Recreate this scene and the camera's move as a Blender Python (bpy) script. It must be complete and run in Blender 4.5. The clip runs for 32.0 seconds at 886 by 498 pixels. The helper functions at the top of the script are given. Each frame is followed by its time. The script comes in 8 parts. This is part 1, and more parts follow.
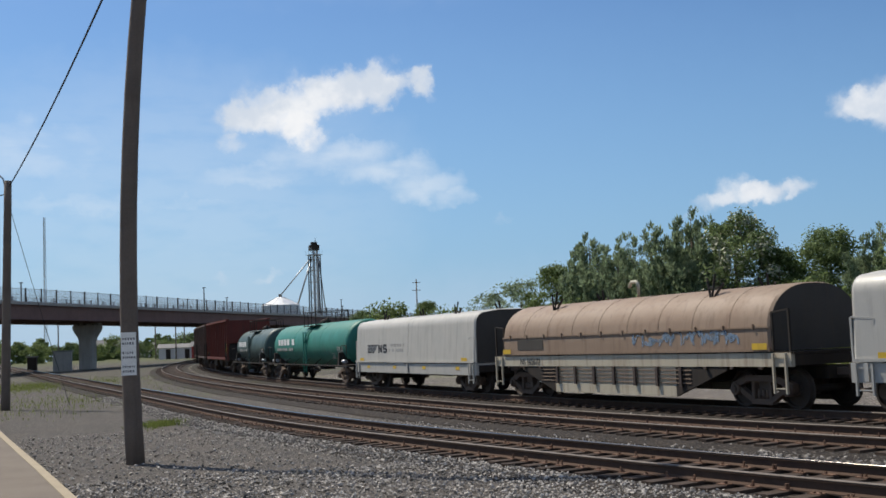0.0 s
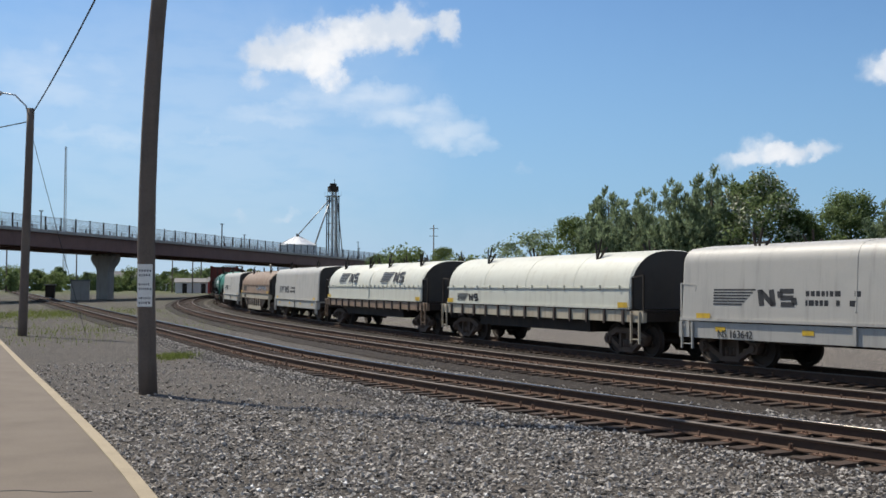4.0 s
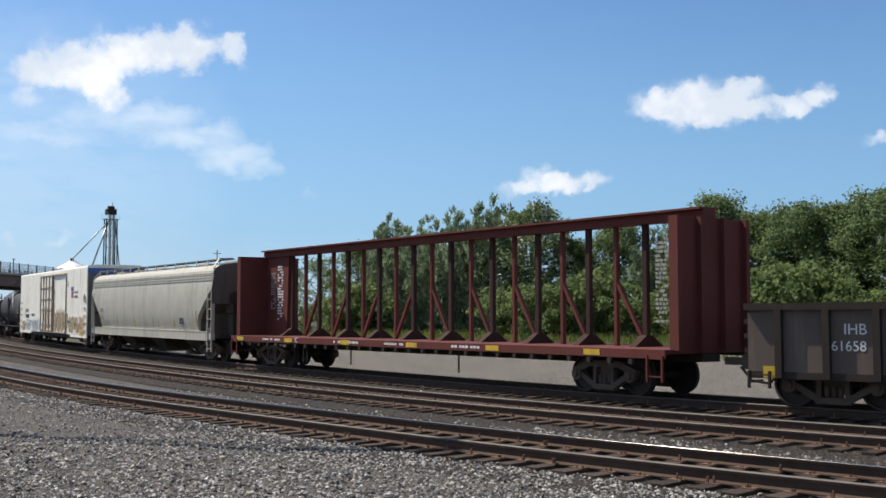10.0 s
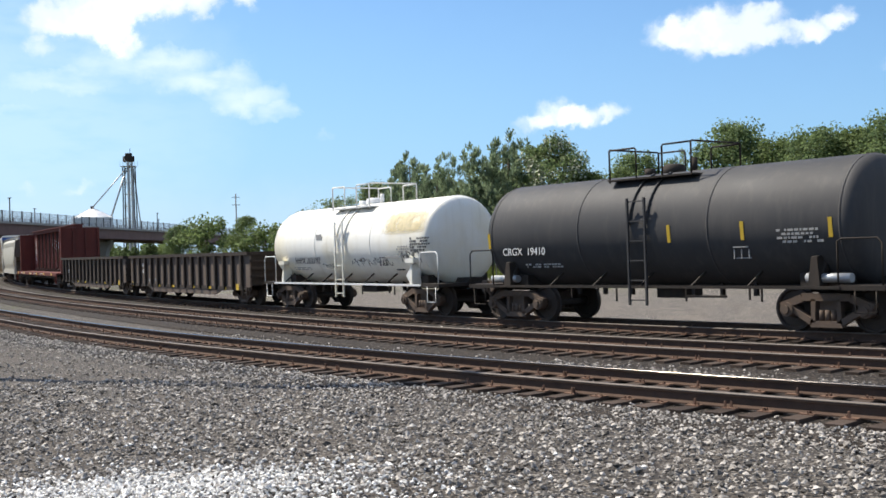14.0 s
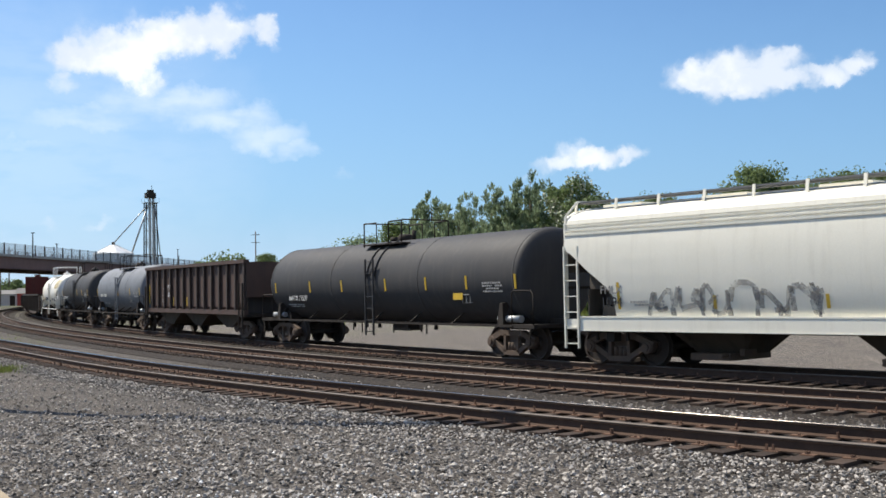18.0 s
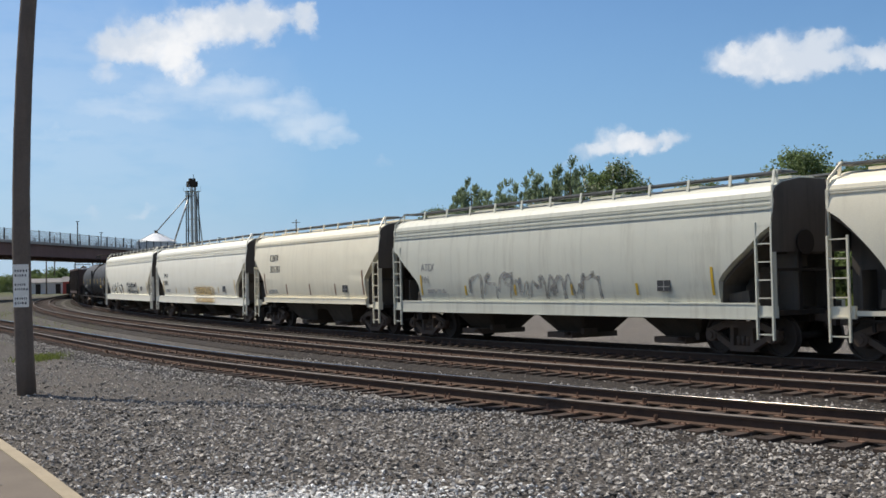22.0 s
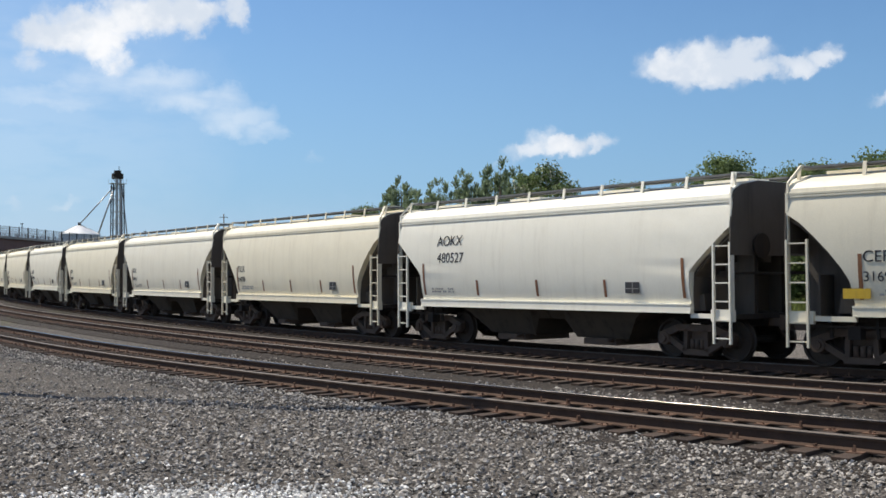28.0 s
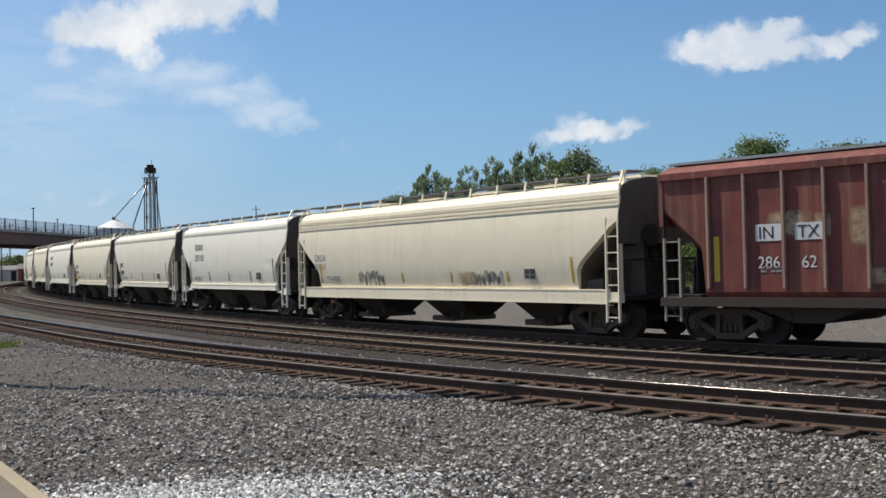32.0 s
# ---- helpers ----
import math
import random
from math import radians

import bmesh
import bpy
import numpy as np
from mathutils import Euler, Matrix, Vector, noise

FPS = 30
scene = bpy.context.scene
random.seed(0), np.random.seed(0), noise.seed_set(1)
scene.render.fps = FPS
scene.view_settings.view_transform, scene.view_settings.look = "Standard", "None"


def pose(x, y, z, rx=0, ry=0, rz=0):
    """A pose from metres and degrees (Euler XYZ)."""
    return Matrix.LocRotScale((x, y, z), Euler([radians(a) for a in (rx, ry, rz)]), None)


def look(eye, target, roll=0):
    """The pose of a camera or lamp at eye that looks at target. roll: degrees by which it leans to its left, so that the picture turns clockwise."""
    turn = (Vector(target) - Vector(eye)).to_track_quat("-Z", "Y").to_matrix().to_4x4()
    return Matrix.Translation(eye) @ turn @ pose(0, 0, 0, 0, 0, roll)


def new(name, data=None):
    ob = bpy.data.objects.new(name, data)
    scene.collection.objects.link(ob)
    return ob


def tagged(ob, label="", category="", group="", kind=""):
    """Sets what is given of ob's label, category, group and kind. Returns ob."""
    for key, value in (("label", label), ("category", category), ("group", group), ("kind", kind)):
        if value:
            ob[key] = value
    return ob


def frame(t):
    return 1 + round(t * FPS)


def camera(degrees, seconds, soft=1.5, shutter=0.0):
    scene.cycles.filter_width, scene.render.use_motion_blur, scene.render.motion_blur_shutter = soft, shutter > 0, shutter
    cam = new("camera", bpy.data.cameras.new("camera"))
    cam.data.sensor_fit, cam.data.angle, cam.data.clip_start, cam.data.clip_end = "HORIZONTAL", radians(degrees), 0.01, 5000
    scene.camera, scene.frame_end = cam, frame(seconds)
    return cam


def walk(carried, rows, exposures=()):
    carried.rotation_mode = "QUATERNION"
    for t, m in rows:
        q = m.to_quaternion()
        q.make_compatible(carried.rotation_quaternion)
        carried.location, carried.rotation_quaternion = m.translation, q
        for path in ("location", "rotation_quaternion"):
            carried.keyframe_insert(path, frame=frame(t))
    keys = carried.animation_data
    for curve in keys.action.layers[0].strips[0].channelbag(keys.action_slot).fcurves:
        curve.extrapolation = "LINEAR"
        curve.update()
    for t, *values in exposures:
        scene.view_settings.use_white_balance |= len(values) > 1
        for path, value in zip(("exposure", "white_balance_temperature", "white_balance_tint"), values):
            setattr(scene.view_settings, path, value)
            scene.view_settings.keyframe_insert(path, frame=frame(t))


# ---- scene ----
SECONDS = 32.0
cam = camera(43.8, SECONDS, soft=1.6)
PATH = [
    (0.0, 0.166, 0.569, 1.858, 94.98, 2.51, -1.09),
    (0.5, 0.180, 0.533, 1.877, 94.83, 2.61, -0.83),
    (1.0, 0.178, 0.452, 1.869, 93.68, 1.52, -2.23),
    (1.5, 0.185, 0.445, 1.875, 93.03, 0.76, -2.10),
    (2.0, 0.189, 0.462, 1.870, 92.89, 0.42, -1.82),
    (2.5, 0.186, 0.476, 1.872, 92.65, 0.05, -1.54),
    (3.0, 0.186, 0.480, 1.879, 92.50, -0.54, -1.23),
    (3.5, 0.182, 0.511, 1.873, 92.49, -0.60, -0.68),
    (4.0, 0.190, 0.540, 1.842, 92.23, -0.15, -0.33),
    (4.5, 0.173, 0.577, 1.869, 92.04, -0.53, 0.09),
    (6.5, 0.163, 0.614, 1.870, 92.30, -0.77, 1.13),
    (7.0, 0.178, 0.570, 1.872, 92.35, -1.62, 0.25),
    (7.5, 0.181, 0.506, 1.872, 92.23, -0.50, -0.32),
    (8.0, 0.239, 0.319, 1.837, 94.29, -2.05, -4.85),
    (8.5, 0.193, 0.220, 1.836, 94.78, 1.52, -9.32),
    (9.0, 0.179, 0.131, 1.846, 94.53, 0.95, -9.59),
    (9.5, 0.182, 0.051, 1.848, 94.05, 0.15, -10.76),
    (10.0, 0.201, -0.019, 1.850, 93.55, 0.16, -11.43),
    (10.5, 0.199, -0.076, 1.852, 93.26, 1.04, -12.13),
    (11.0, 0.189, -0.100, 1.853, 94.26, -0.29, -12.02),
    (11.5, 0.151, -0.085, 1.839, 95.50, 0.34, -18.10),
    (12.0, 0.105, -0.095, 1.828, 93.72, 2.33, -26.57),
    (12.5, 0.089, -0.135, 1.825, 89.53, -2.54, -19.62),
    (13.0, 0.246, -0.095, 1.831, 88.75, 1.73, -13.07),
    (13.5, 0.215, -0.126, 1.813, 90.42, 0.83, -11.19),
    (14.0, 0.217, -0.145, 1.820, 90.32, 1.81, -10.39),
    (14.5, 0.230, -0.150, 1.821, 90.32, 1.92, -10.91),
    (15.0, 0.220, -0.126, 1.820, 90.15, 1.24, -10.99),
    (15.5, 0.190, -0.161, 1.821, 91.38, 2.42, -11.48),
    (17.5, -0.123, -0.211, 1.819, 92.75, 2.44, -7.83),
    (18.0, -0.127, -0.220, 1.820, 92.41, 1.10, -9.50),
    (18.5, -0.175, -0.241, 1.822, 92.24, 1.05, -8.65),
    (19.0, -0.178, -0.222, 1.812, 91.89, 1.08, -7.71),
    (19.5, -0.188, -0.202, 1.809, 91.63, 1.31, -7.43),
    (20.0, -0.194, -0.195, 1.813, 91.66, 0.18, -6.44),
    (20.5, -0.194, -0.198, 1.811, 91.56, -0.36, -6.42),
    (21.0, -0.188, -0.201, 1.815, 91.63, -0.01, -6.58),
    (21.5, -0.181, -0.213, 1.817, 91.86, 0.76, -7.19),
    (22.0, -0.171, -0.235, 1.820, 91.77, 1.29, -7.43),
    (22.5, -0.172, -0.220, 1.826, 91.90, 0.87, -7.21),
    (23.0, -0.180, -0.222, 1.823, 92.13, 0.48, -6.68),
    (23.5, -0.185, -0.221, 1.813, 92.22, 1.42, -6.88),
    (24.0, -0.187, -0.240, 1.819, 92.08, 0.55, -7.66),
    (24.5, -0.189, -0.240, 1.822, 91.83, 0.27, -8.28),
    (26.5, -0.115, -0.233, 1.822, 91.94, 1.46, -11.38),
    (27.0, -0.108, -0.260, 1.826, 92.18, 2.00, -12.04),
    (27.5, -0.108, -0.285, 1.820, 92.17, 1.65, -12.82),
    (28.0, -0.156, -0.254, 1.832, 91.63, 0.37, -11.14),
    (28.5, -0.150, -0.218, 1.821, 91.51, -0.33, -9.78),
    (29.0, -0.153, -0.208, 1.818, 91.42, 0.03, -9.26),
    (29.5, -0.146, -0.195, 1.822, 91.62, 1.19, -8.96),
    (30.0, -0.152, -0.215, 1.818, 91.80, 0.14, -9.29),
    (30.5, -0.151, -0.228, 1.822, 91.84, -0.02, -9.62),
    (31.0, -0.155, -0.223, 1.819, 91.71, 0.06, -9.22),
    (31.5, -0.145, -0.217, 1.810, 91.49, 1.00, -8.72),
    (32.0, -0.129, -0.228, 1.817, 91.05, 1.32, -9.46),
]
EXPOSURE = [(0.0, -0.08), (1.0, -0.22), (2.0, -0.12), (3.0, 0.02), (4.0, 0.0), (8.0, -0.15), (9.0, -0.16), (10.0, 0.14), (11.0, 0.26), (12.0, 0.14), (12.6, 0.62), (13.2, 0.62), (14.0, 0.46), (15.0, 0.52), (16.5, 0.29), (17.5, 0.27), (18.2, 0.24), (19.5, -0.01), (24.0, -0.05), (26.5, 0.03), (27.5, 0.03), (29.0, 0.0), (30.0, 0.03), (31.0, 0.02), (32.0, -0.08)]
walk(cam, [(t, pose(*p)) for t, *p in PATH], EXPOSURE)

# ---- light ----
SUN_AZ, SUN_EL = -50.0, 54.5  # degrees right of +y, and above the horizon
sun_data = bpy.data.lights.new("sun", "SUN")
sun_data.energy, sun_data.angle, sun_data.color = 5.6, radians(0.53), (1.0, 0.93, 0.82)
sun = new("sun", sun_data)
_a, _e = radians(SUN_AZ), radians(SUN_EL)
sun.matrix_world = look((math.sin(_a) * math.cos(_e) * 50, math.cos(_a) * math.cos(_e) * 50, math.sin(_e) * 50), (0, 0, 0))


def nd(tree, kind, **inputs):
    """A node with its inputs: a value, or a socket to link from."""
    n = tree.nodes.new(kind)
    for key, value in inputs.items():
        sock = n.inputs[int(key[1:])] if key[0] == "i" and key[1:].isdigit() else n.inputs[key.replace("_", " ")]
        if isinstance(value, bpy.types.NodeSocket):
            tree.links.new(value, sock)
        else:
            sock.default_value = value
    return n


def mth(tree, op, a, b=0.0, clamp=False):
    n = nd(tree, "ShaderNodeMath", i0=a, i1=b)
    n.operation, n.use_clamp = op, clamp
    return n.outputs[0]


def mix(tree, fac, a, b, blend="MIX"):
    n = tree.nodes.new("ShaderNodeMix")
    n.data_type, n.blend_type = "RGBA", blend
    for sock, value in ((n.inputs[0], fac), (n.inputs[6], a), (n.inputs[7], b)):
        if isinstance(value, bpy.types.NodeSocket):
            tree.links.new(value, sock)
        elif sock.type == "RGBA":
            sock.default_value = (*value[:3], 1)
        else:
            sock.default_value = value
    return n.outputs[2]


def ramp(tree, fac, lo, hi, smooth=True):
    n = nd(tree, "ShaderNodeMapRange", Value=fac, i1=lo, i2=hi)
    n.interpolation_type, n.clamp = ("SMOOTHSTEP" if smooth else "LINEAR"), True
    return n.outputs[0]


# clouds: bearing, height, half width, half height (degrees), density
CLOUDS = [
    (-9.19, 11.85, 1.18, 0.84, 1.00), (-8.12, 12.40, 1.34, 1.23, 1.00), (-6.62, 12.15, 1.62, 1.40, 1.00), (-5.71, 11.18, 1.12, 1.01, 1.00), (-5.39, 13.03, 1.62, 1.23, 1.00),
    (-3.66, 13.32, 1.74, 1.23, 1.00), (-2.52, 13.37, 1.57, 1.29, 1.00), (-1.38, 14.02, 0.84, 1.01, 0.90), (-1.21, 13.18, 1.29, 0.78, 0.90), (0.06, 13.69, 1.18, 0.67, 0.85),
    (0.73, 14.02, 0.56, 0.56, 0.80), (0.99, 13.12, 0.50, 0.45, 0.60), (-9.60, 10.63, 0.67, 0.56, 0.80),
    (22.31, 10.78, 1.29, 0.78, 1.00), (23.73, 10.98, 1.46, 1.12, 1.00), (25.41, 11.15, 1.68, 1.06, 1.00), (26.95, 11.04, 1.40, 0.90, 1.00), (23.97, 10.00, 1.46, 0.67, 0.90),
    (25.92, 10.16, 1.74, 0.67, 0.90), (28.38, 10.26, 1.46, 0.50, 0.85), (29.72, 10.54, 1.29, 0.50, 0.90), (30.79, 10.89, 0.95, 0.50, 0.90),
    (15.25, 6.62, 0.95, 0.50, 0.75), (16.66, 6.98, 1.40, 0.73, 1.00), (17.88, 6.89, 1.26, 0.56, 1.00), (19.42, 7.09, 0.84, 0.50, 1.00), (14.12, 6.06, 0.78, 0.25, 0.50),
    (4.43, 6.38, 0.75, 0.20, 0.42), (-10.20, 3.92, 0.67, 0.28, 0.60), (-7.83, 3.88, 0.90, 0.28, 0.60),
    (33.6, 8.4, 1.3, 0.4, 0.85), (36.0, 8.7, 1.7, 0.5, 0.9), (39.2, 9.0, 1.7, 0.4, 0.75), (41.3, 9.1, 0.6, 0.3, 0.7), (44.9, 8.5, 1.4, 0.7, 0.9),
    (48.4, 6.9, 1.6, 0.7, 0.85),
]
WISPS = [
    (-8.44, 9.09, 3.36, 0.73, 0.42), (-5.6, 9.9, 2.8, 1.0, 0.44), (-3.49, 9.98, 2.4, 0.9, 0.55), (-1.50, 9.22, 2.6, 0.8, 0.55), (0.40, 8.4, 2.0, 0.75, 0.52), (1.83, 7.61, 1.2, 0.55, 0.44),
    (-11.58, 7.82, 2.24, 0.39, 0.35), (-16.5, 7.7, 5.0, 0.6, 0.35), (-19.0, 10.3, 4.0, 1.6, 0.4), (-13.0, 8.0, 12.0, 6.5, 0.22),
]


def build_world():
    world = bpy.data.worlds.new("sky")
    world.use_nodes = True
    scene.world = world
    t = world.node_tree
    t.nodes.clear()
    sky = t.nodes.new("ShaderNodeTexSky")
    sky.sky_type, sky.sun_disc = "NISHITA", False
    sky.sun_elevation, sky.sun_rotation = radians(SUN_EL), radians(SUN_AZ)
    sky.air_density, sky.dust_density, sky.ozone_density = 1.3, 0.6, 3.0
    blue = mix(t, 1.0, sky.outputs[0], (0.066, 0.085, 0.109), "MULTIPLY")
    co = t.nodes.new("ShaderNodeTexCoord").outputs["Generated"]
    warp = nd(t, "ShaderNodeTexNoise", Vector=co, Scale=46.0, Detail=5.0, Roughness=0.55)
    big = nd(t, "ShaderNodeTexNoise", Vector=co, Scale=14.0, Detail=3.0)
    sep = nd(t, "ShaderNodeSeparateXYZ", i0=co).outputs
    wsep = nd(t, "ShaderNodeSeparateXYZ", i0=warp.outputs["Color"]).outputs
    deg = 180 / math.pi
    az = mth(t, "MULTIPLY", mth(t, "ARCTAN2", sep[0], sep[1]), deg)
    el = mth(t, "MULTIPLY", mth(t, "ARCSINE", sep[2]), deg)
    az = mth(t, "ADD", az, mth(t, "MULTIPLY", mth(t, "SUBTRACT", wsep[0], 0.5), 2.2))
    el = mth(t, "ADD", el, mth(t, "MULTIPLY", mth(t, "SUBTRACT", wsep[1], 0.5), 1.9))

    def blobs(rows, hard):
        total = None
        for a, e, ra, re, k in rows:
            dx = mth(t, "DIVIDE", mth(t, "SUBTRACT", az, a), ra * 1.25)
            dy = mth(t, "DIVIDE", mth(t, "SUBTRACT", el, e), re * 1.25)
            d = mth(t, "ADD", mth(t, "MULTIPLY", dx, dx), mth(t, "MULTIPLY", dy, dy))
            one = mth(t, "MULTIPLY", mth(t, "SUBTRACT", 1.0, d, True), k)
            total = one if total is None else (mth(t, "ADD", total, one) if hard else mth(t, "MAXIMUM", total, one))
        return total

    thick = blobs(CLOUDS, True)
    fine = nd(t, "ShaderNodeTexNoise", Vector=co, Scale=80.0, Detail=4.0, Roughness=0.5).outputs["Fac"]
    body = mth(t, "ADD", thick, mth(t, "MULTIPLY", mth(t, "SUBTRACT", fine, 0.5), 1.3))
    mask = mth(t, "MULTIPLY", ramp(t, body, -0.1, 1.65), ramp(t, thick, 0.0, 1.0))
    stretched = nd(t, "ShaderNodeMapping", Vector=co, Scale=(1.0, 1.0, 3.0)).outputs[0]
    veil = nd(t, "ShaderNodeTexNoise", Vector=stretched, Scale=22.0, Detail=4.0).outputs["Fac"]
    thin = mth(t, "MULTIPLY", blobs(WISPS, False), mth(t, "ADD", 0.5, mth(t, "MULTIPLY", ramp(t, veil, 0.25, 0.6), 0.5)))
    shade = ramp(t, mth(t, "ADD", big.outputs["Fac"], mth(t, "MULTIPLY", fine, 0.5)), 0.5, 0.88)
    white = mix(t, shade, (0.96, 0.97, 0.99), (0.68, 0.75, 0.85))
    haze = ramp(t, el, 17.0, -1.0, False)
    col = mix(t, mth(t, "MULTIPLY", haze, 0.72), blue, (0.30, 0.55, 0.885))
    low = ramp(t, el, 5.0, 0.0)
    col = mix(t, mth(t, "MULTIPLY", low, 0.45), col, (0.58, 0.71, 0.84))
    away = ramp(t, mth(t, "ABSOLUTE", mth(t, "SUBTRACT", az, SUN_AZ)), 45.0, 95.0)
    col = mix(t, mth(t, "MULTIPLY", away, 0.75), col, mix(t, 1.0, col, (0.80, 0.86, 0.91), "MULTIPLY"))
    col = mix(t, thin, col, (0.86, 0.92, 0.98))
    col = mix(t, mask, col, white)
    # unseen fair-weather cumulus, added overhead and all round to fill shade with white light
    flat = mth(t, "ADD", mth(t, "MAXIMUM", sep[2], 0.0), 0.12)
    deck = nd(t, "ShaderNodeCombineXYZ", i0=mth(t, "DIVIDE", sep[0], flat), i1=mth(t, "DIVIDE", sep[1], flat), i2=0.0).outputs[0]
    heap = nd(t, "ShaderNodeTexNoise", Vector=deck, Scale=1.7, Detail=5.0, Roughness=0.55).outputs["Fac"]
    beyond = mth(t, "MAXIMUM", ramp(t, mth(t, "ABSOLUTE", mth(t, "SUBTRACT", az, 14.0)), 46.0, 64.0), ramp(t, el, 17.0, 26.0))
    col = mix(t, mth(t, "MULTIPLY", mth(t, "MULTIPLY", ramp(t, heap, 0.49, 0.60), ramp(t, el, 0.5, 5.0)), beyond), col, white)
    bg = nd(t, "ShaderNodeBackground", Color=col, Strength=1.0)
    out = t.nodes.new("ShaderNodeOutputWorld")
    t.links.new(bg.outputs[0], out.inputs[0])


build_world()

# ---- materials ----
def material(name, base, second=None, rough=0.7, metal=0.0, scale=3.0, fine=60.0, bump=0.15, streak=None, streak_amount=0.0,
             spec=0.4, patch=0.5, per_object=0.0, island=False, coords="Object", bump_size=0.01, grain=0.35):
    """Two-scale noise paint: base with patches of second, fine grain, and stains that run down (streak)."""
    m = bpy.data.materials.new(name)
    m.use_nodes = True
    t = m.node_tree
    b = t.nodes["Principled BSDF"]
    co = t.nodes.new("ShaderNodeTexCoord").outputs[coords]
    second = second or tuple(c * 0.72 for c in base)
    n1 = nd(t, "ShaderNodeTexNoise", Vector=co, Scale=scale, Detail=5.0, Roughness=0.6).outputs["Fac"]
    n2 = nd(t, "ShaderNodeTexNoise", Vector=co, Scale=fine, Detail=3.0).outputs["Fac"]
    col = mix(t, mth(t, "MULTIPLY", ramp(t, n1, 0.38, 0.72), patch), base, second)
    col = mix(t, grain, col, mix(t, ramp(t, n2, 0.3, 0.7, False), (0.55, 0.55, 0.55), (1.0, 1.0, 1.0)), "MULTIPLY")
    if streak:
        v = nd(t, "ShaderNodeMapping", Vector=co, Scale=(2.6, 2.6, 0.22)).outputs[0]
        s = nd(t, "ShaderNodeTexNoise", Vector=v, Scale=1.6, Detail=6.0, Roughness=0.65).outputs["Fac"]
        col = mix(t, mth(t, "MULTIPLY", ramp(t, s, 0.47, 0.74), streak_amount), col, streak)
    if per_object or island:
        r = nd(t, "ShaderNodeNewGeometry").outputs["Random Per Island"] if island else t.nodes.new("ShaderNodeObjectInfo").outputs["Random"]
        val = mth(t, "ADD", 1.0 - per_object / 2, mth(t, "MULTIPLY", r, per_object))
        comb = nd(t, "ShaderNodeCombineXYZ", i0=val, i1=val, i2=val).outputs[0]
        col = mix(t, 1.0, col, comb, "MULTIPLY")
    t.links.new(col, b.inputs["Base Color"])
    rr = mth(t, "ADD", rough - 0.12, mth(t, "MULTIPLY", n1, 0.24), True)
    t.links.new(rr, b.inputs["Roughness"])
    b.inputs["Metallic"].default_value = metal
    b.inputs["Specular IOR Level"].default_value = spec
    if bump:
        bn = nd(t, "ShaderNodeBump", Strength=bump, Distance=bump_size, Height=mth(t, "ADD", n2, mth(t, "MULTIPLY", n1, 0.6)))
        t.links.new(bn.outputs[0], b.inputs["Normal"])
    return m


GRIME = (0.055, 0.045, 0.038)
RUST = (0.20, 0.085, 0.035)
M = {}


def paint(name, base, streak=GRIME, amount=0.4, rough=0.5, second=None, scale=1.2, patch=0.4, spec=0.45):
    M[name] = material("paint_" + name, base, second, rough, 0.0, scale, 45.0, 0.05, streak, amount, spec, patch, grain=0.15)
    return M[name]


paint("hopper_white", (0.80, 0.75, 0.61), (0.36, 0.30, 0.21), 0.2, second=(0.71, 0.66, 0.53))
# dirty brown of the car ends, darkened further to carry their shade
paint("end_shade_grime", (0.105, 0.088, 0.070), (0.05, 0.042, 0.034), 0.55, rough=0.85)
# brown bay grime, with the shade under the car mixed into the colour
paint("bay_shade_grime", (0.085, 0.068, 0.05), (0.03, 0.025, 0.02), 0.6, second=(0.05, 0.041, 0.032), rough=0.9, spec=0.2)
# dark colour that holds the shade of the coil hoods' ends
paint("hood_end", (0.07, 0.063, 0.055), (0.085, 0.068, 0.05), 0.4, rough=0.85, spec=0.25)
paint("stain_pale", (0.70, 0.60, 0.36), (0.66, 0.60, 0.44), 0.5)
paint("stain_yellow", (0.68, 0.50, 0.24), (0.62, 0.52, 0.34), 0.5)
paint("rust_wash", (0.66, 0.52, 0.34), (0.36, 0.19, 0.08), 0.6)
paint("bare_primer", (0.55, 0.40, 0.24), (0.30, 0.13, 0.07), 0.7)
paint("post_pale", (0.42, 0.28, 0.21), (0.16, 0.05, 0.035), 0.7)
paint("hopper_cream", (0.82, 0.75, 0.57), (0.38, 0.31, 0.2), 0.2, second=(0.73, 0.66, 0.50))
paint("hopper_bright", (0.86, 0.82, 0.69), (0.42, 0.36, 0.26), 0.16, second=(0.79, 0.75, 0.62))
paint("hopper_yellow", (0.85, 0.77, 0.58), (0.46, 0.36, 0.22), 0.2, second=(0.76, 0.67, 0.48))
paint("hopper_green", (0.60, 0.59, 0.49), (0.24, 0.21, 0.16), 0.33, second=(0.53, 0.53, 0.45))
paint("hopper_grey", (0.47, 0.44, 0.36), (0.14, 0.12, 0.10), 0.5, second=(0.35, 0.33, 0.28))
paint("reefer_white", (0.88, 0.85, 0.76), (0.55, 0.40, 0.22), 0.45, second=(0.66, 0.62, 0.52))
paint("tank_white", (0.80, 0.78, 0.71), (0.34, 0.28, 0.18), 0.2, second=(0.74, 0.66, 0.46), scale=0.45, patch=0.75)
paint("tank_black", (0.05, 0.049, 0.049), (0.10, 0.09, 0.08), 0.35, second=(0.075, 0.07, 0.066), rough=0.62, spec=0.2)
paint("tank_slate", (0.18, 0.19, 0.205), (0.08, 0.08, 0.08), 0.3, second=(0.14, 0.148, 0.158), rough=0.62, spec=0.25)
paint("reefer_end", (0.17, 0.16, 0.15), (0.08, 0.07, 0.06), 0.5, rough=0.85)
paint("door_rust", (0.40, 0.30, 0.19), (0.20, 0.10, 0.05), 0.6, rough=0.75)
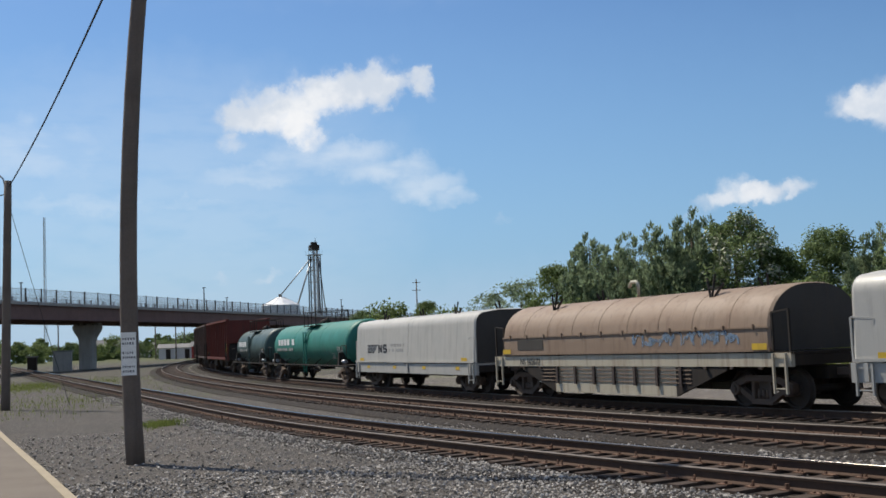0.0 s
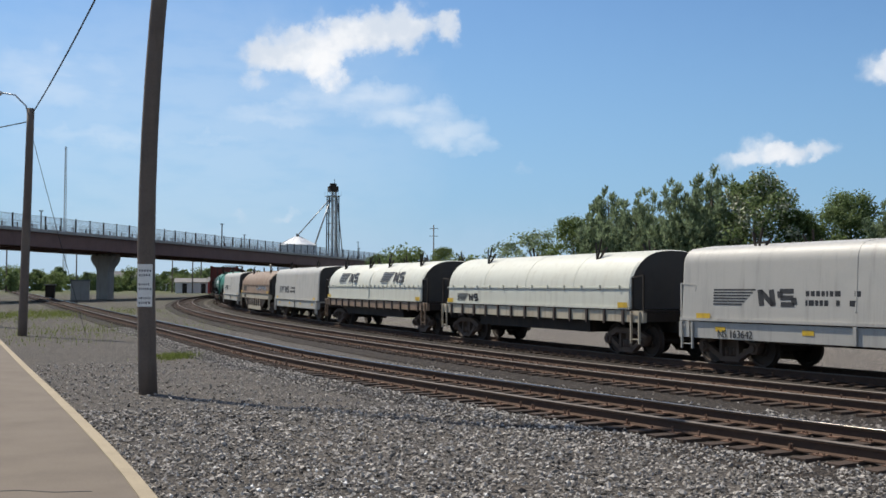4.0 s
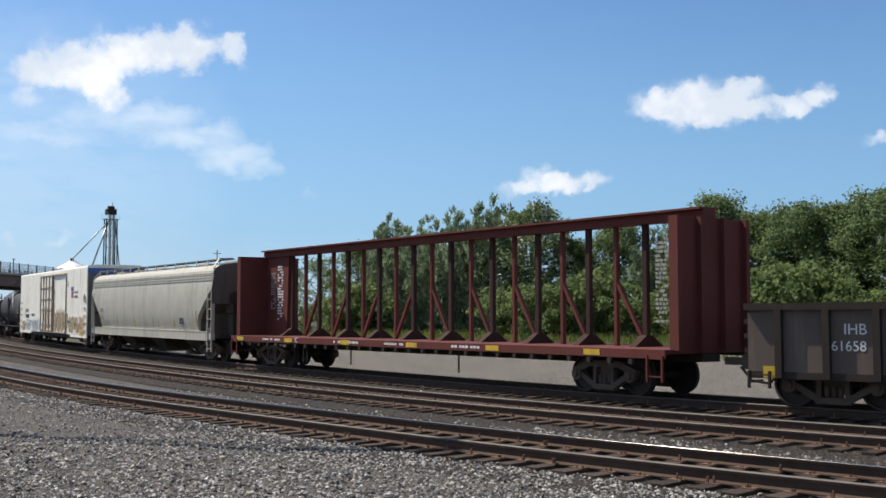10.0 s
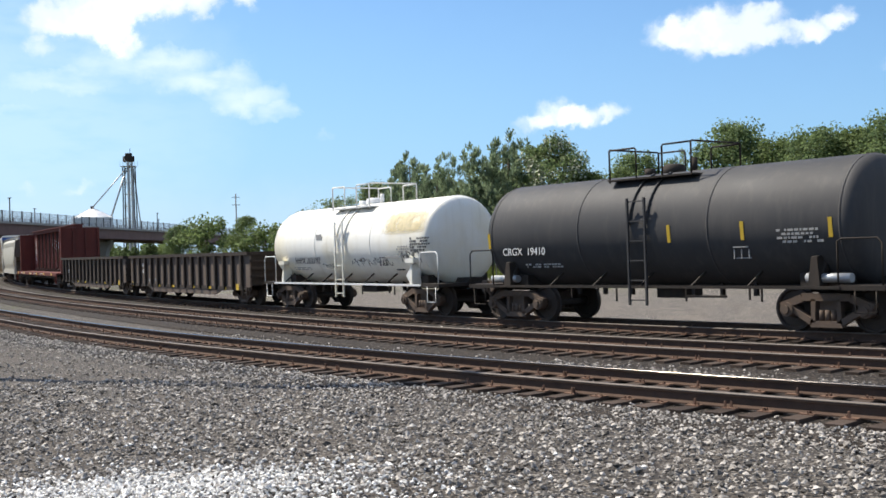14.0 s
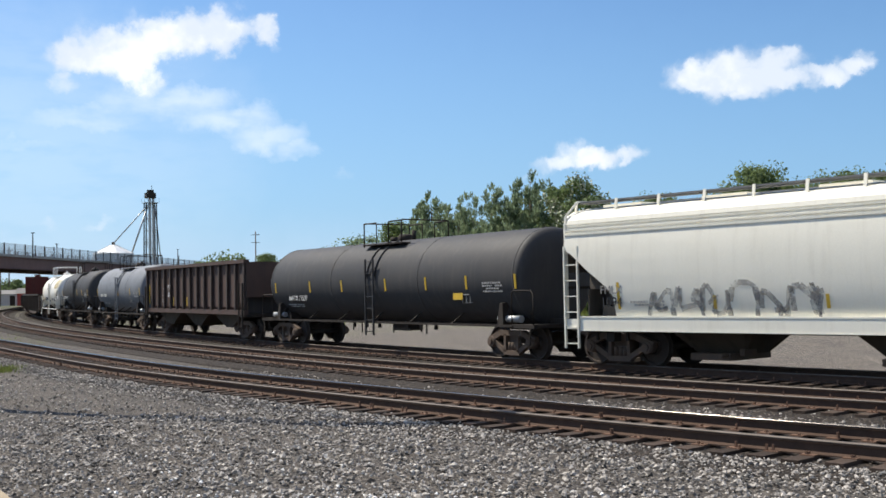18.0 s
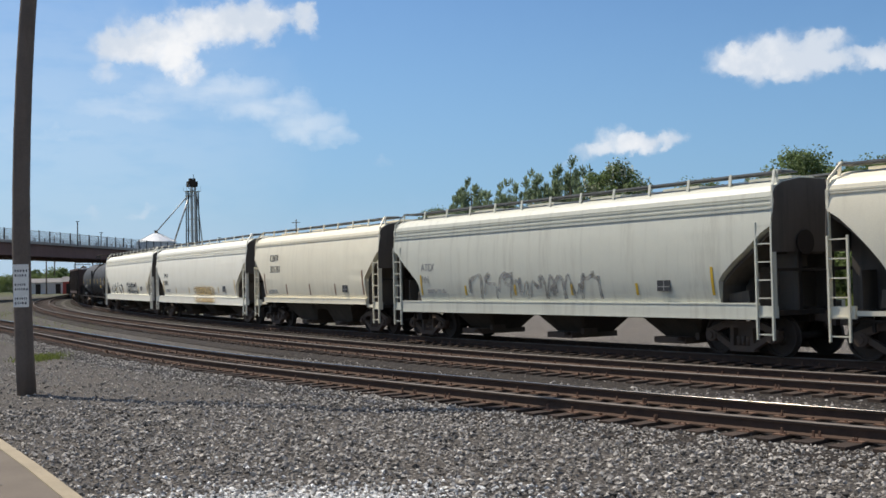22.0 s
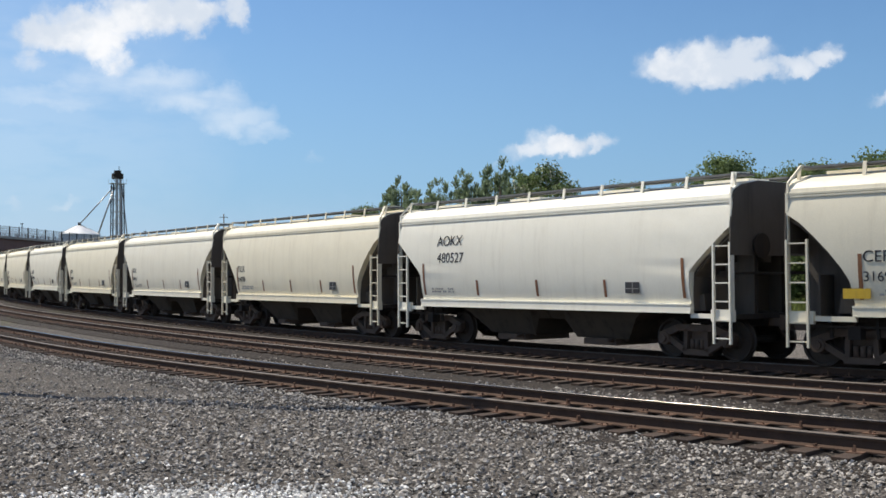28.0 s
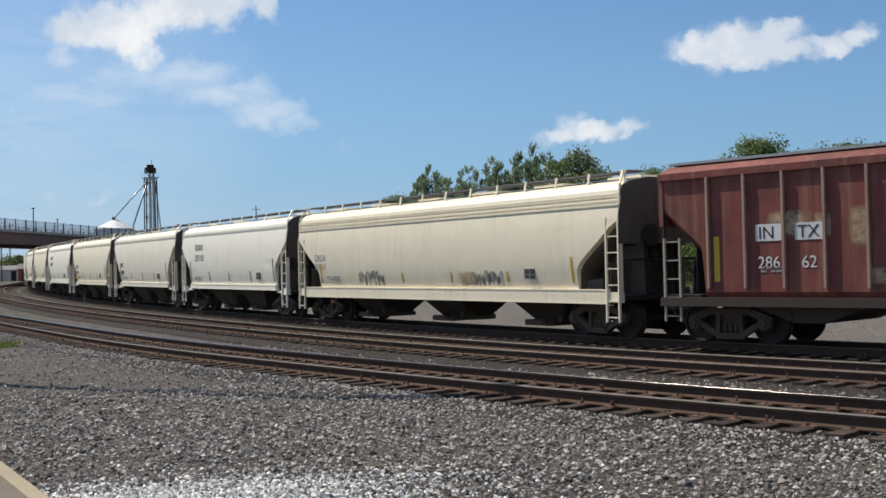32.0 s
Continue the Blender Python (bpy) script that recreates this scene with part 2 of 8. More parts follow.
paint("graffiti_tan", (0.52, 0.42, 0.27), (0.42, 0.33, 0.2), 0.5)
paint("graffiti_sky", (0.55, 0.62, 0.68), (0.62, 0.58, 0.48), 0.6)
paint("tank_green", (0.014, 0.17, 0.118), (0.05, 0.06, 0.05), 0.35, second=(0.02, 0.13, 0.10))
paint("tank_dark_green", (0.035, 0.07, 0.06), (0.04, 0.04, 0.04), 0.35)
paint("coil_grey", (0.43, 0.41, 0.365), (0.15, 0.13, 0.11), 0.35, second=(0.35, 0.345, 0.32))
paint("coil_cream", (0.54, 0.54, 0.46), (0.26, 0.22, 0.16), 0.3, second=(0.50, 0.49, 0.41))
paint("coil_tan", (0.24, 0.17, 0.115), (0.12, 0.065, 0.038), 0.6, second=(0.20, 0.125, 0.08), rough=0.65)
paint("frame_light", (0.46, 0.41, 0.31), (0.16, 0.10, 0.06), 0.65, second=(0.34, 0.27, 0.18))
paint("frame_dark", (0.032, 0.026, 0.021), (0.07, 0.045, 0.03), 0.45, rough=0.8, spec=0.25)
paint("gondola_black", (0.040, 0.031, 0.025), (0.07, 0.048, 0.034), 0.45, second=(0.045, 0.036, 0.029), rough=0.85, spec=0.2)
paint("gondola_panel", (0.125, 0.095, 0.076), (0.20, 0.145, 0.105), 0.6, second=(0.165, 0.13, 0.105), rough=0.85, spec=0.2)
paint("oxide_red", (0.13, 0.036, 0.028), (0.07, 0.036, 0.03), 0.5, second=(0.10, 0.03, 0.024), rough=0.8, spec=0.2)
paint("truss_dark", (0.045, 0.022, 0.018), (0.09, 0.035, 0.026), 0.5, second=(0.03, 0.018, 0.016), rough=0.85, spec=0.2)
paint("hopper_brown", (0.085, 0.049, 0.036), (0.04, 0.029, 0.025), 0.55, second=(0.052, 0.032, 0.025), rough=0.7)
paint("hopper_maroon", (0.20, 0.050, 0.036), (0.34, 0.17, 0.11), 0.5, second=(0.085, 0.028, 0.022), rough=0.65, scale=0.9, patch=0.8)
paint("frame_brown", (0.055, 0.038, 0.03), (0.075, 0.05, 0.038), 0.4, rough=0.75)
paint("end_dark", (0.03, 0.026, 0.024), (0.06, 0.045, 0.036), 0.4, rough=0.85)
paint("safety_yellow", (0.62, 0.40, 0.03), GRIME, 0.3)
paint("strip_brown", (0.26, 0.11, 0.045), GRIME, 0.2)
paint("mark_black", (0.025, 0.025, 0.027), GRIME, 0.0, rough=0.6)
paint("mark_white", (0.72, 0.71, 0.68), GRIME, 0.15, rough=0.6)
paint("mark_red", (0.42, 0.035, 0.035), GRIME, 0.1)
paint("mark_blue", (0.05, 0.12, 0.36), GRIME, 0.1)
paint("mark_faded", (0.30, 0.29, 0.27), GRIME, 0.1)
paint("graffiti_pale", (0.34, 0.33, 0.31), GRIME, 0.2)
paint("graffiti_grey", (0.13, 0.13, 0.13), (0.3, 0.3, 0.28), 0.4)
paint("graffiti_ochre", (0.60, 0.42, 0.20), (0.55, 0.44, 0.28), 0.4)
paint("graffiti_blue", (0.24, 0.33, 0.43), (0.4, 0.45, 0.5), 0.4)
M["steel"] = material("cast_steel", (0.105, 0.074, 0.054), (0.16, 0.105, 0.068), 0.85, 0.0, 4.0, 70.0, 0.2)
M["wheel"] = material("wheel_steel", (0.042, 0.032, 0.025), (0.075, 0.05, 0.034), 0.8, 0.0, 6.0, 60.0, 0.1)
M["galvanised"] = material("galvanised", (0.42, 0.43, 0.43), (0.33, 0.33, 0.33), 0.45, 0.5, 5.0, 60.0, 0.05)
M["walk_grating"] = material("walk_grating", (0.20, 0.20, 0.195), (0.13, 0.13, 0.125), 0.6, 0.4, 5.0, 60.0, 0.05)
M["rail_side"] = material("rail_rust", (0.085, 0.055, 0.040), (0.056, 0.038, 0.029), 0.9, 0.0, 5.0, 60.0, 0.2, spec=0.15)
M["rail_head"] = material("rail_head", (0.15, 0.125, 0.105), (0.10, 0.078, 0.062), 0.62, 0.2, 3.0, 80.0, 0.03, spec=0.25)
M["rail_polished"] = material("rail_polished", (0.17, 0.15, 0.13), (0.12, 0.10, 0.085), 0.20, 0.75, 3.0, 80.0, 0.0)
M["tie"] = material("creosoted_tie", (0.052, 0.037, 0.028), (0.09, 0.064, 0.048), 0.9, 0.0, 5.0, 55.0, 0.5, per_object=0.7, spec=0.2)
M["tie_far"] = material("creosoted_tie_far", (0.052, 0.037, 0.028), (0.09, 0.064, 0.048), 0.9, 0.0, 5.0, 55.0, 0.5, per_object=0.7, spec=0.2, island=True)
M["plate"] = material("tie_plate", (0.17, 0.095, 0.06), (0.11, 0.07, 0.05), 0.8, 0.2, 8.0, 60.0, 0.2)
M["bed_stone"] = material("dark_ballast_stone", (0.105, 0.085, 0.07), (0.06, 0.05, 0.042), 0.9, 0.0, 9.0, 90.0, 0.3, per_object=1.2, island=True)
M["stone"] = material("ballast_stone", (0.335, 0.305, 0.268), (0.18, 0.163, 0.143), 0.9, 0.0, 9.0, 90.0, 0.3, per_object=1.6, island=True)
M["asphalt"] = material("platform_asphalt", (0.155, 0.124, 0.092), (0.115, 0.094, 0.072), 0.92, 0.0, 0.9, 40.0, 0.35)
M["stone_white"] = material("pale_stone", (0.74, 0.72, 0.68), (0.5, 0.48, 0.45), 0.9, 0.0, 9.0, 90.0, 0.3, per_object=1.0, island=True)
M["kerb_paint"] = material("kerb_paint", (0.34, 0.275, 0.18), (0.25, 0.205, 0.14), 0.85, 0.0, 2.0, 40.0, 0.25)
M["pole_wood"] = material("pole_wood", (0.16, 0.125, 0.10), (0.10, 0.08, 0.065), 0.9, 0.0, 1.5, 30.0, 0.4, (0.07, 0.055, 0.045), 0.5)
M["concrete"] = material("weathered_concrete", (0.36, 0.345, 0.315), (0.27, 0.255, 0.235), 0.9, 0.0, 0.5, 8.0, 0.2, (0.15, 0.14, 0.125), 0.4)
M["girder"] = material("girder_brown", (0.17, 0.098, 0.082), (0.13, 0.078, 0.066), 0.75, 0.0, 0.4, 6.0, 0.1, (0.06, 0.05, 0.045), 0.4)
M["bark"] = material("bark", (0.17, 0.135, 0.10), (0.10, 0.08, 0.06), 0.95, 0.0, 2.0, 20.0, 0.5)
M["leaf_a"] = material("leaves_maple", (0.165, 0.22, 0.09), (0.125, 0.17, 0.07), 0.6, 0.0, 0.5, 3.0, 0.0, per_object=0.9, island=True, spec=0.15)
# light poplar green, paled and greyed further to put haze into the colour
M["leaf_b"] = material("leaves_poplar", (0.235, 0.295, 0.17), (0.175, 0.225, 0.125), 0.55, 0.0, 0.5, 3.0, 0.0, per_object=0.9, island=True, spec=0.15)
M["leaf_c"] = material("leaves_bush", (0.16, 0.21, 0.075), (0.115, 0.155, 0.057), 0.6, 0.0, 0.5, 3.0, 0.0, per_object=0.9, island=True, spec=0.15)
M["blossom"] = material("blossom", (0.42, 0.42, 0.30), (0.3, 0.33, 0.2), 0.7, 0.0, 1.0, 5.0, 0.0)
M["grass"] = material("grass_blades", (0.16, 0.19, 0.045), (0.11, 0.14, 0.035), 0.7, 0.0, 0.5, 5.0, 0.0, per_object=0.8, island=True)
M["sign_white"] = material("sign_white", (0.86, 0.84, 0.78), (0.74, 0.71, 0.65), 0.5, 0.0, 6.0, 50.0, 0.02)
M["glass_lamp"] = material("lamp_glass", (0.62, 0.63, 0.62), (0.5, 0.5, 0.5), 0.2, 0.0, 5.0, 30.0, 0.0)
M["wire"] = material("wire_black", (0.03, 0.03, 0.032), None, 0.6, 0.0, 5.0, 30.0, 0.0)
M["silo_roof"] = material("silo_roof_paint", (0.78, 0.78, 0.77), (0.66, 0.66, 0.65), 0.45, 0.1, 0.4, 6.0, 0.05)
M["silo_metal"] = material("silo_metal", (0.60, 0.62, 0.64), (0.50, 0.52, 0.54), 0.4, 0.5, 0.4, 6.0, 0.05)
M["hut_wall"] = material("hut_wall", (0.62, 0.61, 0.58), (0.5, 0.48, 0.45), 0.8, 0.0, 0.6, 8.0, 0.05, (0.3, 0.27, 0.24), 0.3)
M["hut_roof"] = material("hut_roof", (0.20, 0.19, 0.18), None, 0.8, 0.0, 0.6, 8.0, 0.1)
M["red_paint"] = material("red_paint", (0.40, 0.06, 0.045), None, 0.6, 0.0, 1.0, 20.0, 0.05)
M["mesh_fence"] = material("fence_mesh", (0.32, 0.34, 0.36), None, 0.6, 0.4, 3.0, 30.0, 0.0)


def ground_material(name="gravel_ground", tint=(0.84, 0.79, 0.73)):
    m = bpy.data.materials.new(name)
    m.use_nodes = True
    t = m.node_tree
    b = t.nodes["Principled BSDF"]
    co = t.nodes.new("ShaderNodeTexCoord").outputs["Object"]
    vor = nd(t, "ShaderNodeTexVoronoi", Vector=co, Scale=19.0)
    tone = nd(t, "ShaderNodeSeparateColor", i0=vor.outputs["Color"]).outputs[0]
    stone = mix(t, ramp(t, tone, 0.0, 1.0, False), (0.085, 0.08, 0.075), (0.31, 0.295, 0.275))
    crack = ramp(t, vor.outputs["Distance"], 0.55, 0.25)
    stone = mix(t, crack, (0.045, 0.042, 0.04), stone)
    broad = nd(t, "ShaderNodeTexNoise", Vector=co, Scale=0.14, Detail=5.0, Roughness=0.6).outputs["Fac"]
    mid = nd(t, "ShaderNodeTexNoise", Vector=co, Scale=0.9, Detail=4.0).outputs["Fac"]
    stone = mix(t, mth(t, "MULTIPLY", ramp(t, mid, 0.4, 0.7), 0.35), stone, (0.13, 0.115, 0.10))
    xyz = nd(t, "ShaderNodeSeparateXYZ", i0=co).outputs
    r = nd(t, "ShaderNodeVectorMath", i0=co)
    r.operation = "LENGTH"
    far = ramp(t, r.outputs["Value"], 170.0, 280.0)
    weedy = mth(t, "MULTIPLY", ramp(t, broad, 0.46, 0.6), ramp(t, r.outputs["Value"], 38.0, 80.0))
    lush = nd(t, "ShaderNodeTexNoise", Vector=co, Scale=0.5, Detail=5.0).outputs["Fac"]
    turf = mix(t, lush, (0.06, 0.095, 0.028), (0.15, 0.16, 0.06))
    col = mix(t, mth(t, "MAXIMUM", mth(t, "MULTIPLY", far, 0.75), mth(t, "MULTIPLY", weedy, 0.3)), stone, turf)
    col = mix(t, 1.0, col, tint, "MULTIPLY")
    t.links.new(col, b.inputs["Base Color"])
    b.inputs["Roughness"].default_value = 0.95
    b.inputs["Specular IOR Level"].default_value = 0.25
    bn = nd(t, "ShaderNodeBump", Strength=0.9, Distance=0.03, Height=mth(t, "SUBTRACT", 1.0, vor.outputs["Distance"]))
    t.links.new(bn.outputs[0], b.inputs["Normal"])
    return m


M["ground"] = ground_material()
M["track_bed"] = ground_material("dark_ballast", (0.33, 0.28, 0.235))
M["gravel_lot"] = ground_material("gravel_lot", (1.38, 1.30, 1.20))


def let_light_through(m, amount):
    """Leaves: part of the light passes through."""
    t = m.node_tree
    b = t.nodes["Principled BSDF"]
    out = [n for n in t.nodes if n.type == "OUTPUT_MATERIAL"][0]
    tr = t.nodes.new("ShaderNodeBsdfTranslucent")
    t.links.new(b.inputs["Base Color"].links[0].from_socket, tr.inputs[0])
    mx = nd(t, "ShaderNodeMixShader", i0=amount)
    t.links.new(b.outputs[0], mx.inputs[1])
    t.links.new(tr.outputs[0], mx.inputs[2])
    t.links.new(mx.outputs[0], out.inputs[0])


for _leaf in ("leaf_a", "leaf_b", "leaf_c", "grass"):
    let_light_through(M[_leaf], 0.5)

def worn_through(key, cover, fade):
    """Thin paint, stain or spray: fades out in patches and towards its edges."""
    t = M[key].node_tree
    b = t.nodes["Principled BSDF"]
    out = [n for n in t.nodes if n.type == "OUTPUT_MATERIAL"][0]
    tc = t.nodes.new("ShaderNodeTexCoord")
    n = nd(t, "ShaderNodeTexNoise", Vector=tc.outputs["Object"], Scale=2.6, Detail=6.0, Roughness=0.65).outputs["Fac"]
    fac = mth(t, "MULTIPLY", ramp(t, n, 0.28, 0.62), cover)
    if fade:
        g = nd(t, "ShaderNodeSeparateXYZ", i0=tc.outputs["Generated"]).outputs
        for k in (0, 2):
            d = mth(t, "ABSOLUTE", mth(t, "SUBTRACT", g[k], 0.5))
            fac = mth(t, "MULTIPLY", fac, ramp(t, mth(t, "ADD", d, mth(t, "MULTIPLY", mth(t, "SUBTRACT", n, 0.5), 0.35)), 0.5, 0.24))
    clear = t.nodes.new("ShaderNodeBsdfTransparent")
    mx = nd(t, "ShaderNodeMixShader", i0=fac)
    t.links.new(clear.outputs[0], mx.inputs[1])
    t.links.new(b.outputs[0], mx.inputs[2])
    t.links.new(mx.outputs[0], out.inputs[0])


for _key, _cover, _fade in (("rust_wash", 0.75, True), ("stain_yellow", 0.8, True), ("stain_pale", 0.75, True), ("bare_primer", 0.9, True), ("graffiti_grey", 0.75, False), ("graffiti_ochre", 0.7, False), ("graffiti_blue", 0.6, False), ("graffiti_pale", 0.42, False), ("graffiti_tan", 0.8, False), ("graffiti_sky", 0.7, True)):
    worn_through(_key, _cover, _fade)

# ---- mesh helpers ----
def part(name, bm, mat, parent=None, label=""):
    """Links a bmesh (or a mesh) as one object under a thing or part."""
    if isinstance(bm, bpy.types.Mesh):
        me = bm
    else:
        me = bpy.data.meshes.new(name)
        if name in ("body", "hood"):
            for f in bm.faces:
                f.smooth = True
        bm.to_mesh(me)
        bm.free()
        if name in ("body", "hood"):
            me.set_sharp_from_angle(angle=radians(24))
    if mat is not None and not me.materials:
        me.materials.append(M[mat] if isinstance(mat, str) else mat)
    ob = new(name, me)
    if parent is not None:
        ob.parent = parent
    if label:
        ob["label"] = label
    return ob


def thing(name, label, category, group="", kind="", m=None):
    ob = tagged(new(name), label, category, group, kind)
    ob.empty_display_size = 0.3
    if m is not None:
        ob.matrix_world = m
    return ob


def box(bm, x0, x1, y0, y1, z0, z1, m=None):
    v = [bm.verts.new((x, y, z)) for z in (z0, z1) for y in (y0, y1) for x in (x0, x1)]
    if m is not None:
        for a in v:
            a.co = m @ a.co
    for f in ((0, 2, 3, 1), (4, 5, 7, 6), (0, 1, 5, 4), (2, 6, 7, 3), (0, 4, 6, 2), (1, 3, 7, 5)):
        bm.faces.new([v[i] for i in f])


def bar(bm, a, b, w, h=None, up=(0, 0, 1)):
    """A square bar from a to b."""
    a, b, h = Vector(a), Vector(b), h or w
    d = (b - a).normalized()
    s = d.cross(Vector(up))
    s = s.normalized() if s.length > 1e-3 else Vector((1, 0, 0))
    u = s.cross(d)
    v = []
    for p in (a, b):
        for i, j in ((-1, -1), (1, -1), (1, 1), (-1, 1)):
            v.append(bm.verts.new(p + s * i * w / 2 + u * j * h / 2))
    for f in ((3, 2, 1, 0), (4, 5, 6, 7), (0, 1, 5, 4), (1, 2, 6, 5), (2, 3, 7, 6), (3, 0, 4, 7)):
        bm.faces.new([v[i] for i in f])


def tube(bm, pts, radii, seg=8, cap=True, smooth=True, ref=(0, 0, 1)):
    """A round bar through points, its radius varying."""
    pts = [Vector(p) for p in pts]
    rings = []
    for i, p in enumerate(pts):
        d = (pts[min(i + 1, len(pts) - 1)] - pts[max(i - 1, 0)]).normalized()
        s = d.cross(Vector(ref))
        s = s.normalized() if s.length > 1e-3 else Vector((1, 0, 0))
        u = s.cross(d)
        r = radii[i] if isinstance(radii, (list, tuple)) else radii
        rings.append([bm.verts.new(p + (s * math.cos(k) + u * math.sin(k)) * r) for k in (2 * math.pi * j / seg for j in range(seg))])
    for a, b in zip(rings, rings[1:]):
        for j in range(seg):
            f = bm.faces.new((a[j], a[(j + 1) % seg], b[(j + 1) % seg], b[j]))
            f.smooth = smooth
    if cap:
        bm.faces.new(rings[0][::-1])
        bm.faces.new(rings[-1])


def on(y, z):
    """Depth of a painted mark: a number, or a curve of the side by height."""
    return y(z) if callable(y) else y


def patch(name, car, x, y, z, w, h, mat, seed, label=""):
    """A thin patch of other paint with an uneven edge that follows the side."""
    rng = random.Random(seed)
    bm = bmesh.new()
    rows = []
    for i in range(11):
        u = 2 * i / 10 - 1
        k = (1 - abs(u) ** 6) ** 0.4 * 0.9 + 0.02
        a, b = w / 2 * k * rng.uniform(0.86, 1.0), w / 2 * k * rng.uniform(0.86, 1.0)
        zz = z + h / 2 * u
        rows.append([bm.verts.new((x - a + (a + b) * j / 4, on(y, zz), zz)) for j in range(5)])
    for p, q in zip(rows, rows[1:]):
        for j in range(4):
            bm.faces.new((p[j + 1], p[j], q[j], q[j + 1]))
    geo = bmesh.ops.extrude_face_region(bm, geom=bm.faces[:])["geom"]
    for v in geo:
        if isinstance(v, bmesh.types.BMVert):
            v.co.y += 0.003
    bmesh.ops.recalc_face_normals(bm, faces=bm.faces)
    return part(name, bm, mat, car, label)


def loft(bm, sections, smooth=False):
    """Closed rings (x, [(y, z), ...]) joined along x and capped."""
    rings = [[bm.verts.new((x, y, z)) for y, z in ring] for x, ring in sections]
    n = len(rings[0])
    for a, b in zip(rings, rings[1:]):
        for j in range(n):
            f = bm.faces.new((a[j], a[(j + 1) % n], b[(j + 1) % n], b[j]))
            f.smooth = smooth
    bm.faces.new(rings[0][::-1])
    bm.faces.new(rings[-1])
    bmesh.ops.recalc_face_normals(bm, faces=bm.faces)


def lathe(bm, axis_pts, seg=32, centre=(0, 0, 0)):
    """Turns (x, r) rows about the x axis through centre."""
    cx, cy, cz = centre
    rings = []
    for x, r in axis_pts:
        rings.append([bm.verts.new((cx + x, cy + r * math.cos(k), cz + r * math.sin(k))) for k in (2 * math.pi * j / seg for j in range(seg))])
    for a, b in zip(rings, rings[1:]):
        for j in range(seg):
            f = bm.faces.new((a[j], a[(j + 1) % seg], b[(j + 1) % seg], b[j]))
            f.smooth = True
    bm.faces.new(rings[0][::-1])
    bm.faces.new(rings[-1])
    bmesh.ops.recalc_face_normals(bm, faces=bm.faces)


_letters = {}


def lettering(text, size, mat, parent, x, y, z, name="lettering", squash=1.0, slant=0.0):
    """Words painted on the side that faces +y; they start at x and run towards -x."""
    key = (text, size, slant)
    if key not in _letters:
        cu = bpy.data.curves.new("letters", "FONT")
        cu.body, cu.size, cu.extrude, cu.shear = text, size, 0.003, slant
        tmp = new("letters", cu)
        _letters[key] = bpy.data.meshes.new_from_object(tmp.evaluated_get(bpy.context.evaluated_depsgraph_get()))
        bpy.data.objects.remove(tmp)
    me = _letters[key].copy()
    me.materials.clear()
    ob = part(name, me, mat, parent)
    ob.matrix_basis = Matrix(((-squash, 0, 0, x), (0, 0, 1, y), (0, 1, 0, z), (0, 0, 0, 1)))
    return ob

# ---- ground, tracks ----
GROUND = -0.28


def rise(x, y):
    """The yard climbs gently away from the viewer."""
    u = max(0.0, math.hypot(x, y) - 25.0)
    return min(2.3, 0.0082 * u * u / (u + 20.0))


def heading(s):
    """The way of the nearest rail, degrees left of +y, s metres on from its datum."""
    u = max(-30.0, min(66.0, s)) / 100
    return 33.506 + math.degrees(-1.358 * u + 3.091 * u * abs(u) - 2.219 * u ** 3)


def lay(offset, part_at=None, turn=0.0, drift=0.0):
    """Points (s, x, y, heading) of a line offset to the right of the nearest rail. Past part_at it turns off by turn degrees a metre; drift widens the offset ahead."""
    base = {}
    x, y = 6.0, 13.034
    for s in range(0, 421):
        base[s] = (x, y, heading(s))
        a = radians((heading(s) + heading(s + 1)) / 2)
        x, y = x - math.sin(a), y + math.cos(a)
    x, y = 6.0, 13.034
    for s in range(0, -561, -1):
        base[s] = (x, y, heading(s))
        a = radians((heading(s) + heading(s - 1)) / 2)
        x, y = x + math.sin(a), y - math.cos(a)
    rows = []
    for s in range(-560, 421):
        x, y, h = base[s]
        a = radians(h)
        if part_at is None or s <= part_at:
            u = max(0.0, min(1.0, (s - 6) / 20))
            o = offset + drift * u * u * (3 - 2 * u)
            rows.append((x + o * math.cos(a), y + o * math.sin(a), h))
        else:
            px, py, ph = rows[-1]
            h = max(ph + turn, -12.0) if s < part_at + 130 else ph
            m = radians((ph + h) / 2)
            rows.append((px - math.sin(m), py + math.cos(m), h))
    out, d = [], 0.0
    zero = 560
    length = [0.0]
    for a, b in zip(rows, rows[1:]):
        length.append(length[-1] + math.hypot(b[0] - a[0], b[1] - a[1]))
    return [(length[i] - length[zero], *rows[i]) for i in range(len(rows))]


def along(line, d):
    """Place and heading d metres along a line."""
    lo, hi = 0, len(line) - 1
    if d >= line[-1][0]:
        l, x, y, h = line[-1]
        k = d - l
        return x - math.sin(radians(h)) * k, y + math.cos(radians(h)) * k, h
    if d <= line[0][0]:
        l, x, y, h = line[0]
        k = d - l
        return x - math.sin(radians(h)) * k, y + math.cos(radians(h)) * k, h
    while hi - lo > 1:
        mid = (lo + hi) // 2
        if line[mid][0] <= d:
            lo = mid
        else:
            hi = mid
    a, b = line[lo], line[hi]
    k = (d - a[0]) / (b[0] - a[0])
    return tuple(a[i] + (b[i] - a[i]) * k for i in (1, 2, 3))


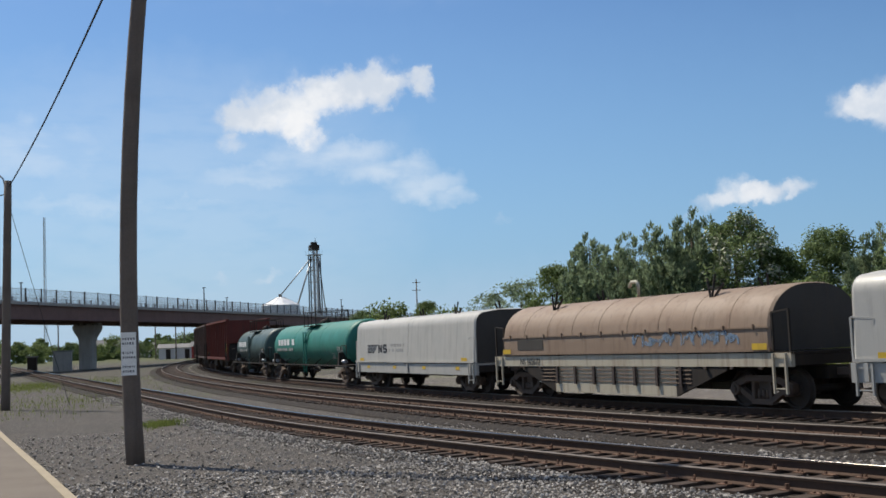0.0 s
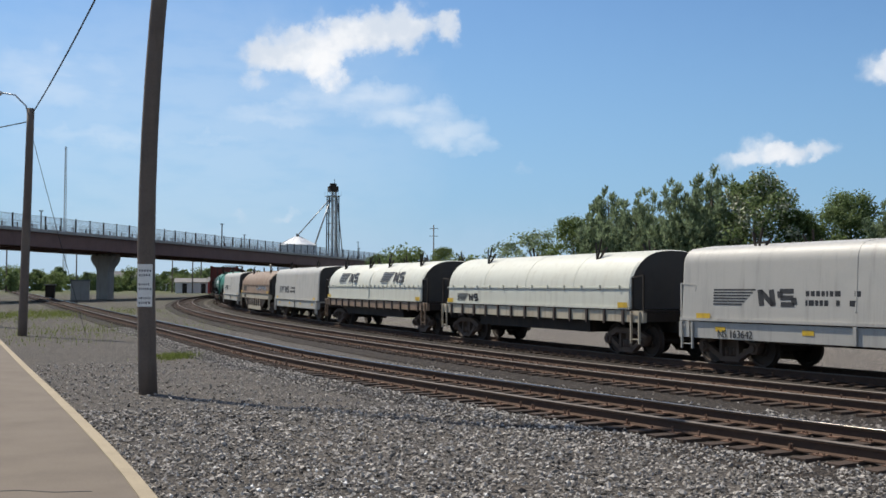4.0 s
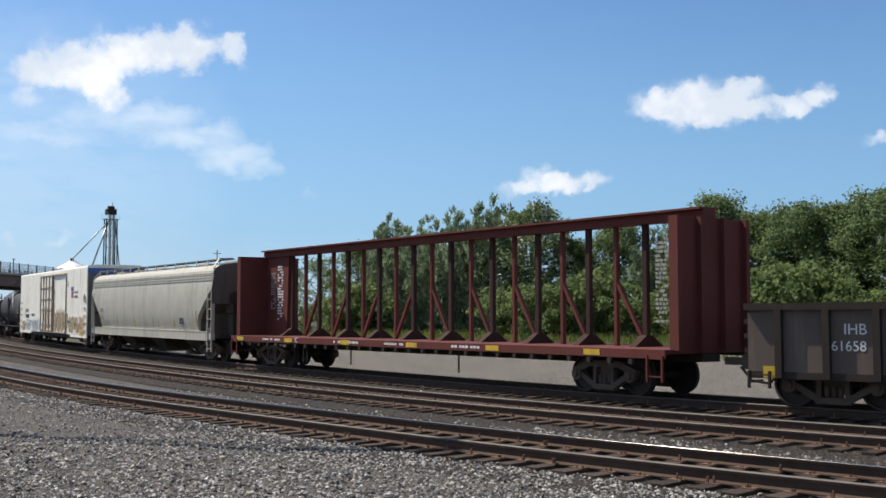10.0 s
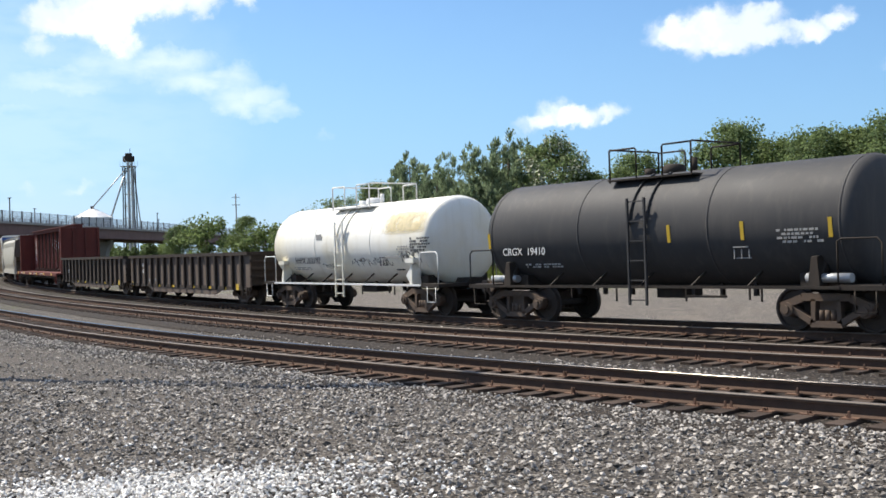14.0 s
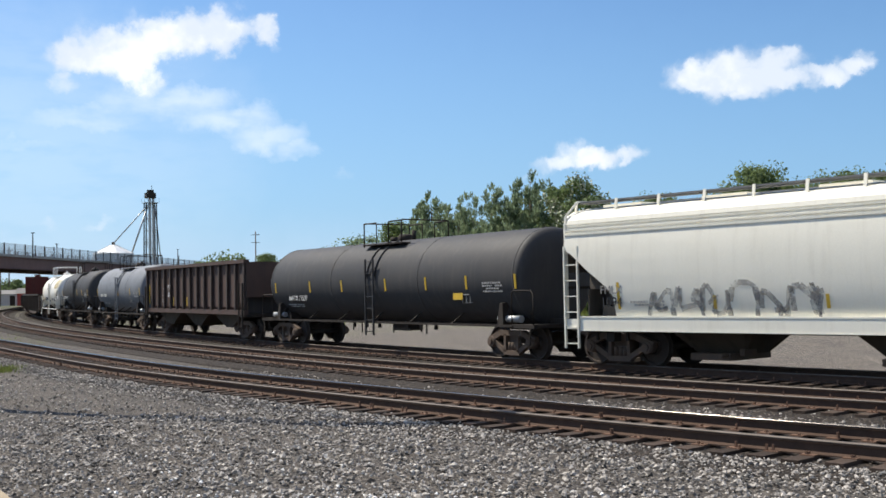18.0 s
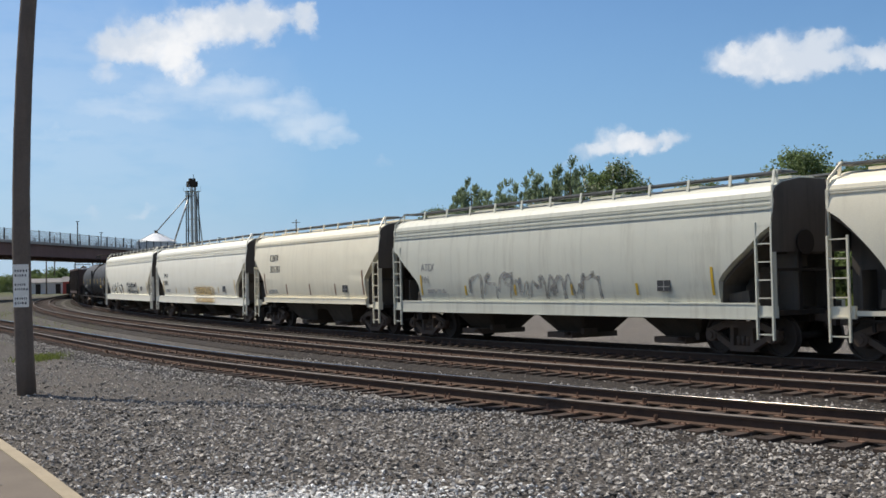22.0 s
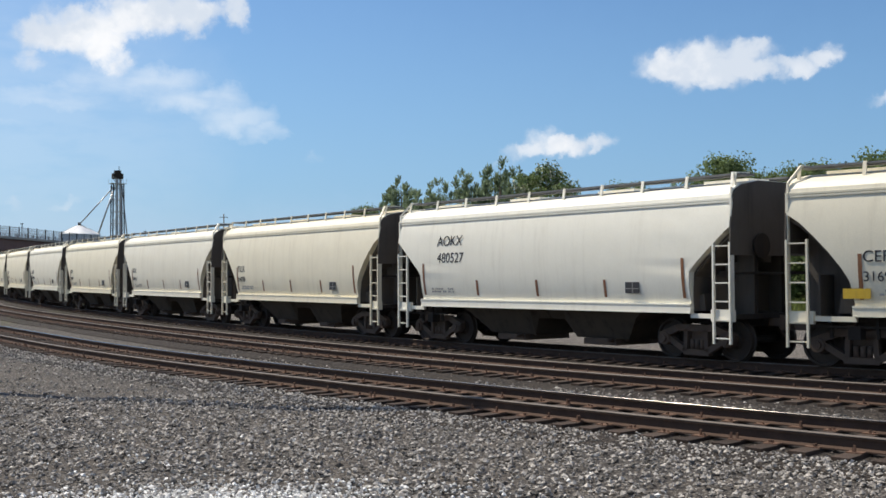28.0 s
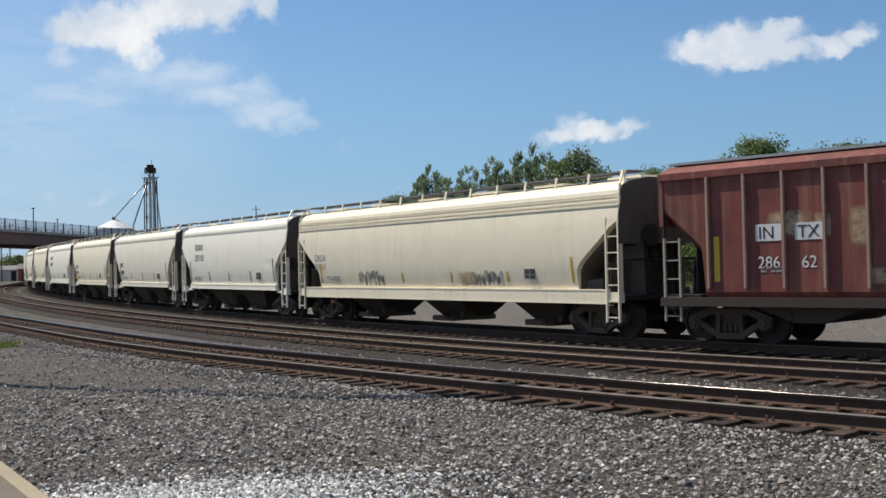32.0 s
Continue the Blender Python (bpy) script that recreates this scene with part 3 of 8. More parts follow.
TIE_MESH = {}
GAUGE = 1.56
OFF_A, OFF_B, OFF_C = 0.0, 4.70, 9.19
PART, TURN = 24, -0.12
TRACKS = [("near", lay(OFF_A + GAUGE / 2 - 0.06, drift=-0.4), lay(OFF_A - 0.06, drift=-0.4), lay(OFF_A + GAUGE - 0.06, drift=-0.4)),
          ("middle", lay(OFF_B + GAUGE / 2, PART, TURN), lay(OFF_B, PART, TURN), lay(OFF_B + GAUGE, PART, TURN)),
          ("far", lay(OFF_C + GAUGE / 2, PART, TURN), lay(OFF_C, PART, TURN), lay(OFF_C + GAUGE, PART, TURN))]
TRAIN_LINE = TRACKS[2][1 + 0]


def build_ground():
    bm = bmesh.new()
    # finer near the viewer, one sheet out to the horizon
    xs = [-4000, -1500, -600, -400, -320, -260, -210, -170, -140, -115, -95, -80, -70] + list(range(-60, 61, 4)) + [70, 80, 95, 115, 140, 170, 210, 260, 320, 400, 700, 1500, 4000]
    ys = [-4000, -1500, -500, -300, -200, -120, -60] + list(range(-20, 101, 4)) + [112, 125, 140, 160, 185, 215, 250, 290, 330, 400, 800, 1600, 4000]
    grid = []
    for y in ys:
        row = []
        for x in xs:
            near = abs(x) < 70 and -25 < y < 105
            z = GROUND + (0.05 * noise.noise((x * 0.13, y * 0.13, 0)) if near else 0.0) - (0.02 if near else 0.0) + rise(x, y)
            row.append(bm.verts.new((x, y, z)))
        grid.append(row)
    for a, b in zip(grid, grid[1:]):
        for i in range(len(xs) - 1):
            f = bm.faces.new((a[i], a[i + 1], b[i + 1], b[i]))
            f.smooth = True
    tagged(part("ground", bm, "ground"), "flat grey gravel yard running into weedy grass", "ground", kind="structure")


build_ground()


def sweep(bm, line, profile, d0, d1, step):
    """Extrudes a profile of (right, up) along a line."""
    rings, d = [], d0
    while d <= d1 + 1e-6:
        x, y, h = along(line, d)
        a = radians(h)
        rings.append([bm.verts.new((x + r * math.cos(a), y + r * math.sin(a), z + rise(x, y))) for r, z in profile])
        d += step
    n = len(profile)
    for a, b in zip(rings, rings[1:]):
        for j in range(n):
            bm.faces.new((a[j], b[j], b[(j + 1) % n], a[(j + 1) % n]))
    bmesh.ops.recalc_face_normals(bm, faces=bm.faces)


RAIL = [(-0.07, -0.18), (0.07, -0.18), (0.07, -0.165), (0.012, -0.14), (0.01, -0.05), (0.036, -0.04), (0.037, -0.012), (0.02, -0.001), (-0.02, -0.001), (-0.037, -0.012), (-0.036, -0.04), (-0.01, -0.05), (-0.012, -0.14), (-0.07, -0.165)]

CROWN = [(-0.039, -0.020), (-0.038, -0.011), (-0.034, -0.004), (-0.026, 0.001), (-0.012, 0.003), (0.012, 0.003), (0.026, 0.001), (0.034, -0.004), (0.038, -0.011), (0.039, -0.020)]


def ballast_bed(name, centre, d0, d1):
    bm = bmesh.new()
    sweep(bm, centre, [(-2.1, GROUND - 0.15), (2.1, GROUND - 0.15), (2.0, GROUND + 0.01), (1.45, -0.225), (0.0, -0.215), (-1.45, -0.225), (-2.0, GROUND + 0.01)], d0, d1, 2.0)
    return tagged(part(name, bm, "track_bed"), "bed of crushed grey stone under the rails", "ballast", kind="structure")


def build_tracks():
    rng = random.Random(3)
    for k, (which, centre, left, right) in enumerate(TRACKS):
        back, ahead = (-500, 590) if k == 2 else (-200, 330)
        ballast_bed("ballast_bed_" + which, centre, back if k == 2 else -120, ahead)
        track = thing("railway_track", ("rusty steel rails on creosoted wooden ties, polished running surface" if k < 2 else "railway track in the shade of a freight train"), "railway track", "tracks of the yard", "structure")
        for line in (left, right):
            bm = bmesh.new()
            sweep(bm, line, RAIL, back, ahead, 1.0)
            rail = part("rail", bm, "rail_side", track)
            bm = bmesh.new()
            sweep(bm, line, CROWN, back, ahead, 1.0)
            for f in bm.faces:
                f.smooth = True
            shiny = k == 0 and line is right
            part("running_surface", bm, "rail_polished" if shiny else "rail_head", rail, "polished steel running surface")
        # ties
        if "t" not in TIE_MESH:
            for v in range(4):
                bm = bmesh.new()
                w, l = 0.115 + 0.008 * rng.random(), 1.3 + 0.06 * rng.random()
                pr = [(-w, -0.18), (-w + 0.012, 0.0), (w - 0.014, 0.002), (w, -0.18)]
                loft(bm, [(-l, pr), (-l * 0.4, [(y, z - 0.004 * rng.random()) for y, z in pr]), (l * 0.5, [(y, z - 0.006 * rng.random()) for y, z in pr]), (l, pr)])
                me = bpy.data.meshes.new("tie")
                bm.to_mesh(me)
                bm.free()
                me.materials.append(M["tie"])
                TIE_MESH[v] = me
            TIE_MESH["t"] = True
        rest, d, n = [], -60.0 if k < 2 else -500.0, 0
        reach = {0: (-22.0, 62.0), 1: (-14.0, 48.0), 2: (-4.0, 26.0)}[k]
        plates = bmesh.new()
        while d < (260 if k < 2 else 590):
            x, y, h = along(centre, d)
            jit = rng.uniform(-0.04, 0.04)
            m = pose(x + jit * math.cos(radians(h)), y + jit * math.sin(radians(h)), -0.176 + rise(x, y) + rng.uniform(-0.008, 0.002), 0, 0, h + rng.uniform(-1.2, 1.2))
            if reach[0] < d < reach[1]:
                ob = new("tie", TIE_MESH[rng.randrange(4)])
                ob.parent, ob.matrix_basis = track, m
            else:
                rest.append(m)
            if -20 < d < 80:
                for side in (-GAUGE / 2, GAUGE / 2):
                    box(plates, side - 0.17, side + 0.17, -0.095, 0.095, -0.001, 0.014, m)
                    for sx in (-0.11, 0.1, -0.13, 0.125):
                        sy = rng.uniform(-0.07, 0.07)
                        hgt = rng.choice((0.035, 0.045, 0.05, 0.09))
                        box(plates, side + sx - 0.013, side + sx + 0.013, sy - 0.013, sy + 0.013, 0.012, hgt, m)
            d += 0.505
        if k == 2:
            bm = bmesh.new()
            sweep(bm, centre, [(2.6, GROUND + 0.045), (18.0, GROUND + 0.075), (38.0, GROUND + 0.085), (38.0, GROUND - 0.3), (2.6, GROUND - 0.3)], -70, 66, 4.0)
            tagged(part("gravel_lot", bm, "gravel_lot"), "pale sunlit gravel lot between the tracks and the trees", "gravel", kind="structure")
        part("tie_plates_and_spikes", plates, "plate", track, "rusty tie plates with spikes")["kind"] = "stuff"
        verts, faces = [], []
        src = TIE_MESH[0]
        for m in rest:
            b = len(verts)
            verts += [tuple(m @ v.co) for v in src.vertices]
            faces += [tuple(b + i for i in p.vertices) for p in src.polygons]
        me = bpy.data.meshes.new("ties_beyond")
        me.from_pydata(verts, [], faces)
        me.materials.append(M["tie_far"])
        tagged(part("ties_beyond", me, None, track), kind="stuff")


def scatter_stones(name, label, count, place, size, seed, mat="stone"):
    """Loose angular stones as one object; place(rng) gives x, y, z."""
    rng = random.Random(seed)
    base = np.array([(1, 0, 0), (-1, 0, 0), (0, 1, 0), (0, -1, 0), (0, 0, 1), (0, 0, -1)], float)
    tri = np.array([(0, 2, 4), (2, 1, 4), (1, 3, 4), (3, 0, 4), (2, 0, 5), (1, 2, 5), (3, 1, 5), (0, 3, 5)])
    nr = np.random.RandomState(seed)
    pts = np.array([place(rng) for _ in range(count)])
    sc = size[0] + (size[1] - size[0]) * nr.rand(count, 1, 1) ** 2
    sh = nr.uniform(0.55, 1.15, (count, 6, 3)) * np.array([1.0, 0.85, 0.7])
    ang = nr.rand(count) * 6.283
    tilt = nr.uniform(-0.7, 0.7, count)
    v = base[None] * sh * sc
    cz, sz, cx, sx = np.cos(ang)[:, None], np.sin(ang)[:, None], np.cos(tilt)[:, None], np.sin(tilt)[:, None]
    y2, z2 = v[..., 1] * cx - v[..., 2] * sx, v[..., 1] * sx + v[..., 2] * cx
    v = np.stack([v[..., 0] * cz - y2 * sz, v[..., 0] * sz + y2 * cz, z2], -1) + pts[:, None]
    f = (tri[None] + 6 * np.arange(count)[:, None, None]).reshape(-1, 3)
    me = bpy.data.meshes.new(name)
    me.from_pydata(v.reshape(-1, 3).tolist(), [], f.tolist())
    me.materials.append(M[mat])
    return tagged(part(name, me, None), label, "gravel", kind="stuff")


def near_gravel(rng):
    while True:
        a = radians(rng.uniform(-20, 52))
        d = math.sqrt(rng.uniform(6.0 ** 2, 21.0 ** 2)) if rng.random() < 0.75 else math.sqrt(rng.uniform(21 ** 2, 34 ** 2))
        x, y = d * math.sin(a), d * math.cos(a)
        if platform_side(x, y) > 0.05 and rail_gap(x, y) > 0.66:
            r = rail_gap(x, y) + 0.7
            bed = max(0.0, 0.055 - max(0.0, r - 1.45) * 0.1)
            return x, y, GROUND + bed + rise(x, y) + rng.uniform(-0.02, 0.03) + 0.05 * noise.noise((x * 0.13, y * 0.13, 0))


def pale_gravel(rng):
    while True:
        x, y = rng.gauss(-0.7, 1.25), 10.9 - abs(rng.gauss(0, 1.1)) + rng.gauss(0, 0.35)
        if rng.random() < 0.04:
            x, y = rng.uniform(-4, 2), rng.uniform(8, 15)
        if platform_side(x, y) > 0.05 and y < 19:
            return x, y, GROUND + rng.uniform(0.015, 0.055)


def bed_gravel(rng):
    k = rng.choice((0, 0, 0, 1, 1, 2))
    d = rng.uniform(-14, 30 if rng.random() < 0.7 else 60)
    r = rng.uniform(-2.0, 2.0)
    x, y, h = along(TRACKS[k][1], d)
    a = radians(h)
    z = -0.235 if abs(r) < 1.4 else -0.235 - (abs(r) - 1.4) * 0.1
    return x + r * math.cos(a), y + r * math.sin(a), z + rise(x, y) + rng.uniform(-0.015, 0.02)


def shoulder_gravel(rng):
    """Clean stone heaped against the tie ends of the nearest track."""
    d = rng.uniform(-16, 24) if rng.random() < 0.7 else rng.uniform(24, 50)
    r = -1.28 - rng.random() ** 1.3 * 0.95
    x, y, h = along(TRACKS[0][1], d)
    a = radians(h)
    return x + r * math.cos(a), y + r * math.sin(a), -0.222 - max(0.0, -r - 1.45) * 0.09 + rise(x, y) + rng.uniform(-0.02, 0.02)


def rail_gap(x, y):
    """Metres on the viewer's side of the nearest track's centre line, minus half a bed."""
    best = 1e9
    for l, px, py, h in TRACKS[0][1][530:620:2]:
        best = min(best, math.hypot(x - px, y - py))
    return best - 0.7


# edge of the platform, from beside the viewer to far ahead
EDGE = [(3.2, -6.0), (1.0, 2.5), (-0.5, 6.3), (-2.02, 10.1), (-3.02, 12.55), (-4.02, 14.9), (-5.18, 17.55), (-7.36, 22.5), (-10.4, 29.3), (-16.2, 42.3), (-20.3, 51.4), (-25.5, 63.0)]


def platform_side(x, y):
    """Positive to the right of the platform's edge (on the gravel)."""
    for (ax, ay), (bx, by) in zip(EDGE, EDGE[1:]):
        if ay <= y <= by:
            return x - (ax + (bx - ax) * (y - ay) / (by - ay))
    return x + 30


def build_platform():
    pts = []
    for i in range(len(EDGE) - 1):
        for k in range(6):
            u = k / 6
            pts.append((EDGE[i][0] * (1 - u) + EDGE[i + 1][0] * u, EDGE[i][1] * (1 - u) + EDGE[i + 1][1] * u))
    pts.append(EDGE[-1])
    bm = bmesh.new()
    top = -0.13
    a = [bm.verts.new((x - 0.19, y, top + rise(x, y))) for x, y in pts]
    b = [bm.verts.new((x - 14.0 - 0.02 * y, y, top + rise(x, y))) for x, y in pts]
    c = [bm.verts.new((x - 0.19, y, GROUND - 0.2)) for x, y in pts]
    for i in range(len(pts) - 1):
        bm.faces.new((a[i], a[i + 1], b[i + 1], b[i]))
        bm.faces.new((a[i + 1], a[i], c[i], c[i + 1]))
    bmesh.ops.recalc_face_normals(bm, faces=bm.faces)
    plat = tagged(part("platform", bm, "asphalt"), "low tan asphalt station platform with fine cracks", "platform", kind="structure")
    bm = bmesh.new()
    rings = []
    for x, y in pts:
        rings.append([bm.verts.new(p) for p in ((x - 0.19, y, GROUND - 0.2), (x - 0.19, y, top + 0.012 + rise(x, y)), (x - 0.02, y, top + 0.012 + rise(x, y)), (x, y, top - 0.012 + rise(x, y)), (x, y, GROUND - 0.2))])
    for r, q in zip(rings, rings[1:]):
        for j in range(4):
            bm.faces.new((r[j], r[j + 1], q[j + 1], q[j]))
    bmesh.ops.recalc_face_normals(bm, faces=bm.faces)
    tagged(part("platform_edge", bm, "kerb_paint"), "pale yellow painted concrete kerb along the platform", "kerb", kind="structure")
    bm = bmesh.new()
    rng = random.Random(8)
    for y0, x0, n in ((11.5, -3.2, 22), (16.0, -6.5, 18), (7.5, -1.8, 20)):
        p = Vector((x0, y0, top + 0.003))
        for _ in range(n):
            q = p + Vector((-0.35, rng.uniform(-0.12, 0.12), 0))
            bar(bm, p, q, 0.016, 0.004)
            p = q
    tagged(part("crack", bm, "wire", plat), kind="stuff")


# ---- bridge, silo, poles, far things ----
BRIDGE_A, BRIDGE_B, BRIDGE_Z = Vector((-78.0, 48.0, 0)), Vector((2.0, 312.0, 0)), 7.2


def build_bridge():
    d = (BRIDGE_B - BRIDGE_A)
    length = d.length
    d.normalize()
    side = Vector((d.y, -d.x, 0))
    m = Matrix(((d.x, -side.x, 0, BRIDGE_A.x), (d.y, -side.y, 0, BRIDGE_A.y), (-0.0075, 0, 1, BRIDGE_Z + 0.2), (0, 0, 0, 1)))
    br = thing("road_bridge", "long road bridge with brown girders, concrete deck and mesh fence", "bridge", m=m)
    for y in (-5.2, -1.8, 1.8, 5.2):
        bm = bmesh.new()
        beam = [(0.28, 0.0), (0.28, 0.07), (0.04, 0.07), (0.04, 1.7), (0.28, 1.7), (0.28, 1.76)]
        beam = [(y + w, z) for w, z in beam] + [(y - w, z) for w, z in beam[::-1]]
        loft(bm, [(0, beam), (length, beam)])
        part("girder", bm, "girder", br)
    bm = bmesh.new()
    box(bm, 0, length, -5.6, 5.6, 1.764, 1.96)
    part("deck", bm, "concrete", br)
    for y in (-5.45, 5.45):
        bm = bmesh.new()
        box(bm, 0, length, y - 0.14, y + 0.14, 1.964, 2.1)
        part("parapet", bm, "concrete", br)
        if "post" not in TIE_MESH:
            bm = bmesh.new()
            bar(bm, (0, 0, 2.1), (0, 0, 3.75), 0.13)
            TIE_MESH["post"] = bpy.data.meshes.new("fence_post")
            bm.to_mesh(TIE_MESH["post"])
            bm.free()
            TIE_MESH["post"].materials.append(M["frame_dark"])
        for i in range(int(length / 3.0) + 1):
            part("fence_post", TIE_MESH["post"], None, br).location = (i * 3.0, y, 0)
        bm = bmesh.new()
        for z in (2.15, 2.9, 3.65):
            bar(bm, (0, y, z), (length, y, z), 0.05)
        for i in range(int(length / 0.24)):
            bar(bm, (i * 0.24, y, 2.12), (i * 0.24, y, 3.65), 0.035)
        part("fence_mesh", bm, "mesh_fence", br, "pale wire mesh panels")["kind"] = "stuff"
    for i in range(9):
        x, y = 14 + i * 30.0, 5.6 * (1 if i % 2 else -1)
        bm = bmesh.new()
        tube(bm, [(x, y, 1.9), (x, y, 5.6)], [0.1, 0.08], 6)
        bar(bm, (x, y - 0.25, 5.6), (x, y + 0.25, 5.6), 0.2, 0.12)
        part("bridge_lamp_post", bm, "frame_dark", br)
    # piers: a shaft that flares into a capital, with bearing blocks
    for k in (46.0, 110.8, 180.0, 240.0):
        bm = bmesh.new()
        prof = [(-BRIDGE_Z - 0.6, 1.05, 1.0), (-2.5, 1.05, 1.0), (-1.9, 1.1, 1.2), (-1.3, 1.2, 1.65), (-0.8, 1.25, 1.9), (-0.3, 1.25, 1.95)]
        rings = []
        for z, w, l in prof:
            rings.append([bm.verts.new((k + w * 0.75 * sx, l * sy, z)) for sx, sy in ((-1, -0.85), (-0.75, -1), (0.75, -1), (1, -0.85), (1, 0.85), (0.75, 1), (-0.75, 1), (-1, 0.85))])
        for a, b in zip(rings, rings[1:]):
            for j in range(8):
                bm.faces.new((a[j], a[(j + 1) % 8], b[(j + 1) % 8], b[j]))
        bm.faces.new(rings[-1])
        bmesh.ops.recalc_face_normals(bm, faces=bm.faces)
        pier = part("pier", bm, "concrete", br)
        for y in (-1.6, -0.55, 0.55, 1.6):
            bm = bmesh.new()
            box(bm, k - 0.5, k + 0.5, y - 0.3, y + 0.3, -0.297, -0.003)
            part("bearing_block", bm, "concrete", pier)


def build_elevator():
    at = Vector((300 * math.sin(radians(-5.35)), 300 * math.cos(radians(-5.35)), GROUND))
    tw = thing("grain_elevator_tower", "tall grey steel grain elevator leg with chutes and platforms", "tower", m=Matrix.Translation(at) @ pose(0, 0, 0, 0, 0, 20))
    top = 31.0
    for x in (-1.6, 1.6):
        for y in (-1.2, 1.2):
            bm = bmesh.new()
            bar(bm, (x, y, 0), (x * 0.85, y * 0.85, top - 3), 0.24)
            part("leg", bm, "frame_dark", tw)
    bm = bmesh.new()
    for i in range(9):
        z = 2 + i * 3.1
        k = 1 - 0.15 * z / top
        for y in (-1.2 * k, 1.2 * k):
            bar(bm, (-1.6 * k, y, z), (1.6 * k, y, z), 0.14)
            s = 1 if i % 2 else -1
            bar(bm, (-1.6 * k * s, y, z), (1.6 * k * s, y, z + 3.0), 0.1)
    part("bracing", bm, "galvanised", tw)
    bm = bmesh.new()
    box(bm, -0.45, 0.1, -0.35, 0.35, 0, top - 1.2)
    box(bm, 0.5, 1.0, -0.35, 0.35, 0, top - 1.2)
    part("elevator_leg", bm, "galvanised", tw)
    bm = bmesh.new()
    box(bm, -1.3, 1.3, -0.9, 0.9, top - 1.8, top - 0.4)
    box(bm, -0.8, 0.8, -0.6, 0.6, top - 0.4, top + 0.4)
    bar(bm, (0.4, 0, top + 0.4), (0.4, 0, top + 1.6), 0.12)
    part("head_house", bm, "frame_dark", tw)
    bm = bmesh.new()
    for x in (-1.9, 1.9):
        for y in (-1.5, 1.5):
            bar(bm, (x, y, top - 3), (x, y, top - 1.8), 0.06)
    box(bm, -1.9, 1.9, -1.5, 1.5, top - 3.1, top - 3.0)
    part("work_platform", bm, "galvanised", tw)
    bm = bmesh.new()
    tube(bm, [(-0.6, 0, top - 3.5), (-9.6, 0, 17.2)], 0.16, 8)
    tube(bm, [(-0.6, 0.5, top - 4.0), (-5.2, 0.5, 13.6)], 0.22, 8)
    tube(bm, [(1.2, 0, top - 4.0), (3.2, 0, 8.0)], 0.16, 8)
    part("chute", bm, "galvanised", tw)
    c = 300
    az = radians(-7.15)
    silo = thing("grain_silo", "round corrugated steel grain silo with pale conical roof", "silo", m=pose(c * math.sin(az), c * math.cos(az), GROUND))
    bm = bmesh.new()
    seg, rings = 40, []
    for i in range(41):
        z = i * 0.365
        r = 5.1 + (0.05 if i % 2 else 0.0)
        rings.append([bm.verts.new((r * math.cos(2 * math.pi * j / seg), r * math.sin(2 * math.pi * j / seg), z)) for j in range(seg)])
    for a, b in zip(rings, rings[1:]):
        for j in range(seg):
            bm.faces.new((a[j], a[(j + 1) % seg], b[(j + 1) % seg], b[j]))
    part("wall", bm, "silo_metal", silo)
    bm = bmesh.new()
    ring0 = [bm.verts.new((5.3 * math.cos(2 * math.pi * j / seg), 5.3 * math.sin(2 * math.pi * j / seg), 14.6)) for j in range(seg)]
    ring1 = [bm.verts.new((0.7 * math.cos(2 * math.pi * j / seg), 0.7 * math.sin(2 * math.pi * j / seg), 16.9)) for j in range(seg)]
    for j in range(seg):
        bm.faces.new((ring0[j], ring0[(j + 1) % seg], ring1[(j + 1) % seg], ring1[j]))
    bm.faces.new(ring1)
    bm.faces.new(ring0[::-1])
    roof = part("roof", bm, "silo_roof", silo)
    for j in range(0, seg, 4):
        a = 2 * math.pi * j / seg
        bm = bmesh.new()
        bar(bm, (5.25 * math.cos(a), 5.25 * math.sin(a), 14.7), (0.8 * math.cos(a), 0.8 * math.sin(a), 16.95), 0.1)
        part("roof_rib", bm, "silo_roof", roof)
    bm = bmesh.new()
    tube(bm, [(0, 0, 16.8), (0, 0, 17.7)], 0.45, 10)
    part("cap", bm, "frame_dark", roof)


def pole(name, x, y, height, lean, r0, r1, label, mat="pole_wood", bend=0.0, n=9):
    th = thing(name, label, "pole", m=pose(x, y, GROUND - 0.3))
    bm = bmesh.new()
    pts = []
    for i in range(n):
        u = i / (n - 1)
        z = height * u
        pts.append((lean[0] * z + bend * z * z, lean[1] * u, z))
    tube(bm, pts, [r0 + (r1 - r0) * i / (n - 1) for i in range(n)], 14, ref=(0, 1, 0))
    part("shaft", bm, mat, th)
    return th, pts


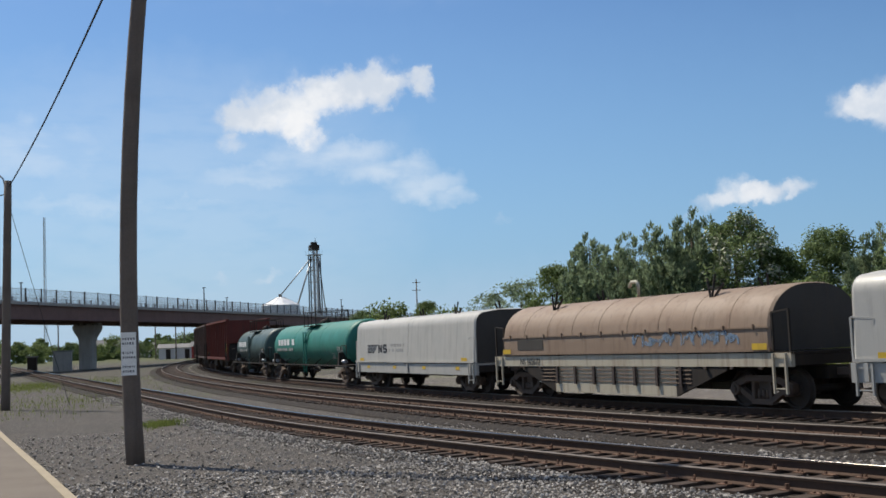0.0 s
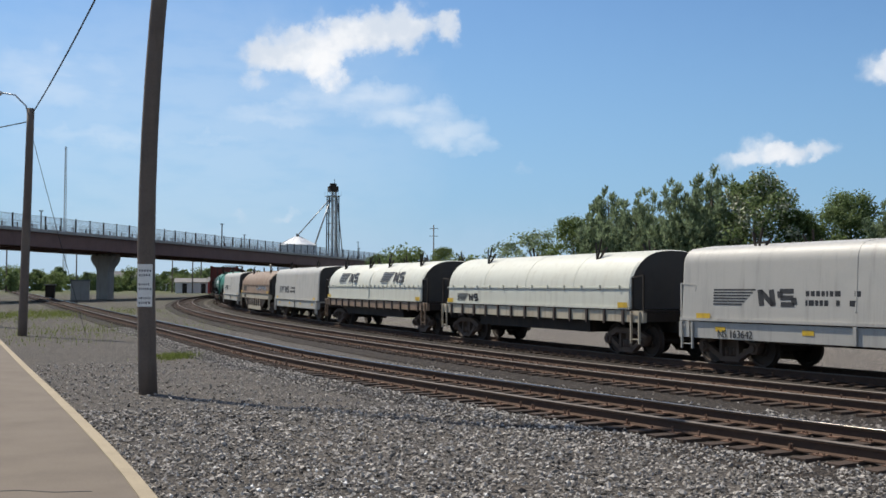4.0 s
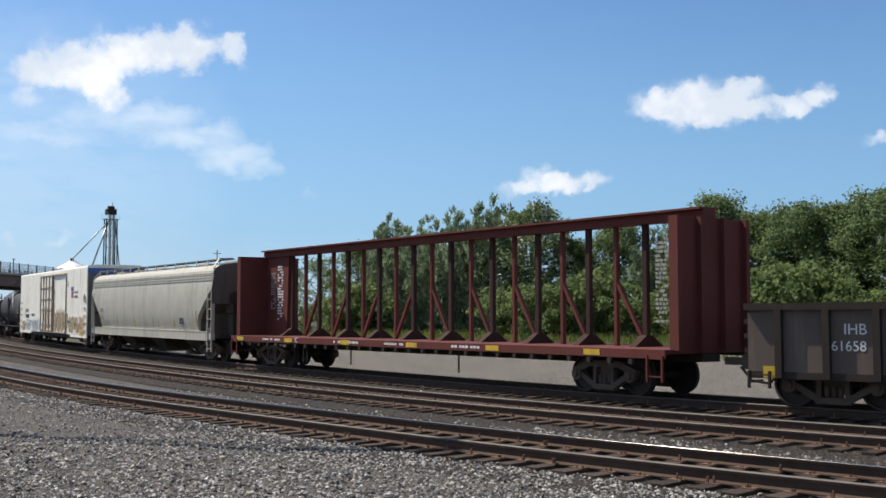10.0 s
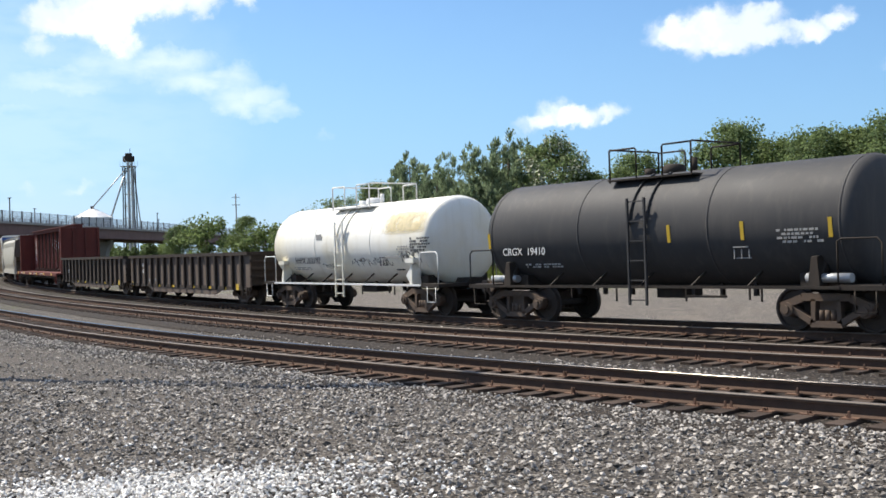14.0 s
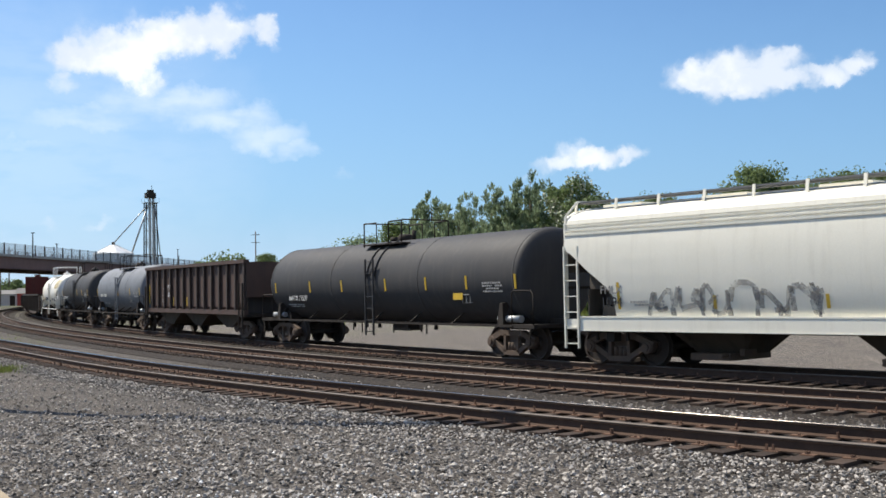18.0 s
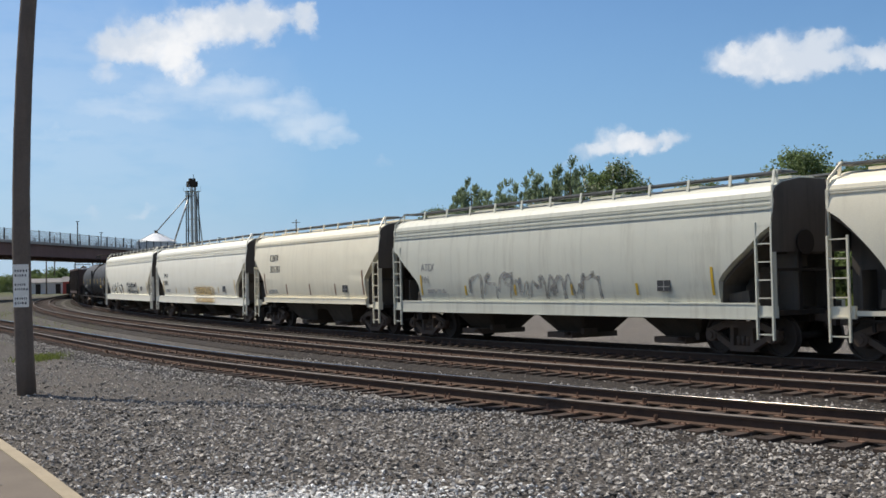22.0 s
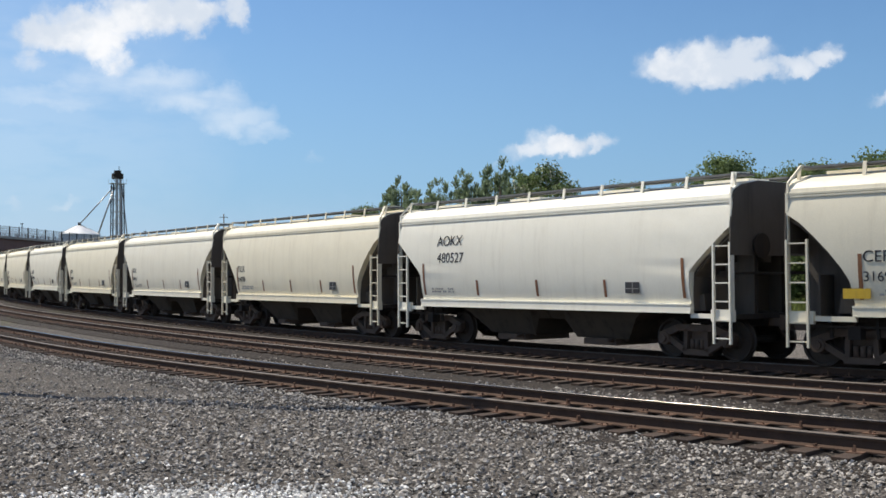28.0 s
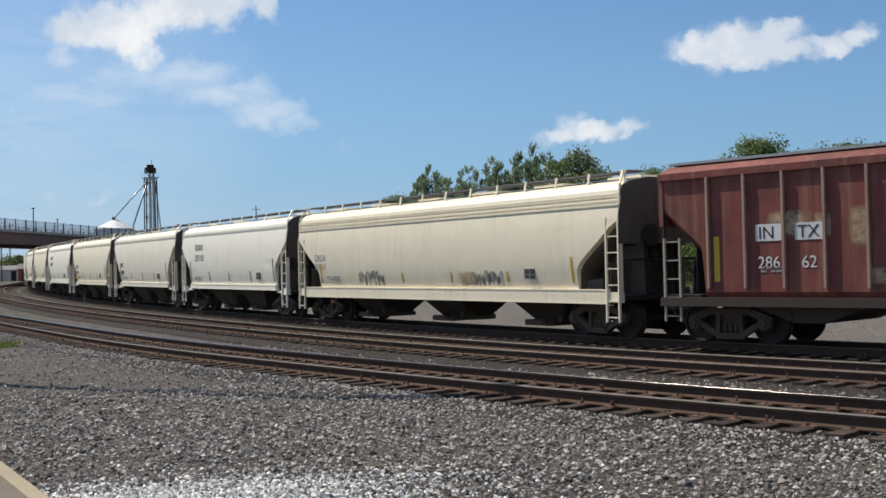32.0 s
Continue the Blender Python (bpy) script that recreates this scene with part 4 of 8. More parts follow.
def build_poles():
    p1, pts1 = pole("utility_pole", -5.79, 23.6, 16.0, (-0.054, 0.0), 0.195, 0.14, "bowed dark wooden utility pole with a white notice", bend=0.0078, n=15)
    bm = bmesh.new()
    box(bm, -0.15, 0.15, -0.006, 0.006, 1.72, 2.6)
    sg = part("notice", bm, "sign_white", p1, "white metal notice with worn black writing")
    sg.matrix_basis = pose(-0.06, -0.2, 0.38, 0, 0, 12)
    bm = bmesh.new()
    rng = random.Random(5)
    for row in range(8):
        x = -0.12
        z = 2.49 - row * 0.095
        if row in (2, 5):
            continue
        while x < 0.1:
            w = rng.uniform(0.02, 0.045)
            box(bm, x, min(x + w * 0.7, 0.125), -0.009, -0.0065, z - 0.045, z)
            x += w + 0.014
    part("writing", bm, "mark_black", sg)["kind"] = "stuff"
    p2, pts2 = pole("street_lamp_pole", -18.25, 49.8, 10.6, (0.02, 0.0), 0.205, 0.16, "dark wooden pole with a lamp on a curved arm")
    bm = bmesh.new()
    tube(bm, [(0.15, 0, 10.05), (0.0, 0, 10.7), (-0.5, 0, 11.2), (-1.1, 0, 11.3)], 0.035, 8)
    arm = part("lamp_arm", bm, "galvanised", p2)
    bm = bmesh.new()
    lathe(bm, [(-0.45, 0.03), (-0.40, 0.10), (-0.2, 0.17), (0.0, 0.17), (0.25, 0.11), (0.35, 0.04)], 14, (-1.4, 0, 11.28))
    part("lamp_head", bm, "glass_lamp", arm)
    bm = bmesh.new()
    tube(bm, [(-1.45, 0, 11.4), (-1.45, 0, 11.55)], 0.05, 8)
    part("light_sensor", bm, "frame_dark", arm)
    # cables
    def cable(name, a, b, sag, r=0.02):
        bm = bmesh.new()
        a, b = Vector(a), Vector(b)
        pts = [a.lerp(b, i / 16) - Vector((0, 0, sag * 4 * (i / 16) * (1 - i / 16))) for i in range(17)]
        tube(bm, pts, r, 6)
        return part(name, bm, "wire", p2)

    o = Vector((-18.25, 49.8, GROUND - 0.3))
    cable("cable", (0.3, 0, 10.4), Vector((-5.06, 23.6, 12.3)) - o, 0.35, 0.03)
    cable("cable", (0.1, 0, 10.0), (-36, 10, 8.2), 0.9, 0.025)
    cable("guy_wire", (0.2, 0, 9.7), (1.9, 3.0, 0.3), 0.1, 0.013)
    # slim signal post at the platform's end
    th = thing("platform_post", "slim grey steel post at the platform's edge", "post", m=pose(-23.5, 59.6, GROUND - 0.1))
    bm = bmesh.new()
    box(bm, -0.22, 0.22, -0.18, 0.18, 0, 4.9)
    part("shaft", bm, "galvanised", th)
    bm = bmesh.new()
    box(bm, -0.36, 0.36, -0.3, 0.3, 0.0, 0.35)
    part("foot", bm, "concrete", th)
    # distant poles, masts
    specs = [(-0.13, 320, 21.5, 0.22, 2), (-21.2, 260, 14, 0.2, 1), (-20.3, 300, 15, 0.2, 1), (-18.0, 280, 13, 0.2, 1), (-13.4, 260, 12, 0.16, 1), (-12.4, 240, 12, 0.16, 1),
             (-12.0, 330, 18, 0.2, 2), (-15.0, 300, 13, 0.16, 1), (1.6, 340, 11, 0.16, 1)]
    for az, dd, hh, r, arms in specs:
        a = radians(az)
        t = thing("distant_pole", "distant wooden power pole with cross arms", "pole", "distant poles", m=pose(dd * math.sin(a), dd * math.cos(a), GROUND))
        bm = bmesh.new()
        tube(bm, [(0, 0, 0), (0, 0, hh)], [r, r * 0.7], 8)
        part("shaft", bm, "pole_wood", t)
        for k in range(arms):
            bm = bmesh.new()
            bar(bm, (-1.2, 0, hh - 1.0 - 2.2 * k), (1.2, 0, hh - 1.0 - 2.2 * k), 0.16)
            part("cross_arm", bm, "pole_wood", t)
    a = radians(-18.63)
    mast = thing("radio_mast", "very tall thin lattice radio mast in the haze", "mast", m=pose(900 * math.sin(a), 900 * math.cos(a), GROUND))
    bm = bmesh.new()
    hgt, w = 114.0, 1.4
    for i in range(3):
        k = 2 * math.pi * i / 3
        bar(bm, (w * math.cos(k), w * math.sin(k), 0), (w * 0.5 * math.cos(k), w * 0.5 * math.sin(k), hgt), 0.28)
    for j in range(38):
        z = j * 3.0
        for i in range(3):
            k, k2 = 2 * math.pi * i / 3, 2 * math.pi * (i + 1) / 3
            q = 1 - 0.5 * z / hgt
            bar(bm, (w * q * math.cos(k), w * q * math.sin(k), z), (w * q * math.cos(k2), w * q * math.sin(k2), z + 3), 0.14)
    part("lattice", bm, "galvanised", mast)


def hut(name, label, x, y, rz, l, w, h, roof, mat="hut_wall", doors=1, flat=False):
    t = thing(name, label, "building", m=pose(x, y, GROUND + rise(x, y), 0, 0, rz))
    bm = bmesh.new()
    box(bm, -l / 2, l / 2, -w / 2, w / 2, -0.2, h)
    wall = part("wall", bm, mat, t)
    bm = bmesh.new()
    if flat:
        box(bm, -l / 2 - 0.15, l / 2 + 0.15, -w / 2 - 0.15, w / 2 + 0.15, h + 0.003, h + 0.18)
    else:
        loft(bm, [(-l / 2 - 0.3, [(-w / 2 - 0.3, h - 0.1), (w / 2 + 0.3, h - 0.1), (0, h + roof)]), (l / 2 + 0.3, [(-w / 2 - 0.3, h - 0.1), (w / 2 + 0.3, h - 0.1), (0, h + roof)])])
    part("roof", bm, "hut_roof", t)
    for i in range(doors):
        x0 = -l / 2 + l * (i + 0.5) / doors
        bm = bmesh.new()
        box(bm, x0 - 0.5, x0 + 0.5, -w / 2 - 0.05, -w / 2 - 0.003, 0.0, min(2.1, h - 0.3))
        part("door", bm, "frame_dark", t)
    return t


def polar(az, d):
    return d * math.sin(radians(az)), d * math.cos(radians(az))


def build_far_things():
    hut("equipment_cabin", "grey metal equipment cabin beside the bridge pier", *polar(-17.75, 152), 15, 2.3, 1.8, 2.5, 0, "concrete", 0, True)
    hut("signal_cabinet", "dark green trackside signal cabinet", *polar(-19.15, 165), 10, 1.2, 1.0, 1.9, 0, "frame_dark", 1, True)
    hut("low_shed", "low white shed with a dark roof far along the line", *polar(-12.3, 250), 10, 8, 5, 2.5, 0.8, "hut_wall", 2)
    hut("low_shed", "small white shed with a dark roof far along the line", *polar(-13.3, 350), 25, 10, 7, 3.0, 1.5, "hut_wall", 2)
    hut("red_shed", "small red shed beyond the curve", *polar(-11.3, 242), 0, 2.4, 3, 2.6, 1.0, "red_paint", 1)
    hut("white_house", "white house with a grey roof beyond the yard", *polar(-15.9, 380), 40, 12, 8, 4.0, 2.4, "hut_wall", 2)


# ---- plants ----
LEAF = {}


def crown_mesh(key, clumps, leaves, size, mat, seed, shape):
    """A crown of many small leaf quads gathered in clumps."""
    rng = np.random.RandomState(seed)
    cs, rs = shape(rng, clumps)
    idx = rng.randint(0, clumps, leaves)
    dirs = rng.normal(size=(leaves, 3))
    dirs /= np.linalg.norm(dirs, axis=1)[:, None]
    rad = rng.rand(leaves) ** 0.4
    p = cs[idx] + dirs * (rs[idx] * rad)[:, None] * np.array([1, 1, 1.5 if key.startswith("poplar") else 0.8])
    n = dirs + rng.normal(scale=0.7, size=(leaves, 3)) + np.array([0, 0, 0.5])
    n /= np.linalg.norm(n, axis=1)[:, None]
    t = np.cross(n, rng.normal(size=(leaves, 3)))
    t /= np.linalg.norm(t, axis=1)[:, None]
    slim = 0.32
    if key.startswith("poplar"):
        slim = 0.14
        t = np.array([0, 0, 1.0]) + 0.8 * dirs + rng.normal(scale=0.25, size=(leaves, 3))
        t /= np.linalg.norm(t, axis=1)[:, None]
        n = np.cross(t, rng.normal(size=(leaves, 3)))
        n /= np.linalg.norm(n, axis=1)[:, None]
    b = np.cross(n, t)
    s = size * rng.uniform(0.6, 1.3, leaves)[:, None]
    v = np.stack([p - t * s * 0.5, p + b * s * slim, p + t * s * 0.5, p - b * s * slim], 1).reshape(-1, 3)
    f = np.arange(leaves * 4).reshape(-1, 4)
    me = bpy.data.meshes.new("crown")
    me.from_pydata(v.tolist(), [], f.tolist())
    me.materials.append(M[mat])
    if key == "blossom":
        me.materials.append(M["blossom"])
        white = (rng.rand(clumps) < 0.45)[idx] & (rng.rand(leaves) < 0.6)
        me.polygons.foreach_set("material_index", white.astype(np.int32))
    LEAF[key] = me
    return cs


def round_shape(w, h0, h1):
    def f(rng, n):
        a, u, k = rng.rand(n) * 6.283, rng.rand(n), rng.rand(n) ** 0.5
        z = h0 + (h1 - h0) * u
        r = w * np.sin(np.pi * (0.12 + 0.83 * u)) ** 0.7 * k
        return np.stack([r * np.cos(a), r * np.sin(a), z], 1), rng.uniform(0.5, 1.2, n) * w * 0.26
    return f


def plume_shape(w, h0, h1, stems):
    """Many upright shoots that spread a little towards their tips, like young poplars."""
    def f(rng, n):
        k = rng.randint(0, stems, n)
        ang, rr = rng.rand(stems) * 6.283, np.sqrt(rng.rand(stems))
        top = (0.56 + 0.44 * rng.rand(stems)) * (1.0 - 0.22 * rr ** 2)
        u = rng.rand(n) ** 0.85
        z = h0 + (h1 - h0) * u * top[k]
        r = w * rr[k] * (0.55 + 0.45 * u)
        spread = (1 - u) * 0.45 + 0.17
        return np.stack([r * np.cos(ang[k]) + rng.normal(scale=spread, size=n), r * np.sin(ang[k]) + rng.normal(scale=spread, size=n), z], 1), 0.26 + 0.34 * (1 - u)
    return f


def trunk_mesh(cs, height, r, seed, limbs=9):
    rng = random.Random(seed)
    bm = bmesh.new()
    tube(bm, [(0, 0, -0.3), (0.08, 0.03, height * 0.35), (-0.05, 0.1, height * 0.7), (0, 0, height * 0.9)], [r, r * 0.8, r * 0.45, r * 0.12], 8)
    order = sorted(range(len(cs)), key=lambda i: rng.random())[:limbs]
    for i in order:
        c = Vector(cs[i])
        z0 = max(0.25 * height, min(c.z - 1.0, height * 0.75)) * rng.uniform(0.55, 0.9)
        a = Vector((0.03, 0.05, z0))
        tube(bm, [a, a.lerp(c, 0.5) + Vector((0, 0, 0.25)), c], [r * 0.32, r * 0.2, r * 0.06], 6)
    me = bpy.data.meshes.new("trunk")
    bm.to_mesh(me)
    bm.free()
    me.materials.append(M["bark"])
    return me


TREE_KINDS = {}


def tree_kind(key, height, mat, clumps, leaves, size, shape, seed, label):
    cs = crown_mesh(key, clumps, leaves, size, mat, seed, shape)
    TREE_KINDS[key] = (trunk_mesh(cs, height, height * 0.016 + 0.05, seed), LEAF[key], label, height)


def plant(key, x, y, height, rz, group="trees behind the train"):
    trunk, crown, label, h = TREE_KINDS[key]
    k = height / h
    t = thing("bush" if key.startswith("bush") else "tree", label, "bush" if key.startswith("bush") else "tree", group, m=Matrix.LocRotScale((x, y, GROUND - 0.05 + rise(x, y)), Euler((0, 0, rz)), (k, k, k)))
    part("trunk", trunk, None, t)
    part("crown", crown, None, t)
    return t


def build_plants():
    rng = random.Random(12)
    tree_kind("maple", 12, "leaf_a", 230, 25000, 0.26, round_shape(4.6, 1.2, 11.5), 1, "broad leafy green tree with a dense uneven crown")
    tree_kind("maple_b", 12, "leaf_c", 240, 25000, 0.25, round_shape(4.3, 0.8, 11.5), 2, "leafy bright green tree with an uneven crown")
    tree_kind("poplar", 12, "leaf_b", 1100, 27000, 0.42, plume_shape(3.4, 0.6, 11.9, 34), 3, "young poplar with upright feathery plumes of leaves")
    tree_kind("poplar_b", 12, "leaf_b", 1200, 27000, 0.42, plume_shape(4.0, 0.5, 11.9, 40), 4, "clump of upright young trees with feathery tops")
    tree_kind("sparse", 10, "leaf_b", 60, 2600, 0.36, round_shape(4.4, 3.2, 9.7), 5, "thin tree with bare pale branches and sparse leaves")
    tree_kind("wood", 12, "leaf_a", 60, 1100, 1.3, round_shape(4.6, 0.6, 11.5), 8, "far leafy tree at the edge of the woods")
    tree_kind("blossom", 12, "leaf_a", 200, 22000, 0.26, round_shape(4.4, 1.2, 11.5), 9, "leafy tree in white blossom")
    tree_kind("bush", 4, "leaf_c", 60, 3200, 0.3, round_shape(3.0, 0.0, 3.9), 6, "dense low green bush")
    # bearing, height angle of the top, distance, kind
    rows = [(5.3, 3.2, 112, "sparse"), (7.1, 3.9, 104, "maple_b"), (8.9, 5.6, 100, "poplar"), (10.4, 5.2, 96, "poplar_b"), (12.1, 5.9, 94, "poplar_b"), (14.1, 6.6, 92, "poplar"), (16.2, 6.0, 90, "blossom"),
            (18.2, 4.1, 90, "maple_b"), (20.6, 4.9, 92, "maple"), (23.0, 5.1, 88, "poplar_b"), (25.7, 6.2, 84, "maple"), (27.6, 5.3, 82, "maple_b"), (29.4, 5.7, 80, "maple"), (31.3, 5.6, 80, "maple_b"),
            (33.1, 6.2, 78, "maple"), (35.4, 5.7, 76, "maple_b"), (37.6, 4.9, 76, "maple"), (39.5, 4.4, 80, "sparse"), (41.5, 6.3, 70, "sparse"), (43.2, 6.7, 66, "maple"), (45.2, 6.9, 64, "maple_b"),
            (47.4, 6.8, 62, "maple"), (49.8, 6.6, 60, "maple"), (52.5, 6.6, 58, "maple_b"), (56, 7, 55, "maple"), (60, 7, 52, "maple_b")]
    for az, el, d, key in rows:
        h = d * math.tan(radians(el)) + 1.88 - GROUND
        plant(key, *polar(az, d), h - rise(d, 0), rng.uniform(0, 6.28))
    for i in range(64):
        az = 4.5 + i * 0.85
        d = 88 - 0.55 * (az - 5) + rng.uniform(-5, 5) + (14 if az < 14 else 0)
        plant("bush", *polar(az, d), rng.uniform(2.6, 5.2), rng.uniform(0, 6.28), "bushes behind the train")
    for az, el, d, key in ((-1.6, 1.9, 190, "bush"), (0.4, 2.0, 180, "maple_b"), (1.4, 1.5, 175, "bush"), (2.6, 1.2, 170, "bush"), (3.6, 2.3, 150, "sparse"), (-3.0, 1.6, 200, "maple")):
        plant(key, *polar(az, d), d * math.tan(radians(el)) + 2.1, rng.uniform(0, 6.28))
    # far woods under the bridge
    for i in range(110):
        az = -25 + i * 0.2 + rng.uniform(-0.2, 0.2)
        d = rng.uniform(255, 420)
        plant(rng.choice(("wood", "wood", "bush")), *polar(az, d), rng.uniform(3.6, 7.2) * (d / 350), rng.uniform(0, 6.28), "far woods")
    # weeds
    def blades(name, label, count, place, size, seed):
        r = random.Random(seed)
        verts, faces = [], []
        for _ in range(count):
            x, y, k = place(r)
            a, hh = r.uniform(0, 6.28), size * r.uniform(0.4, 1.2) * k
            dx, dy = 0.012 * math.cos(a) * (1 + size * 4), 0.012 * math.sin(a) * (1 + size * 4)
            lx, ly = r.uniform(-0.4, 0.4) * hh, r.uniform(-0.4, 0.4) * hh
            b = len(verts)
            g = GROUND + rise(x, y)
            verts += [(x - dx, y - dy, g - 0.03), (x + dx, y + dy, g - 0.03), (x + lx, y + ly, g + hh)]
            faces.append((b, b + 1, b + 2))
        me = bpy.data.meshes.new(name)
        me.from_pydata(verts, [], faces)
        me.materials.append(M["grass"])
        tagged(part(name, me, None), label, "grass", kind="stuff")

    blades("weed_patch", "small tuft of yellow-green weeds in the gravel", 900, lambda r: (-8.2 + r.gauss(0, 0.4), 36 + r.gauss(0, 0.8), 1), 0.11, 21)
    blades("grass_strip", "yellow-green grass growing beside the platform", 6000, lambda r: (-29 + r.gauss(0, 3.2), 82 + r.gauss(0, 9), 1), 0.16, 22)
    blades("weeds", "thin dry weeds scattered in the gravel", 1300, lambda r: (-17 + r.gauss(0, 2.5), 56 + r.gauss(0, 8), 1), 0.14, 23)
    blades("meadow_edge", "tall grass at the foot of the trees", 14000, lambda r: polar(*((lambda z: (z, 78 - 0.5 * (z - 5) + (12 if z < 14 else 0) + r.gauss(0, 5)))(r.uniform(3, 60)))) + (1,), 0.8, 24)

# ---- freight cars: local +x is the way they roll, +y the side that faces the platform, z from the rail ----
SHARED = {}


def shared(key, make, mat):
    if key not in SHARED:
        bm = bmesh.new()
        make(bm)
        me = bpy.data.meshes.new(key)
        bm.to_mesh(me)
        bm.free()
        me.materials.append(M[mat])
        SHARED[key] = me
    return SHARED[key]


def put(name, me, parent, m=None, label=""):
    ob = part(name, me, None, parent, label)
    if m is not None:
        ob.matrix_basis = m
    return ob


def _bolster(bm):
    box(bm, -0.22, 0.22, -0.95, 0.95, 0.42, 0.72)
    tube(bm, [(0, 0, 0.7), (0, 0, 0.86)], 0.3, 12)


def _side_frame(bm):
    # an arched casting with two windows
    for a, b, h in (((-1.05, 0, 0.52), (-0.55, 0, 0.70), 0.16), ((-0.55, 0, 0.72), (0.55, 0, 0.72), 0.15), ((0.55, 0, 0.70), (1.05, 0, 0.52), 0.16),
                    ((-0.85, 0, 0.50), (-0.32, 0, 0.20), 0.13), ((0.85, 0, 0.50), (0.32, 0, 0.20), 0.13), ((-0.36, 0, 0.17), (0.36, 0, 0.17), 0.13),
                    ((-0.30, 0, 0.20), (-0.28, 0, 0.68), 0.10), ((0.30, 0, 0.20), (0.28, 0, 0.68), 0.10)):
        bar(bm, a, b, 0.16, h)
    for x in (-0.89, 0.89):
        tube(bm, [(x, -0.12, 0.46), (x, 0.14, 0.46)], 0.15, 12)
        tube(bm, [(x, 0.14, 0.46), (x, 0.19, 0.46)], 0.09, 8)
    for x in (-0.14, 0.0, 0.14):
        tube(bm, [(x, 0.0, 0.24), (x, 0.0, 0.46)], 0.06, 8)


def _wheelset(bm):
    tube(bm, [(0, -0.85, 0.457), (0, 0.85, 0.457)], 0.09, 10)
    for s in (-1, 1):
        def wh(r, y):
            return [(r * math.cos(2 * math.pi * j / 28), y, 0.457 + r * math.sin(2 * math.pi * j / 28)) for j in range(28)]
        rows = [(0.16, 0.66), (0.17, 0.70), (0.38, 0.73), (0.40, 0.69), (0.49, 0.69), (0.49, 0.715), (0.457, 0.735), (0.45, 0.83), (0.40, 0.83), (0.385, 0.77), (0.2, 0.78), (0.17, 0.86), (0.10, 0.86)]
        rings = [[bm.verts.new(p) for p in wh(r, s * y)] for r, y in rows]
        for a, b in zip(rings, rings[1:]):
            for j in range(28):
                f = bm.faces.new((a[j], a[(j + 1) % 28], b[(j + 1) % 28], b[j]))
        bm.faces.new(rings[0])
        bm.faces.new(rings[-1])
    bmesh.ops.recalc_face_normals(bm, faces=bm.faces)


def _coupler(bm):
    box(bm, 0.0, 0.62, -0.09, 0.09, 0.78, 0.95)
    box(bm, 0.55, 0.82, -0.17, 0.1, 0.70, 1.03)
    tube(bm, [(0.1, 0.35, 0.72), (0.4, 0.36, 0.42), (0.8, 0.2, 0.45)], 0.028, 6)


def truck(car, x):
    t = put("truck", shared("bolster", _bolster, "steel"), car, pose(x, 0, 0))
    sf = shared("side_frame", _side_frame, "steel")
    for s in (1, -1):
        put("side_frame", sf, t, pose(0, s * 1.0, 0, 0, 0, 0 if s > 0 else 180))
    ws = shared("wheelset", _wheelset, "wheel")
    for d in (-0.89, 0.89):
        put("wheelset", ws, t, pose(d, 0, 0))


def running_gear(car, length, centres):
    for s in (1, -1):
        truck(car, s * centres)
        put("coupler", shared("coupler", _coupler, "steel"), car, pose(s * (length / 2 - 0.85), 0, 0, 0, 0, 0 if s > 0 else 180))


def ladder(car, x, y, z0, z1, mat, width=0.42, rungs=None, name="ladder"):
    bm = bmesh.new()
    for d in (-width / 2, width / 2):
        bar(bm, (x + d, y, z0), (x + d, y, z1), 0.045, 0.06)
    n = rungs or max(2, int((z1 - z0) / 0.36))
    for i in range(n):
        z = z0 + 0.12 + (z1 - z0 - 0.2) * i / max(1, n - 1)
        bar(bm, (x - width / 2, y, z), (x + width / 2, y, z), 0.028)
    return part(name, bm, mat, car)


def bars_of_writing(car, x, y, z, rows, width, height, mat, seed, name="stencilled_data", dash=0.12):
    """Small writing too fine to read, as bars."""
    rng = random.Random(seed)
    bm = bmesh.new()
    for i in range(rows):
        zz, xx = z - i * height * 1.6, x
        while xx > x - width:
            w = dash * rng.uniform(0.4, 1.4)
            if rng.random() < 0.82:
                box(bm, xx - w, xx, on(y, zz - height / 2), on(y, zz - height / 2) + 0.003, zz - height, zz)
            xx -= w + dash * 0.3
    ob = part(name, bm, mat, car)
    ob["kind"] = "stuff"
    return ob


def scrawl(car, x, y, z, width, height, mat, seed, letters=6, thick=0.09):
    """Spray-painted tag: quick strokes with no words in them."""
    rng = random.Random(seed)
    bm = bmesh.new()
    for i in range(letters):
        cx = x - width * (i + 0.5) / letters
        w = width / letters * 0.46
        pts = [(cx + w, z + height * rng.uniform(0, 0.4)), (cx + w * rng.uniform(0.3, 1), z + height * rng.uniform(0.7, 1))]
        pts += [(cx + w * rng.uniform(-1.2, 1.2), z + height * rng.uniform(0.0, 1.0)) for _ in range(3 + i % 3)]
        pts += [(cx - w, z + height * rng.uniform(0.5, 1)), (cx - w * rng.uniform(0.4, 1.3), z)]
        soft = [pts[0]]
        for (ax, az), (bx, bz) in zip(pts, pts[1:]):
            soft += [(ax * 0.75 + bx * 0.25, az * 0.75 + bz * 0.25), (ax * 0.25 + bx * 0.75, az * 0.25 + bz * 0.75)]
        pts = soft + [pts[-1]]
        for (ax, az), (bx, bz) in zip(pts, pts[1:]):
            bar(bm, (ax, on(y, az) + rng.uniform(0, 0.003), az), (bx, on(y, bz), bz), thick * rng.uniform(0.6, 1.25), 0.003, up=(0, 1, 0))
    ob = part("graffiti", bm, mat, car)
    ob["kind"] = "stuff"
    return ob


